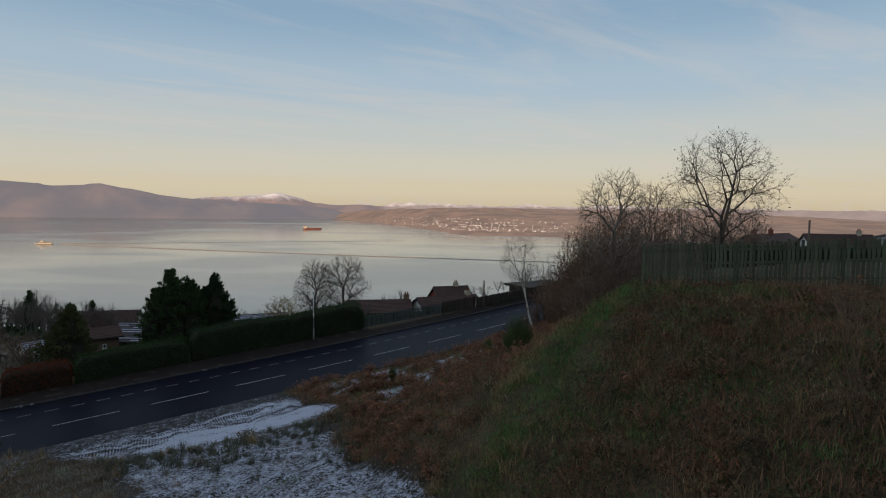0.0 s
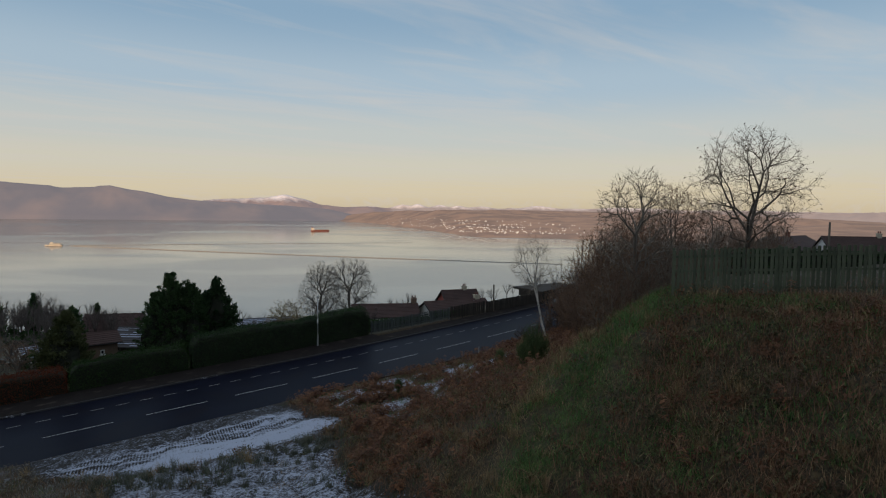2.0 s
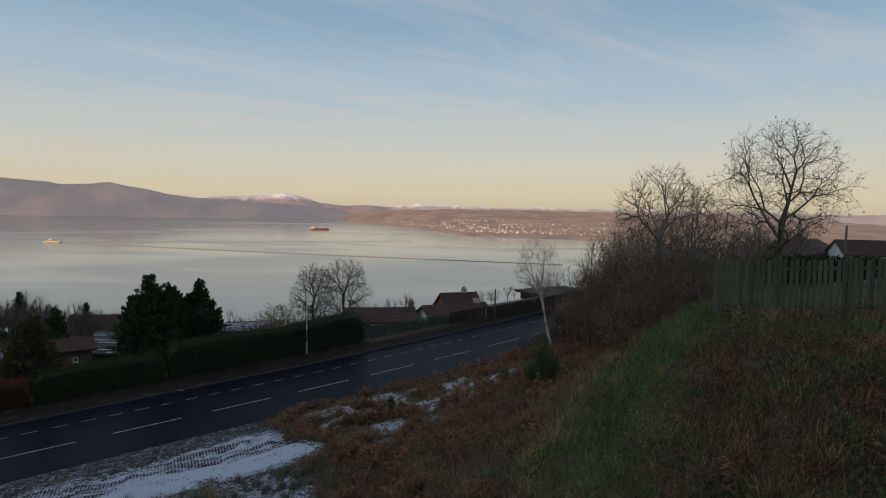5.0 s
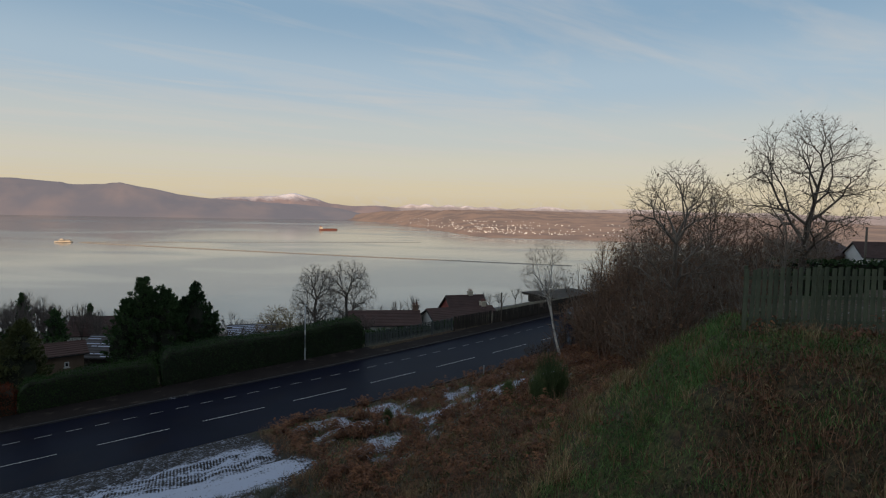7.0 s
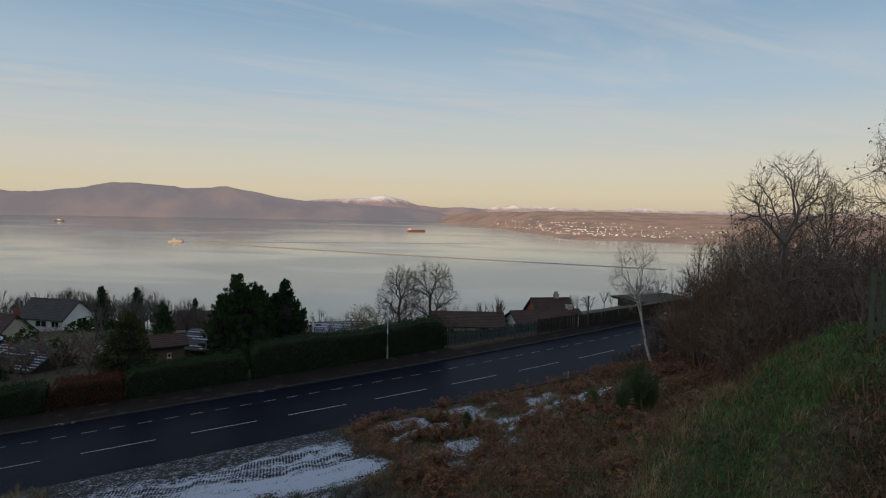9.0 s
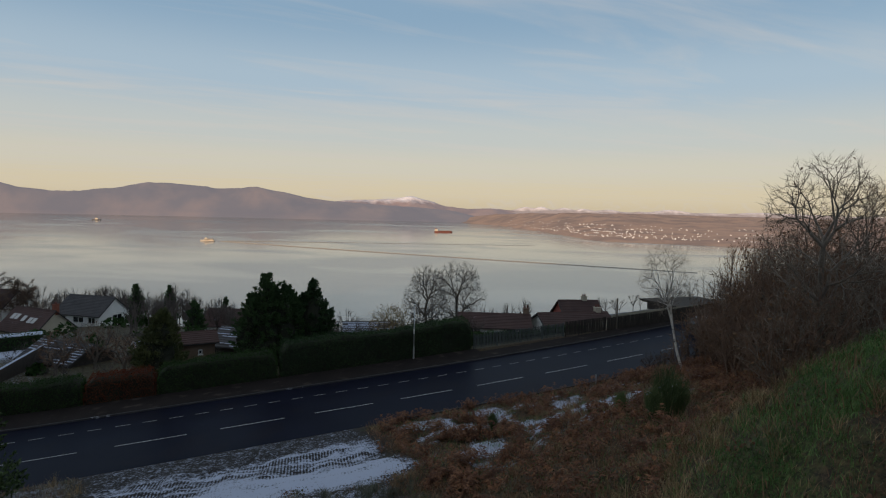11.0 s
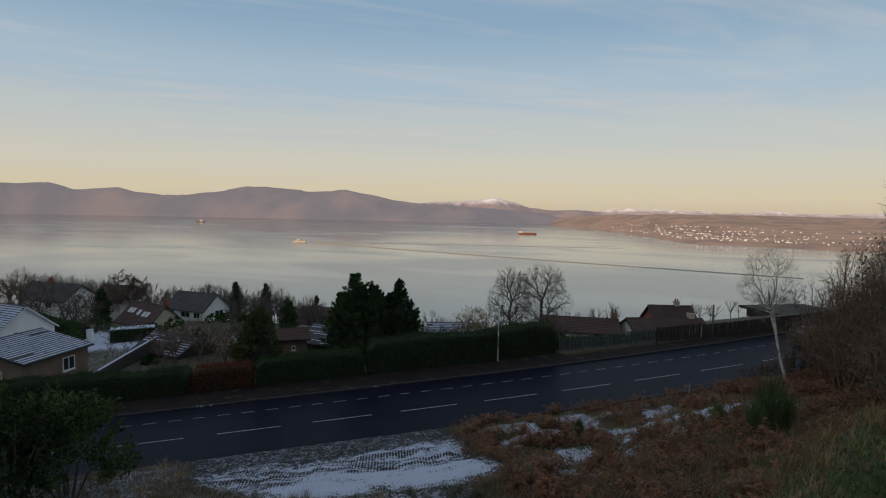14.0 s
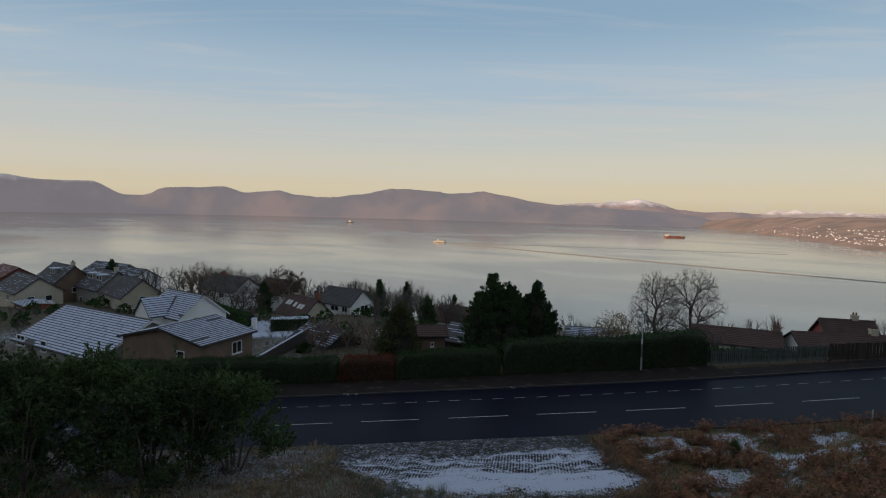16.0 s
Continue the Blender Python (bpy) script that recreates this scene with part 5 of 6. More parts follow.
house("dark-roofed house with paired dormer windows", -70.5, 83.0, -38, 11.0, 8.0, -3.2, 0.1, "grey_wall", "slate", 0.30,
      [("S", -3, 0.9, 1.8, 1.2), ("S", 2.5, 0.9, 2.0, 1.2)], dormers=(-2.4, 2.2), chimneys=[(4.6, 0, 0.8, "cream_wall")], base=-7.6)
house("grey gabled house with small upper window", -60.0, 74.0, -42, 9.0, 7.5, -3.2, -0.2, "cream_wall", "slate", 0.12,
      [("E", 0, 3.0, 1.2, 1.2), ("E", -1.8, 0.9, 1.3, 1.2)], base=-7.6)
house("distant dark-roofed house with chimney", -49.0, 95.0, -30, 12.0, 8.0, -4.8, -2.0, "white_wall", "slate", 0.05, [("S", 2, 3.0, 1.6, 1.1)], chimneys=[(-2, 0, 0.8, "brick")], base=-9.4)
house("distant house with snow-dusted roof", -96.0, 106.0, -38, 12.0, 8.0, -4.8, -2.4, "grey_wall", "slate", 0.55, [("S", -2, 2.8, 1.6, 1.1), ("E", 0, 2.8, 1.2, 1.1)], base=-8.0)
house("distant red-fronted house with snowy roof", -107.0, 104.0, -38, 12.0, 8.0, -4.2, -1.8, "brick", "red_tile", 0.35, [("S", -2, 2.8, 1.6, 1.1), ("E", 0, 2.8, 1.2, 1.1)], base=-7.4)
house("distant house with snowy roof near the trees", -82.0, 114.0, -30, 12.0, 8.0, -5.2, -2.8, "white_wall", "slate", 0.55, [("S", -2, 2.8, 1.6, 1.1)], base=-8.6)
house("distant grey house with long snowy roof", -92.0, 122.0, -30, 16.0, 8.0, -4.8, -2.4, "grey_wall", "slate", 0.6, [("S", -2, 2.8, 1.6, 1.1)], base=-8.0)
house("pale rendered house with brown tiled roof", -84.0, 58.0, -38, 10.0, 8.0, -3.0, -0.6, "grey_wall", "brown_tile", 0.15, [("E", 1.5, 2.0, 1.2, 1.1), ("S", 2, 2.0, 1.6, 1.1)], base=-7.0)
house("distant dark-roofed house beside the scrub", -104.0, 88.0, -38, 12.0, 8.0, -3.4, -0.9, "cream_wall", "slate", 0.1, [("S", -2, 2.8, 1.6, 1.1), ("E", 0, 2.8, 1.2, 1.1)], base=-7.0)
house("low brick annexe with snow on its flat roof", -76.0, 68.5, -38, 5.5, 4.5, -4.6, -4.3, "brick", "slate", 0.95, [("S", 0, 0.8, 2.2, 1.1)], base=-7.2, name="annexe")
house("distant white gabled house among trees", -38.0, 96.0, -30, 8.0, 7.0, -5.4, -2.6, "white_wall", "brown_tile", 0.0, [("E", 0, 2.8, 1.0, 1.1)], base=-9.6)
house("white-walled house with brown roof among trees", 4.4, 74.0, -20, 9.0, 7.5, -6.8, -4.5, "white_wall", "brown_tile", 0.05, [("S", -2.4, 2.4, 1.2, 0.9), ("S", 1.8, 2.4, 1.2, 0.9), ("W", 0, 2.4, 1.0, 1.0)], base=-11.0)
house("small grey outhouse with low red-brown roof", -0.2, 20.6, 8, 3.0, 3.0, 1.75, 2.35, "brown_wall", "brown_tile", 0.06, [("S", 0.2, 1.7, 0.35, 0.45)], name="outhouse")
house("dark garage with snow-ribbed roof", 4.6, 25.0, -35, 5.4, 5.0, 0.3, 1.6, "dark_wood", "slate", 0.5, name="garage")
house("garden shed with snow on its roof", -13.2, 32.0, -40, 7.0, 5.2, -1.7, -0.3, "dark_wood", "slate", 0.5, name="garden_shed", base=-4.0)
house("small white shed with snowy roof", -5.2, 34.0, 20, 3.5, 3.0, -1.7, -0.9, "white_wall", "slate", 0.9, name="garden_shed", base=-4.4)
house("low garden building with snowy roof", 21.5, 40.0, -10, 7.0, 4.0, -2.3, -1.3, "white_wall", "slate", 0.9, name="garden_building")
house("long bungalow with brown tiled roof and chimney", 34.9, 28.3, -23, 8.6, 6.0, 0.2, 1.35, "white_wall", "brown_tile", 0.04,
      [("S", -2.6, 1.4, 1.6, 1.0), ("S", 2.0, 1.4, 1.2, 0.9), ("S", 3.4, 1.4, 1.0, 0.9)], chimneys=[(4.1, 0.3, 0.65, "brown_wall")], base=-2.2)
house("bungalow with white gable and brown roof", 44.2, 24.5, -8, 9.0, 7.4, 0.0, 1.75, "white_wall", "brown_tile", 0.02, [("S", 0, 1.0, 1.8, 1.1)], chimneys=[(3.5, 0.2, 0.5, "cream_wall")], base=-1.6)
house("house with red gable and dark roof", 52.6, 36.0, -14, 5.6, 6.4, -0.8, 1.30, "red_wall", "brown_tile", 0.0, [("S", 0, 1.0, 1.6, 1.1)], chimneys=[(1.0, 0.2, 0.5, "cream_wall")], base=-4.2)
# flat-roofed building at the end of the road
fx, fy = at(71.4, 33.0)
hall = thing("flat_roofed_building", pose(fx, fy, ground(fx, fy), 0, 0, 40), "dark flat-roofed building with wide eaves", "building")
up = 0.8 - ground(fx, fy)
part("wall", Shape().box(-5, -4, -1, 5, 4, up - 0.3), M["dark_wood"], hall)
part("roof", Shape().box(-5.8, -4.8, up - 0.16, 5.8, 4.8, up + 0.12, bevel=0.04), M["dark_wood"], hall)
part("soffit", Shape().box(-5.6, -4.6, up - 0.30, 5.6, 4.6, up - 0.164), M["gutter"], hall, "dark painted soffit")
# houses behind the board fence
for k, (x, y, heading_to) in enumerate(((51.5, 124.5, 44), (61.5, 119.5, -5))):
    sx, sn = plan(x, y)
    house("brown-roofed house behind the fence" if k == 0 else "pale-gabled house with brown roof behind the fence", sx, sn, heading_to - 40.2, 17.0 if k == 0 else 11.0, 8.0, 8.1 if k == 0 else 8.3, 10.2 if k == 0 else 10.5, "brown_wall" if k == 0 else "white_wall", "brown_tile", 0.0,
          [("S", 0, 1.0, 1.6, 1.1)], chimneys=[(-6.2, 0, 0.8, "brick"), (0.6, 0, 0.8, "brick")] if k == 0 else [(3.5, 0, 0.6, "cream_wall")], base=4.5, group="houses behind the fence")

# ---- yards, walls and fences below the road ----
wall = thing("yard_wall", stand(-16.4, 25.0, 84), "dark timber yard wall with snow along its top", "wall")
part("boards", Shape().box(-8.5, -0.12, -1.5, 8.5, 0.12, 1.3), M["dark_wood"], wall)
part("snow_cap", Shape().box(-8.5, -0.13, 1.3, 8.5, 0.13, 1.35, bevel=0.02), M["snow"], wall, "snow lying on the coping")


def paling(label, s0, s1, n0, n1, high, gap, mat, wide=0.09, post_every=2.4, name="paling_fence"):
    """Upright boards on rails between two posts; the line runs from offset n0 to n1."""
    t = thing(name, Matrix.Identity(4), label, "fence", "fences along the footway")
    me = Shape().box(-wide / 2, -0.01, 0, wide / 2, 0.01, high, bevel=0.003).mesh("pale", M[mat])
    rgp = Random(int(s0 * 10))
    turn = math.degrees(math.atan2(SIN, COS) + math.atan2(n1 - n0, s1 - s0))

    def off(s):
        return n0 + (n1 - n0) * (s - s0) / (s1 - s0) + bend(s)

    s = s0
    while s < s1:
        x, y = at(s, off(s))
        ob = new("pale", me)
        ob.parent = t
        ob.matrix_basis = pose(x, y, road_height(s) + 0.08 + 0.015 * rgp.gauss(0, 1), rgp.gauss(0, 0.8), rgp.gauss(0, 1.0), turn)
        s += gap
    k = int((s1 - s0) / post_every)
    for j in range(k + 1):
        s = s0 + j * post_every
        x, y = at(s, off(s) + 0.07)
        part("post", Shape().box(-0.05, -0.05, -0.3, 0.05, 0.05, high + 0.12, pose(x, y, road_height(s), 0, 0, turn), 0.01), M[mat], t)
        if j < k:
            xb, yb = at(s + post_every, off(s + post_every) + 0.03)
            xa, ya = at(s, off(s) + 0.03)
            za, zb = road_height(s), road_height(s + post_every)
            for up in (0.3, high - 0.25):
                part("rail", Shape().prism([(xa, ya, za + up), (xa - SIN * 0.03, ya + COS * 0.03, za + up), (xa - SIN * 0.03, ya + COS * 0.03, za + up + 0.08), (xa, ya, za + up + 0.08)], (xb - xa, yb - ya, zb - za)), M[mat], t)


paling("weathered pale picket fence beside the footway", 24.0, 33.6, 9.6, 9.0, 1.25, 0.15, "pale_fence")
paling("grey close-boarded garden fence beside the footway", 33.8, 38.4, 8.9, 8.35, 1.35, 0.118, "dark_wood", 0.10, 1.5)
paling("dark close-boarded garden fence beside the footway", 38.6, 54.0, 8.3, 6.7, 1.25, 0.115, "dark_wood", 0.11)
pole = thing("utility_pole", stand(39.6, 8.2 + bend(39.6)), "weathered wooden pole beside the road", "pole")
part("post", Shape().tube((0, 0, -0.4), (0, 0, 3.4), 0.10, 0.085, 9, True), M["pole_wood"], pole, smooth=True)
mark = thing("marker_post", stand(27.5, -4.6 + bend(27.5)), "small pale marker post at the roadside", "marker post")
part("post", Shape().box(-0.035, -0.03, -0.2, 0.035, 0.03, 0.8, bevel=0.01), M["metal"], mark)
ppx, ppy = 46.5, 98.0
tall = thing("telegraph_pole", pose(ppx, ppy, ground(ppx, ppy)), "plain telegraph pole behind the fence", "pole")
part("post", Shape().tube((0, 0, -0.4), (0, 0, 13.4 - ground(ppx, ppy)), 0.17, 0.14, 9, True), M["pole_wood"], tall, smooth=True)


# ---- woods and gardens beyond the hedge ----
def far_tree(wood, rg, x, y, z, h, wide, limbs_n=9):
    """A bare tree seen from far off: limbs that end in a rounded crown of thin twigs."""
    fork = Vector((x, y, z + h * 0.25))
    wood.tube((x, y, z - 1), fork, 0.02 * h, 0.014 * h, 4)
    mid, half = z + h * 0.62, h * 0.38
    for _ in range(limbs_n):
        v = Vector((rg.gauss(0, 1), rg.gauss(0, 1), rg.gauss(0.3, 0.9))).normalized() * rg.uniform(0.35, 0.7)
        b = Vector((x + v.x * wide, y + v.y * wide, mid + v.z * half))
        wood.tube(fork, b, 0.009 * h, 0.005 * h, 3)
        for _ in range(7):
            o = (v.normalized() + Vector((rg.gauss(0, 0.5), rg.gauss(0, 0.5), rg.gauss(0.1, 0.5)))).normalized()
            e = Vector((x + o.x * wide, y + o.y * wide, mid + o.z * half)) if rg.random() < 0.6 else b + o * 0.3 * wide
            e = b.lerp(e, rg.uniform(0.55, 1.0))
            wood.spike(b.lerp(fork, rg.random() * 0.3), e, 0.0036 * h)


def build_woods():
    rg = Random(77)
    for name, label, mat, rows in (("woodland", "bare winter woodland below the houses", "wood_twig", [(-75, 80, 98, 165, 420, 7, 10.5), (-20, 16, 62, 98, 90, 5, 7.5), (6, 34, 44, 90, 80, 4, 7.0), (72, 130, 20, 70, 50, 3, 5.5)]),
                                   ("brown_scrub", "brown winter scrub and garden shrubs", "wood_twig", [(-85, 40, 26, 62, 380, 0.9, 2.2), (9, 32, 22, 46, 60, 2.0, 3.6), (-14, 14, 13, 32, 46, 1.0, 2.4), (-14, 0, 24, 40, 20, 2.5, 4.4), (-60, 40, 60, 98, 110, 1.2, 2.6), (-120, -60, 40, 130, 70, 1.5, 3.5)])):
        w = Shape()
        for s0, s1, n0, n1, count, h0, h1 in rows:
            for _ in range(count):
                s, n = rg.uniform(s0, s1), rg.uniform(n0, n1)
                bearing = (s - 1.9) / (n + 39.2)
                if -0.31 < bearing < -0.13 and 44 < n < (88 if bearing > -0.22 else 74) and h1 > 1.9:
                    continue
                x, y = at(s, n)
                h = rg.uniform(h0, h1)
                far_tree(w, rg, x, y, ground(x, y), h, h * (0.36 if h > 5 else 0.62))
        tagged(part(name, w, M[mat]), label, "trees", kind="stuff")
    # green garden hedges and bushes among the houses
    leaves = Shape()
    places = []
    for _ in range(90):
        s, n = rg.uniform(-70, 45), rg.uniform(24, 100)
        x, y = at(s, n)
        z = ground(x, y)
        r, h = rg.uniform(0.8, 2.2), rg.uniform(0.9, 2.4)
        for _ in range(140):
            v = Vector((rg.gauss(0, 1), rg.gauss(0, 1), abs(rg.gauss(0, 1)))).normalized() * rg.uniform(0.75, 1.05)
            places.append((x + v.x * r, y + v.y * r, z + v.z * h))
    leaf_cloud(leaves, rg, places, 0.5)
    tagged(part("garden_bushes", leaves, M["hedge"]), "dark green bushes in the gardens", "bushes", kind="stuff")


build_woods()
rg = Random(91)
for s, n, h, r, mat, label in ((-71.2, 86, 9.0, 2.9, "cypress", "round dark evergreen among the houses"), (-38.4, 86.5, 6.6, 2.6, "cypress", "dark evergreen beside a gabled house"), (-2.0, 62, 6.0, 2.0, "cypress", "dark evergreen in a garden"), (-25.0, 33, 2.6, 0.7, "cypress", "small clipped conifer beside a bungalow"), (-8.5, 100, 9.0, 2.2, "cypress", "tall pine above the woods"), (-16.0, 108, 9.0, 2.6, "cypress", "tall pine above the woods"), (3.0, 112, 10, 2.0, "cypress", "tall pine above the woods")):
    conifer("evergreen_tree", label, rg, stand(s, n), [(0, 0, h, r)], mat, 3000, 0.5, 0.42)
for s, n, h, seed in ((-37.0, 92, 10.8, 61), (-34.6, 93, 10.0, 62), (-32.6, 92, 9.4, 63)):
    bare_tree("bare_tree", "tall bare larch above the houses", Random(seed), stand(s, n), h, dict(OPEN_TREE, steps=8, depth=3, fork=[5, 3, 2], bare=0.3, shrink=[0.30, 0.5, 0.5], angle=[1.1, 0.7, 0.7], trunk=1.0, tip=0.02, leafy=0.0), "bark", "twig", group="garden trees")


for s, n, h, w, seed in ((-50.0, 70, 8.6, 3.2, 71), (-46.2, 73, 10.4, 3.4, 72), (-43.0, 71, 9.6, 3.2, 73), (-40.2, 74, 9.0, 3.2, 74), (-37.4, 70, 7.6, 2.8, 75), (-34.6, 68, 6.2, 2.6, 76), (-48.0, 64, 5.6, 2.6, 77), (-42.0, 63, 5.4, 2.8, 78)):
    fan_tree("bare_tree", "brown garden tree with a few rusty leaves", Random(seed), stand(s, n), h, w, 0.15, 380, "bark", "rust_twig" if seed == 72 else "wood_twig", leafy=0.6 if seed in (71, 72) else 0.15, fine=0.012, group="garden trees")
for s, n, h, w, seed in ((-12.5, 24.0, 4.4, 2.0, 81), (-9.6, 26.0, 4.8, 2.0, 82), (-6.6, 22.5, 3.6, 1.8, 83), (21.0, 30.0, 5.2, 2.4, 84), (25.0, 38.0, 5.8, 2.6, 85)):
    fan_tree("bare_tree", "small bare garden tree with dense twigs", Random(seed), stand(s, n), h, w, 0.15, 260, "bark", "twig" if seed < 84 else "yellow_twig", leafy=0.02 if seed < 84 else 0.3, fine=0.011, group="garden trees")


def garden_hedge(s0, n0, s1, n1, wide, high, snowy=0.0):
    """A clipped hedge between two places in the gardens, with snow along its top."""
    (xa, ya), (xb, yb) = at(s0, n0), at(s1, n1)
    za, zb = ground(xa, ya, False), ground(xb, yb, False)
    t = thing("garden_hedge", Matrix.Identity(4), "dark clipped garden hedge" + (" with snow on top" if snowy else " beside a snowy drive"), "hedge", "garden hedges")
    rgh = Random(int(s0 * 3 + n0))
    dx, dy = xb - xa, yb - ya
    ln_h = math.hypot(dx, dy)
    m = Matrix.Translation((xa, ya, 0)) @ pose(0, 0, 0, 0, 0, math.degrees(math.atan2(dy, dx)))
    core, leaves, places = Shape(), Shape(), []
    z0, z1 = min(za, zb) - 0.5, max(za, zb) + high
    # dark block whose colour imitates the shade behind the leaves
    core.box(0.1, -wide / 2 + 0.1, z0, ln_h - 0.1, wide / 2 - 0.1, z1 - 0.1, m)
    for _ in range(int(ln_h * (high + wide) * 60)):
        u = rgh.random() * ln_h
        if rgh.random() < high / (high + wide):
            p = (u, -wide / 2 + rgh.gauss(0, 0.07), z0 + 0.4 + rgh.random() * (z1 - z0 - 0.4))
        else:
            p = (u, rgh.uniform(-wide / 2, wide / 2), z1 + rgh.gauss(0, 0.07))
        places.append(tuple(m @ Vector(p)))
    leaf_cloud(leaves, rgh, places, 0.22)
    part("inner_shade", core, M["core"], t)
    part("leaves", leaves, M["hedge"], t)
    if snowy:
        part("snow_cap", Shape().box(0.1, -wide / 2 + 0.15, z1, ln_h - 0.1, wide / 2 - 0.2, z1 + snowy, m, 0.05), M["snow"], t, "thin snow lying on the hedge")


garden_hedge(-39.5, 62.0, -29.5, 52.0, 1.6, 1.9)
garden_hedge(-25.0, 47.5, -19.5, 49.0, 2.4, 1.7, 0.10)
garden_hedge(-29.0, 33.5, -25.5, 36.5, 1.2, 1.0)
# two low hedges added only to darken the gaps of the footway fences
garden_hedge(25.0, 14.0, 33.0, 13.2, 1.8, 0.45)
garden_hedge(33.4, 13.4, 38.0, 13.0, 1.6, 0.3)
gate = thing("gate_post", stand(-28.2, 50.0), "white gate post beside the snowy drive", "gate post")
part("post", Shape().box(-0.35, -0.35, -0.5, 0.35, 0.35, 1.5, bevel=0.05), M["white_wall"], gate)
part("post_cap", Shape().box(-0.42, -0.42, 1.5, 0.42, 0.42, 1.62, bevel=0.05), M["snow"], gate)
# dark clipped hedge that closes the garden behind the board fence
rear = thing("garden_hedge", Matrix.Identity(4), "dark clipped hedge behind the board fence", "hedge", "garden hedges")
rh = Random(123)
rear_core, rear_leaves, spots_at = Shape(), Shape(), []
# dark filling painted as shade, hidden under the leaves
rear_core.box(18.5, 55.2, 3.0, 52.0, 56.8, 11.32)
for _ in range(9000):
    if rh.random() < 0.6:
        spots_at.append((rh.uniform(18.4, 52), 55.1 + rh.gauss(0, 0.1), rh.uniform(8.0, 11.4)))
    else:
        spots_at.append((rh.uniform(18.4, 52), rh.uniform(55, 57), 11.42 + rh.gauss(0, 0.09)))
leaf_cloud(rear_leaves, rh, spots_at, 0.22)
part("inner_shade", rear_core, M["core"], rear)
part("leaves", rear_leaves, M["cypress"], rear)


# ---- shrubs on the near verge ----
def shrub(label, rg, m, high, wide, mat, count, size):
    """A bushy evergreen: bare stems below, and branches that end in feathery upswept sprays."""
    t = thing("evergreen_shrub", m, label, "shrub", "roadside shrubs")
    leaves = Shape()
    boughs = []
    for k in range(44):
        a, q = rg.random() * 6.283, rg.random() ** 0.95
        r = wide * (0.55 + 0.55 * math.sin(math.pi * min(1.0, 0.25 + 0.72 * q))) * rg.uniform(0.5, 1.15) * (1.1 - 0.5 * q * q)
        boughs.append(Vector((r * math.cos(a), r * math.sin(a), high * (0.14 + 0.76 * q))))
    for b in boughs[:7]:
        part("stem", Shape().tube((b.x * 0.12, b.y * 0.12, -0.4), (b.x * 0.45, b.y * 0.45, b.z * 0.6), 0.07, 0.05, 5).tube((b.x * 0.45, b.y * 0.45, b.z * 0.6), (b.x, b.y, b.z), 0.05, 0.02, 4), M["bark"], t)
    each = count // (44 * 7)
    for b in boughs:
        lead = Vector((b.x, b.y, 0)).normalized() if b.length > 0.1 else Vector((1, 0, 0))
        for _ in range(7):
            root = b + Vector((rg.gauss(0, 0.28), rg.gauss(0, 0.28), rg.gauss(0, 0.22)))
            axis = (lead * rg.uniform(0.1, 0.9) + Vector((rg.gauss(0, 0.4), rg.gauss(0, 0.4), rg.uniform(0.2, 0.9)))).normalized() * rg.uniform(0.6, 1.25)
            way = axis.normalized()
            for _ in range(each):
                f = rg.random()
                g = 0.16 * (1.1 - f)
                p = root + axis * f + Vector((rg.gauss(0, g), rg.gauss(0, g), rg.gauss(0, g * 0.7)))
                u = (way * 0.8 + Vector((rg.gauss(0, 0.5), rg.gauss(0, 0.5), rg.gauss(0.0, 0.5)))).normalized()
                v = u.cross((rg.gauss(0, 1), rg.gauss(0, 1), rg.gauss(0, 1))).normalized()
                z = size * rg.uniform(0.6, 1.3)
                leaves.face(p - v * z * 0.2, p + u * z * 0.6, p + v * z * 0.2, p - u * z * 0.4)
    part("leaves", leaves, M[mat], t)


rg = Random(17)
for s, n, h, w in ((-9.7, -8.2, 5.0, 2.1), (-11.4, -9.4, 5.6, 2.5), (-14.2, -8.4, 5.9, 2.5), (-16.8, -9.6, 6.2, 2.6), (-19.6, -8.8, 6.4, 2.7), (-22.4, -9.8, 6.5, 2.7), (-25.4, -9.0, 6.4, 2.7), (-28.4, -10.0, 6.3, 2.7), (-12.8, -11.6, 4.6, 2.3), (-18.6, -12.2, 5.0, 2.4), (-24.4, -12.4, 5.0, 2.5)):
    shrub("dense dark evergreen shrub on the verge", rg, stand(s, n), h + 0.2, w, "laurel", 13000, 0.20)


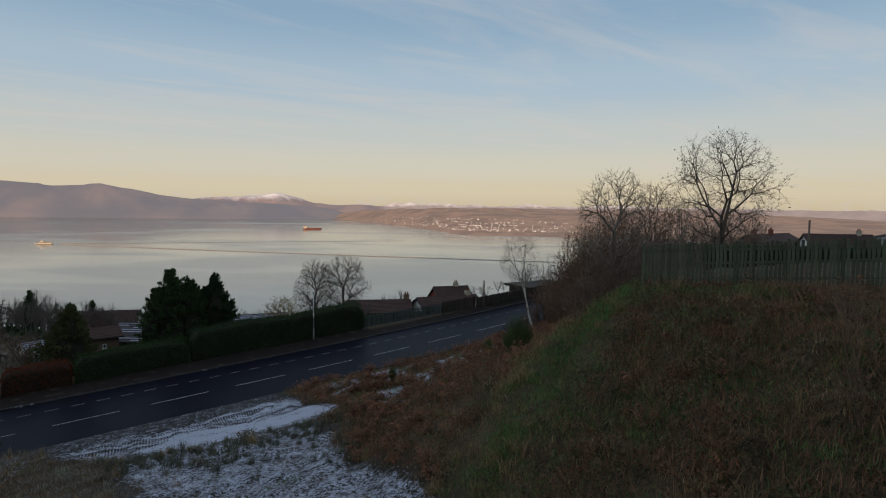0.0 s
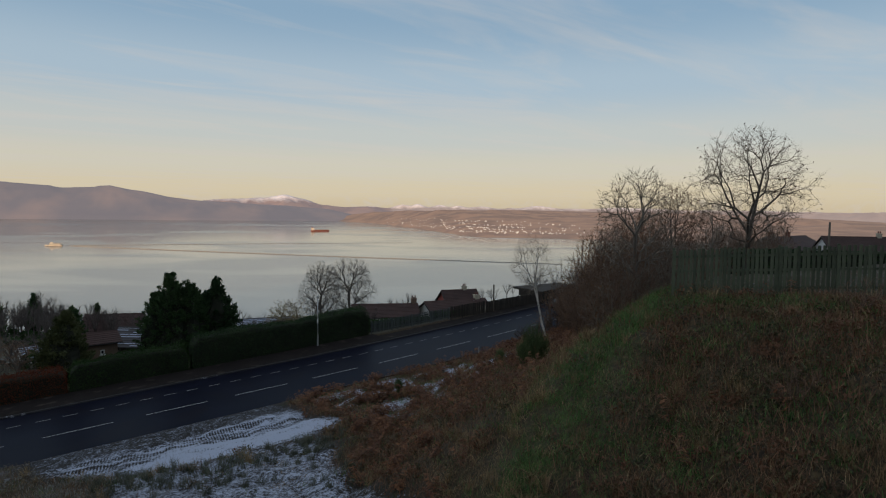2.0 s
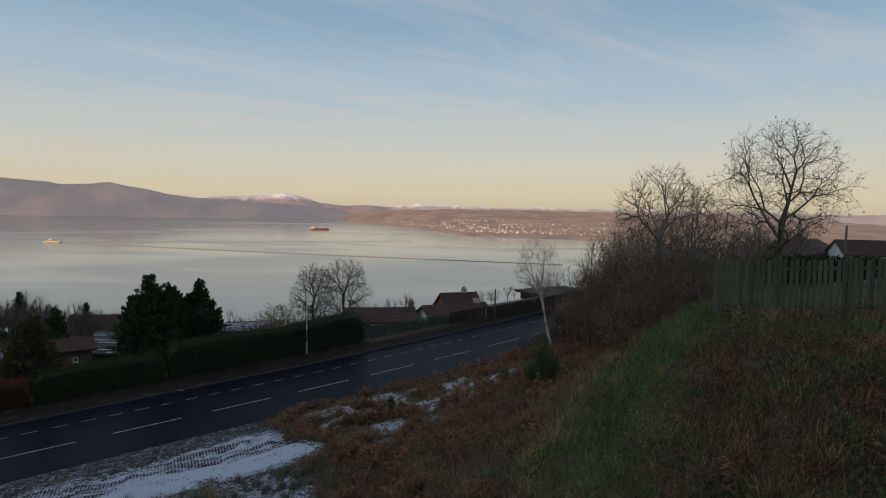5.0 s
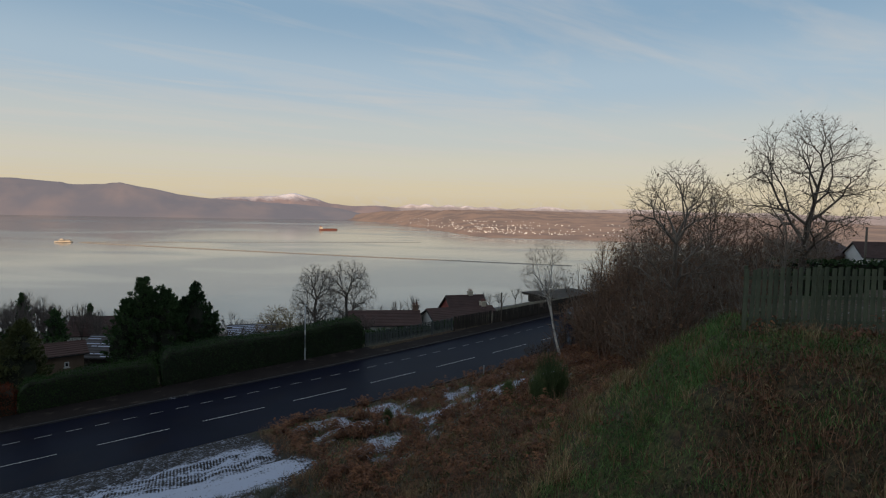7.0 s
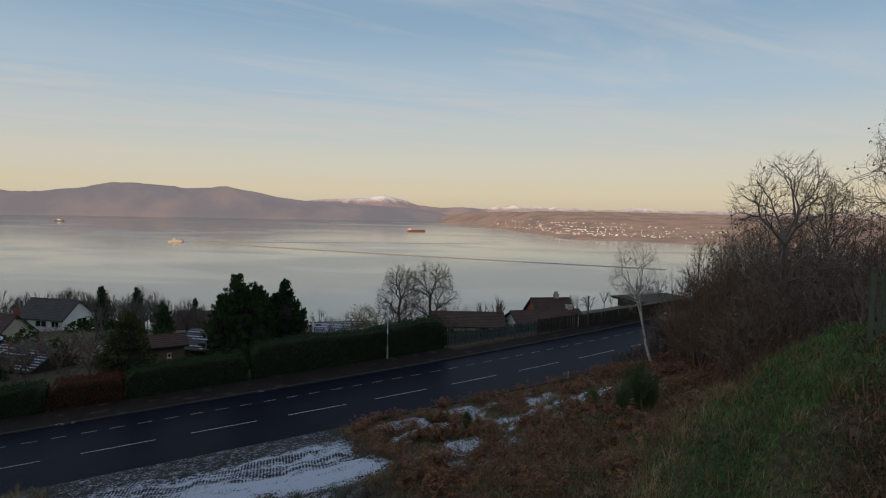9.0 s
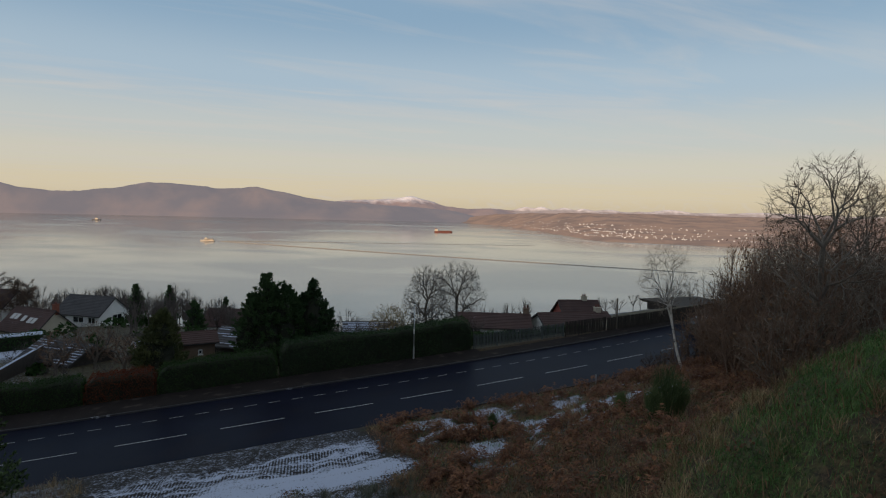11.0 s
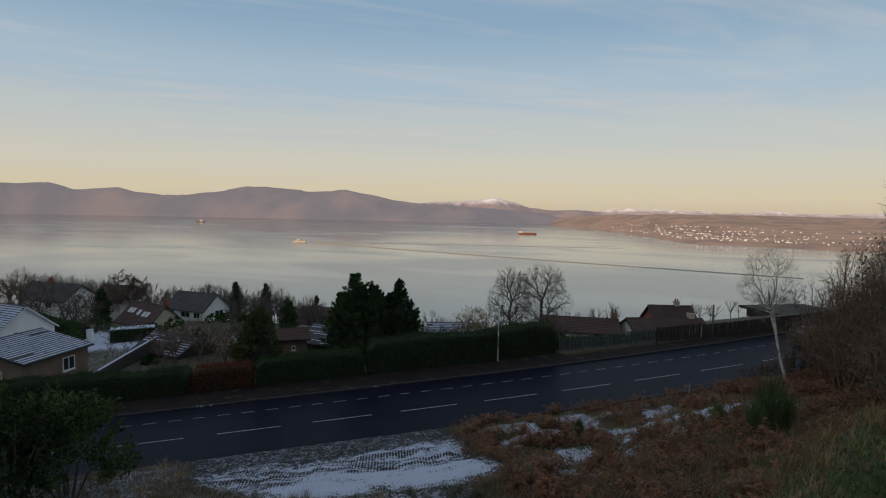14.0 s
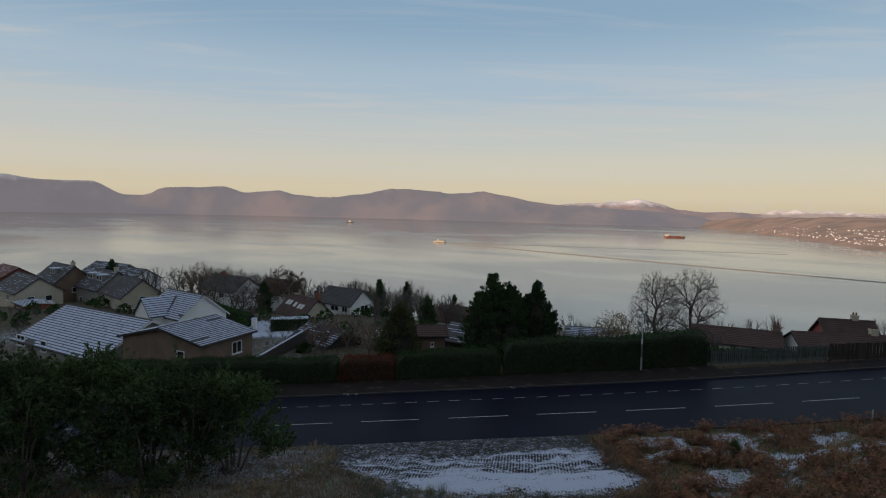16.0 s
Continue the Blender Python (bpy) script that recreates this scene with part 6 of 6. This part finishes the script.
# ---- grass, bracken and brambles on the near ground ----
def cover(x, y):
    """How thickly each kind of growth stands at a place, a square metre."""
    s, n = plan(x, y)
    m = n - bend(s)
    if m > -4.2:
        return (0,) * 8
    snow, moss, gravel = zones(x, y)
    fine = noise.noise((x * 0.8, y * 0.8, 15.0))
    if gravel > 0.5:
        past = snow_edge(s) - m
        if past < 0.1:
            return (0,) * 8
        row = 1.0 if past < 4.0 and s < 6 else 0.30
        return 2.6 * row * (fine > 0.12), 2.6 * row * (fine > -0.05), 0, 0, 2.5 * row * (fine > -0.2), 0.5 * row * (fine > 0.08), 0.25 * row * (fine > 0.2), 1.2 * row * (fine > 0.0)
    clump = noise.noise((x * 0.55, y * 0.55, 31.0))
    lump = noise.noise((x * 0.9, y * 0.9, 41.0))
    patchy = noise.noise((x * 0.30, y * 0.30, 12.0))
    scrub = ease(9, 13, s) * (1 - ease(31, 40, s)) * ease(-21, -15, m)
    verge = 1 - ease(-2.0, 1.0, s)
    crest = x - 3.6 - 0.54 * (y - 21.5)
    tall = ease(17.5, 20.5, y) * (1 - ease(31, 35, y))
    ridge = math.exp(-((crest + 1.3 + 1.2 * patchy) / 2.1) ** 4) * tall
    front = math.exp(-(((x - 7.2) * 0.309 + (y - 27.9) * 0.951 + 1.8) / 2.1) ** 2) * ease(5.0, 6.5, x) * (1 - ease(10.0, 13.0, x))
    green = max(ridge, 0.75 * front)
    edge = math.exp(-((crest + 4.0) / 1.2) ** 2) * ease(14.5, 17.5, y) * (1 - ease(31, 35, y))
    wild = max(ease(0.2, 1.8, crest), (1 - ease(16.5, 19.5, y)) * ease(0.5, 3.0, x)) * (1 - 0.8 * front)
    slope = (1 - ease(-5.0, -3.8, crest)) * (1 - scrub) * (1 - verge)
    frosty = 1 - ease(0.25, 0.5, snow)
    g = 0.8 + 46 * green * ease(-0.40, -0.10, lump) * (1 - 0.75 * (1 - ease(23, 27, y)) * ease(0.12, -0.12, clump)) + 14.0 * wild * (fine > 0.08) * (patchy < 0.1) + 8 * scrub * (lump > 0.12) + 5 * slope * (patchy > 0.15)
    st = 1.2 + 11.0 * edge + 4.0 * wild * ease(0.0, 0.3, clump) + 6.0 * slope * (lump > 0.05) + 1.0 * verge + 9.0 * scrub * frosty * (clump < 0.15)
    br = (8.0 * scrub * ease(-0.18, 0.10, clump + 0.5 * lump) + 4.0 * slope * ease(0.0, 0.2, fine)) * frosty + 0.5 * wild * (lump > 0.15)
    bm = 2.0 + 13.0 * wild * ease(0.40, -0.1, lump) + 5.0 * slope + 2.5 * ridge * (lump < -0.15) + 4.0 * scrub * frosty
    fr = (3.0 * (1 - frosty) + 2.5 * (fine > 0.1)) * scrub + 11.0 * verge
    tk = 0.05 + 1.6 * ease(-2.6, -1.6, crest) * (1 - ease(-0.6, 0.8, crest)) * ease(16.5, 18, y) * (1 - ease(21.5, 23.5, y)) * (clump > -0.1) + 3.0 * edge * (fine > -0.25) + 0.8 * ridge * (clump < -0.02) * (fine < 0.1) + 0.8 * wild * (clump > 0.08) + 0.6 * slope * (lump > 0.15) + 0.7 * verge * (fine > 0.1) + 0.25 * scrub * (lump > 0.1)
    lv = 5.0 * wild * ease(0.35, -0.15, fine) + 2.0 * slope * ease(0.2, -0.1, lump) + 0.8 * ridge * (lump < -0.05) + 0.8 * edge * (lump < 0) + 0.5 * scrub * frosty * (patchy > 0.1)
    wd = 7.0 * wild * ease(-0.3, 0.15, patchy) + 5.0 * slope + 0.8 * scrub * frosty + 0.3 * edge
    carpet = ease(-3.0, -1.0, crest) * (1 - ease(33, 36, y)) * (1 - scrub)
    g += 13.0 * carpet * ease(-0.2, 0.1, fine) + 5.0 * front
    st += 4.0 * carpet * (1 - 0.75 * green)
    bm += 7.0 * carpet * (1 - 0.8 * green)
    lv += 0.8 * carpet * (1 - green)
    if s > 30:
        br += 4.0
        wd += 1.5
    return g, st, br, bm, fr, tk, lv, wd


def blades_mesh(name, label, mat, base, high, wide, lean, rng):
    """Curved blades of three cross-cuts each, from arrays of feet and sizes."""
    k = len(base)
    a = rng.uniform(0, 2 * np.pi, k)
    b = a + rng.normal(0, 0.6, k) + np.pi / 2
    out = np.stack([np.cos(a), np.sin(a), np.zeros(k)], 1)
    side = np.stack([np.cos(b), np.sin(b), np.zeros(k)], 1)
    up = np.array([0, 0, 1.0])
    verts = np.empty((k, 5, 3))
    for j, (f, w, push) in enumerate(((0.0, 1.0, 0.0), (0.55, 0.75, 0.35), (1.0, 0.0, 1.0))):
        mid = base + up * (high * f * (1 - 0.25 * push * lean))[:, None] + out * (high * lean * push)[:, None]
        verts[:, 2 * j] = mid - side * (wide * w / 2)[:, None]
        if j < 2:
            verts[:, 2 * j + 1] = mid + side * (wide * w / 2)[:, None]
    i = (np.arange(k) * 5)[:, None]
    faces = np.concatenate([i + np.array([[0, 1, 3, 2]]), i + np.array([[2, 3, 4]])], 1).reshape(-1)
    me = bpy.data.meshes.new(name)
    me.vertices.add(k * 5)
    me.vertices.foreach_set("co", verts.reshape(-1))
    me.loops.add(len(faces))
    me.loops.foreach_set("vertex_index", faces.astype(np.int32))
    me.polygons.add(k * 2)
    starts = np.stack([np.arange(k) * 7, np.arange(k) * 7 + 4], 1).reshape(-1)
    me.polygons.foreach_set("loop_start", starts.astype(np.int32))
    me.materials.append(mat)
    me.update(calc_edges=True)
    return tagged(new(name, me), label, "plants", kind="stuff")


def lumps_mesh(name, label, mat, feet, rng):
    """Low mounds of many small turned leaves."""
    per = 64
    k = len(feet) * per
    r = np.repeat(rng.uniform(0.25, 0.60, len(feet)) + 0.55 * (rng.random(len(feet)) > 0.86), per)
    v = rng.normal(0, 1, (k, 3))
    v[:, 2] = np.abs(v[:, 2]) * 0.9
    v /= np.linalg.norm(v, axis=1)[:, None]
    v[:, 2] *= 0.6
    mid = np.repeat(feet, per, 0) + v * (r * rng.uniform(0.45, 1.05, k))[:, None]
    a = rng.normal(0, 1, (k, 3))
    a /= np.linalg.norm(a, axis=1)[:, None]
    b = np.cross(a, rng.normal(0, 1, (k, 3)))
    b /= np.linalg.norm(b, axis=1)[:, None]
    size = rng.uniform(0.025, 0.060, k)[:, None]
    verts = np.stack([mid - a * size, mid + b * size * 0.65, mid + a * size, mid - b * size * 0.65], 1)
    me = bpy.data.meshes.new(name)
    me.vertices.add(k * 4)
    me.vertices.foreach_set("co", verts.reshape(-1))
    me.loops.add(k * 4)
    me.loops.foreach_set("vertex_index", np.arange(k * 4, dtype=np.int32))
    me.polygons.add(k)
    me.polygons.foreach_set("loop_start", np.arange(0, k * 4, 4, dtype=np.int32))
    me.materials.append(mat)
    me.update(calc_edges=True)
    return tagged(new(name, me), label, "plants", kind="stuff")


def sow():
    rng = np.random.default_rng(5)
    kinds = [[] for _ in range(8)]
    step = 0.5
    for x in np.arange(-46, 26, step):
        for y in np.arange(6, 58, step):
            cx, cy = x + step / 2, y + step / 2
            if (cx < -22 and plan(cx, cy)[1] < -18) or (cy < 11 and not -9 < cx < 14):
                continue
            d = (cx - 7.2) * 0.309 + (cy - 27.9) * 0.951
            if cx > 7.2 and d > -0.15 and (cx > 14 or d > 20 or cx > 8.4):
                continue
            thick = cover(cx, cy)
            for kk in range(8):
                for _ in range(rng.poisson(thick[kk] * step * step)):
                    px, py = x + rng.random() * step, y + rng.random() * step
                    kinds[kk].append((px, py, ground(px, py) - 0.02))
    spec = (("grass_tufts", "green grass on the bank", "grass", 20, 0.09, 0.24, 0.010, 0.020, 1.35, 0.20),
            ("dry_grass", "pale withered grass tufts", "straw", 12, 0.10, 0.30, 0.009, 0.017, 1.35, 0.20),
            ("dead_bracken", "rust-brown dead bracken", "bracken", 0, 0, 0, 0, 0, 0, 0),
            ("brambles", "dark tangled bramble stems", "bramble", 9, 0.18, 0.55, 0.011, 0.022, 1.3, 0.32),
            ("frosted_grass", "frosted low grass", "frosty", 11, 0.08, 0.28, 0.010, 0.020, 1.0, 0.16),
            ("grass_tussocks", "drooping pale tussocks of dead grass", "straw", 44, 0.35, 0.75, 0.010, 0.018, 1.2, 0.10),
            ("bramble_leaves", "low mounds of dark bramble leaves", "bramble_leaf", 0, 0, 0, 0, 0, 0, 0),
            ("dead_weeds", "upright brown stalks of dead weeds", "weed", 12, 0.16, 0.52, 0.008, 0.015, 1.1, 0.28))
    for feet, (name, label, mat, per, h0, h1, w0, w1, lean, wide) in zip(kinds, spec):
        feet = np.array(feet)
        if name == "dead_bracken":
            fronds(feet, rng, label)
            continue
        if name == "bramble_leaves":
            lumps_mesh(name, label, M[mat], feet, rng)
            continue
        k = len(feet) * per
        size = np.repeat(rng.uniform(0.6, 1.25, len(feet)), per)
        base = np.repeat(feet, per, 0)
        base[:, :2] += rng.normal(0, wide, (k, 2))
        blades_mesh(name, label, M[mat], base, rng.uniform(h0, h1, k) * size, rng.uniform(w0, w1, k), rng.uniform(0.1, 1, k) * lean, rng)


def fronds(feet, rng, label):
    """Dead bracken: arching stalks with pairs of narrow leaflets."""
    verts, count = [], 0
    for x, y, z in feet:
        for _ in range(4):
            a = rng.uniform(0, 6.283)
            high, reach = rng.uniform(0.2, 0.7), rng.uniform(0.2, 0.55)
            ox, oy = math.cos(a), math.sin(a)
            for j in range(7):
                f = (j + 1) / 7
                px, py = x + ox * reach * f, y + oy * reach * f
                pz = z + high * math.sin(f * 2.2) * 1.05
                ln_ = 0.16 * (1.15 - f) + 0.025
                for sgn in (-1, 1):
                    tx, ty = px - oy * sgn * ln_ + ox * 0.05, py + ox * sgn * ln_ + oy * 0.05
                    dz = rng.uniform(-0.08, 0.03)
                    verts += [(px - ox * 0.03, py - oy * 0.03, pz), (px + ox * 0.03, py + oy * 0.03, pz + 0.01), (tx + ox * 0.018, ty + oy * 0.018, pz + dz), (tx - ox * 0.018, ty - oy * 0.018, pz + dz)]
                    count += 1
    me = bpy.data.meshes.new("dead_bracken")
    me.from_pydata(verts, [], [tuple(range(4 * j, 4 * j + 4)) for j in range(count)])
    me.materials.append(M["bracken"])
    tagged(new("dead_bracken", me), label, "plants", kind="stuff")


sow()


def rushes():
    """Dark spiky tufts that stand out of the frosty ground beside the track."""
    rng = np.random.default_rng(21)
    feet = []
    while len(feet) < 170:
        s, past = rng.uniform(-4.0, 11.0), rng.gamma(2.2, 1.5)
        x, y = at(s, snow_edge(s) - 0.2 - past)
        if zones(x, y)[2] > 0.25 and (past < 4 or rng.random() < 0.35):
            feet.append((x, y, ground(x, y) - 0.02))
    feet = np.array(feet)
    per = 46
    k = len(feet) * per
    base = np.repeat(feet, per, 0)
    base[:, :2] += rng.normal(0, 0.09, (k, 2))
    tall = np.repeat(rng.uniform(0.6, 1.3, len(feet)), per)
    blades_mesh("rush_tufts", "dark spiky rush tufts touched with frost", M["rush"], base, rng.uniform(0.22, 0.60, k) * tall, rng.uniform(0.010, 0.019, k), rng.uniform(0.1, 0.8, k), rng)


rushes()
rg = Random(51)
for x, y, h in ((9.6, 16.0, 2.2), (10.4, 17.6, 1.8), (9.0, 14.6, 1.7), (11.2, 19.6, 1.5), (10.9, 22.0, 1.4), (7.6, 18.2, 1.2)):
    fan_tree("bare_shrub", "small bare twiggy shrub on the bank", rg, pose(x, y, ground(x, y)), h, 0.6 * h, 0.2, 40, "twig", "twig", stems=5, fine=0.005, group="bank shrubs")


def broom(label, rg, m, high):
    """A broom bush: a sheaf of thin green upright stems."""
    t = thing("broom_bush", m, label, "shrub", "bank shrubs")
    stems = Shape()
    for _ in range(150):
        a, r = rg.random() * 6.283, rg.random() ** 0.7
        top = Vector((math.cos(a) * r * 0.28 * high, math.sin(a) * r * 0.28 * high, high * rg.uniform(0.55, 1.0) * (1 - 0.35 * r * r)))
        foot = Vector((top.x * 0.2, top.y * 0.2, -0.1))
        mid = foot.lerp(top, 0.55) + Vector((0, 0, 0.08 * high))
        stems.tube(foot, mid, 0.008, 0.007, 3).tube(mid, top, 0.007, 0.003, 3)
        for _ in range(6):
            b = mid.lerp(top, rg.random())
            stems.tube(b, b + Vector((rg.gauss(0, 0.10), rg.gauss(0, 0.10), rg.uniform(0.10, 0.30))), 0.005, 0.003, 3)
    part("foliage", stems, M["broom"], t)


rg = Random(52)
for x, y, h in ((2.0, 35.7, 2.5), (2.5, 36.4, 1.9), (1.5, 35.0, 1.5), (-6.6, 41.5, 0.9), (4.4, 33.6, 1.0), (0.2, 37.5, 1.0)):
    broom("green broom bush with upright stems on the slope", rg, pose(x, y, ground(x, y)), h)


# ---- vessels on the water ----
def heading(x, y, dx, dy):
    return pose(x, y, SEA, 0, 0, math.degrees(math.atan2(dy, dx)))


def hull(L, B, H, sheer=0.3):
    h = Shape()
    prof = [(-0.5, 0.8), (-0.46, 1.0), (0.2, 1.0), (0.38, 0.72), (0.47, 0.3), (0.5, 0.03)]
    rows = []
    for f, w in prof:
        z = H + sheer * max(0, f) * H
        rows.append([(f * L, -w * B / 2, z), (f * L * 0.97, -w * B * 0.42, -0.6), (f * L * 0.97, w * B * 0.42, -0.6), (f * L, w * B / 2, z)])
    for a, b in zip(rows, rows[1:]):
        for j in range(3):
            h.face(a[j], b[j], b[j + 1], a[j + 1])
        h.face(a[3], b[3], b[0], a[0])
    h.face(*rows[0])
    return h


ferry = thing("ferry", heading(-884, 1014, -0.88, -0.47), "small cream passenger ferry under way", "ferry")
part("hull", hull(30, 8, 2.2), M["hull_white"], ferry)
part("cabin", Shape().box(-12, -3.4, 2.2, 7, 3.4, 5.0, bevel=0.4), M["hull_white"], ferry)
part("cabin_windows", Shape().box(-11, -3.46, 3.4, 6, 3.46, 4.3), M["glass"], ferry)
part("wheelhouse", Shape().box(0, -2.4, 5.0, 5, 2.4, 7.4, bevel=0.4), M["hull_white"], ferry)
part("mast", Shape().tube((-2, 0, 5), (-2, 0, 10), 0.16, 0.08, 6, True), M["hull_dark"], ferry)
part("waterline", hull(30.3, 8.1, 0.5, 0), M["hull_dark"], ferry)
tanker = thing("tanker", heading(-678, 1924, 0.80, 0.60), "rust-red coastal tanker at anchor", "ship")
part("hull", hull(64, 12, 4.2), M["hull_red"], tanker)
part("deckhouse", Shape().box(-30, -5, 4.2, -21, 5, 11.5, bevel=0.4), M["hull_white"], tanker)
part("funnel", Shape().box(-29, -1.4, 11.5, -26, 1.4, 15, bevel=0.4), M["hull_red"], tanker)
part("deck_pipes", Shape().box(-18, -1.2, 4.2, 24, 1.2, 5.4, bevel=0.2), M["hull_dark"], tanker)
part("mast", Shape().tube((25, 0, 4.5), (25, 0, 11), 0.25, 0.12, 6, True), M["hull_white"], tanker)
boat = thing("fishing_boat", heading(-2260, 1900, -0.8, -0.4), "small far boat with pale cabin", "boat")
part("hull", hull(38, 10, 4), M["hull_dark"], boat)
part("cabin", Shape().box(-8, -3, 4, 4, 3, 10, bevel=0.4), M["hull_white"], boat)


def wake(x0, y0, x1, y1, w0, w1, h, sag):
    """A long low ridge of water trailing from a vessel."""
    t = Shape()
    k = 60
    prev = None
    dx, dy = x1 - x0, y1 - y0
    ln2 = math.hypot(dx, dy)
    nx, ny = -dy / ln2, dx / ln2
    for j in range(k + 1):
        f = j / k
        c = sag * math.sin(math.pi * f) + 1.5 * noise.noise((f * 14, x1 * 0.01, 0))
        w = w0 + (w1 - w0) * f
        x, y = x0 + dx * f + nx * c, y0 + dy * f + ny * c
        row = [(x - nx * w, y - ny * w, SEA - 0.05), (x, y, SEA + h * min(1, 40 * f) * (1 - 0.4 * f)), (x + nx * w, y + ny * w, SEA - 0.05)]
        if prev:
            t.face(prev[0], row[0], row[1], prev[1])
            t.face(prev[1], row[1], row[2], prev[2])
        prev = row
    return t


trail = tagged(new("wake"), "two long dark wake lines behind the ferry", "wake")
part("wave", wake(-872, 1024, 60, 860, 1.2, 2.0, 1.3, -12), M["water"], trail, smooth=True)
part("wave", wake(-872, 1026, -250, 1340, 1.0, 1.6, 0.8, 6), M["water"], trail, smooth=True)


# ---- the car up the road ----
def build_car(s, n):
    t = thing("car", stand(s, n, 0, 0.0), "dark hatchback car on the asphalt road", "car")
    x, y = at(s, n)
    t.matrix_world = pose(x, y, road_height(s), 0, -math.degrees(math.atan(GRADE)), math.degrees(math.atan2(SIN, COS)) + 5)
    body = Shape()
    low = [(-2.05, 0.32), (-2.12, 0.62), (-2.02, 0.95), (-1.7, 1.0), (0.85, 0.98), (1.55, 0.86), (2.02, 0.74), (2.12, 0.5), (2.05, 0.3)]
    body.prism([(px, -0.86, pz) for px, pz in low], (0, 1.72, 0))
    b = part("body", body, M["car_paint"], t)
    cab = Shape()
    base = [(-1.95, -0.80, 0.96), (0.95, -0.80, 0.96), (0.95, 0.80, 0.96), (-1.95, 0.80, 0.96)]
    top = [(-1.60, -0.62, 1.48), (0.05, -0.62, 1.50), (0.05, 0.62, 1.50), (-1.60, 0.62, 1.48)]
    for j in range(4):
        cab.face(base[j], base[(j + 1) % 4], top[(j + 1) % 4], top[j])
    part("windows", cab, M["glass"], t)
    part("roof", Shape().box(-1.62, -0.64, 1.485, 0.07, 0.64, 1.53, bevel=0.03), M["car_paint"], t)
    for wx in (-1.3, 1.3):
        for side in (-1, 1):
            wy = side * 0.80
            wh = part("wheel", Shape().tube((wx, wy - 0.10, 0.31), (wx, wy + 0.10, 0.31), 0.31, 0.31, 18, True), M["rubber"], t)
            part("rim", Shape().tube((wx, wy + side * 0.085, 0.31), (wx, wy + side * 0.107, 0.31), 0.20, 0.18, 14, True), M["metal"], wh)
    for side in (-1, 1):
        part("headlight", Shape().box(1.96, side * 0.62 - 0.18, 0.60, 2.10, side * 0.62 + 0.18, 0.74, bevel=0.03), M["lamp_lens"], t)
        part("rear_light", Shape().box(-2.13, side * 0.70 - 0.12, 0.68, -1.99, side * 0.70 + 0.12, 0.94, bevel=0.03), M["rear_lens"], t)
        part("door_mirror", Shape().box(0.55, side * 0.95 - 0.09, 0.95, 0.70, side * 0.95 + 0.09, 1.08, bevel=0.03), M["car_paint"], t)
    for side in (-1, 1):
        part("pillar", Shape().tube((-0.45, side * 0.795, 0.97), (-0.5, side * 0.625, 1.49), 0.05, 0.04, 5), M["car_paint"], t)


build_car(46.5, 4.3)
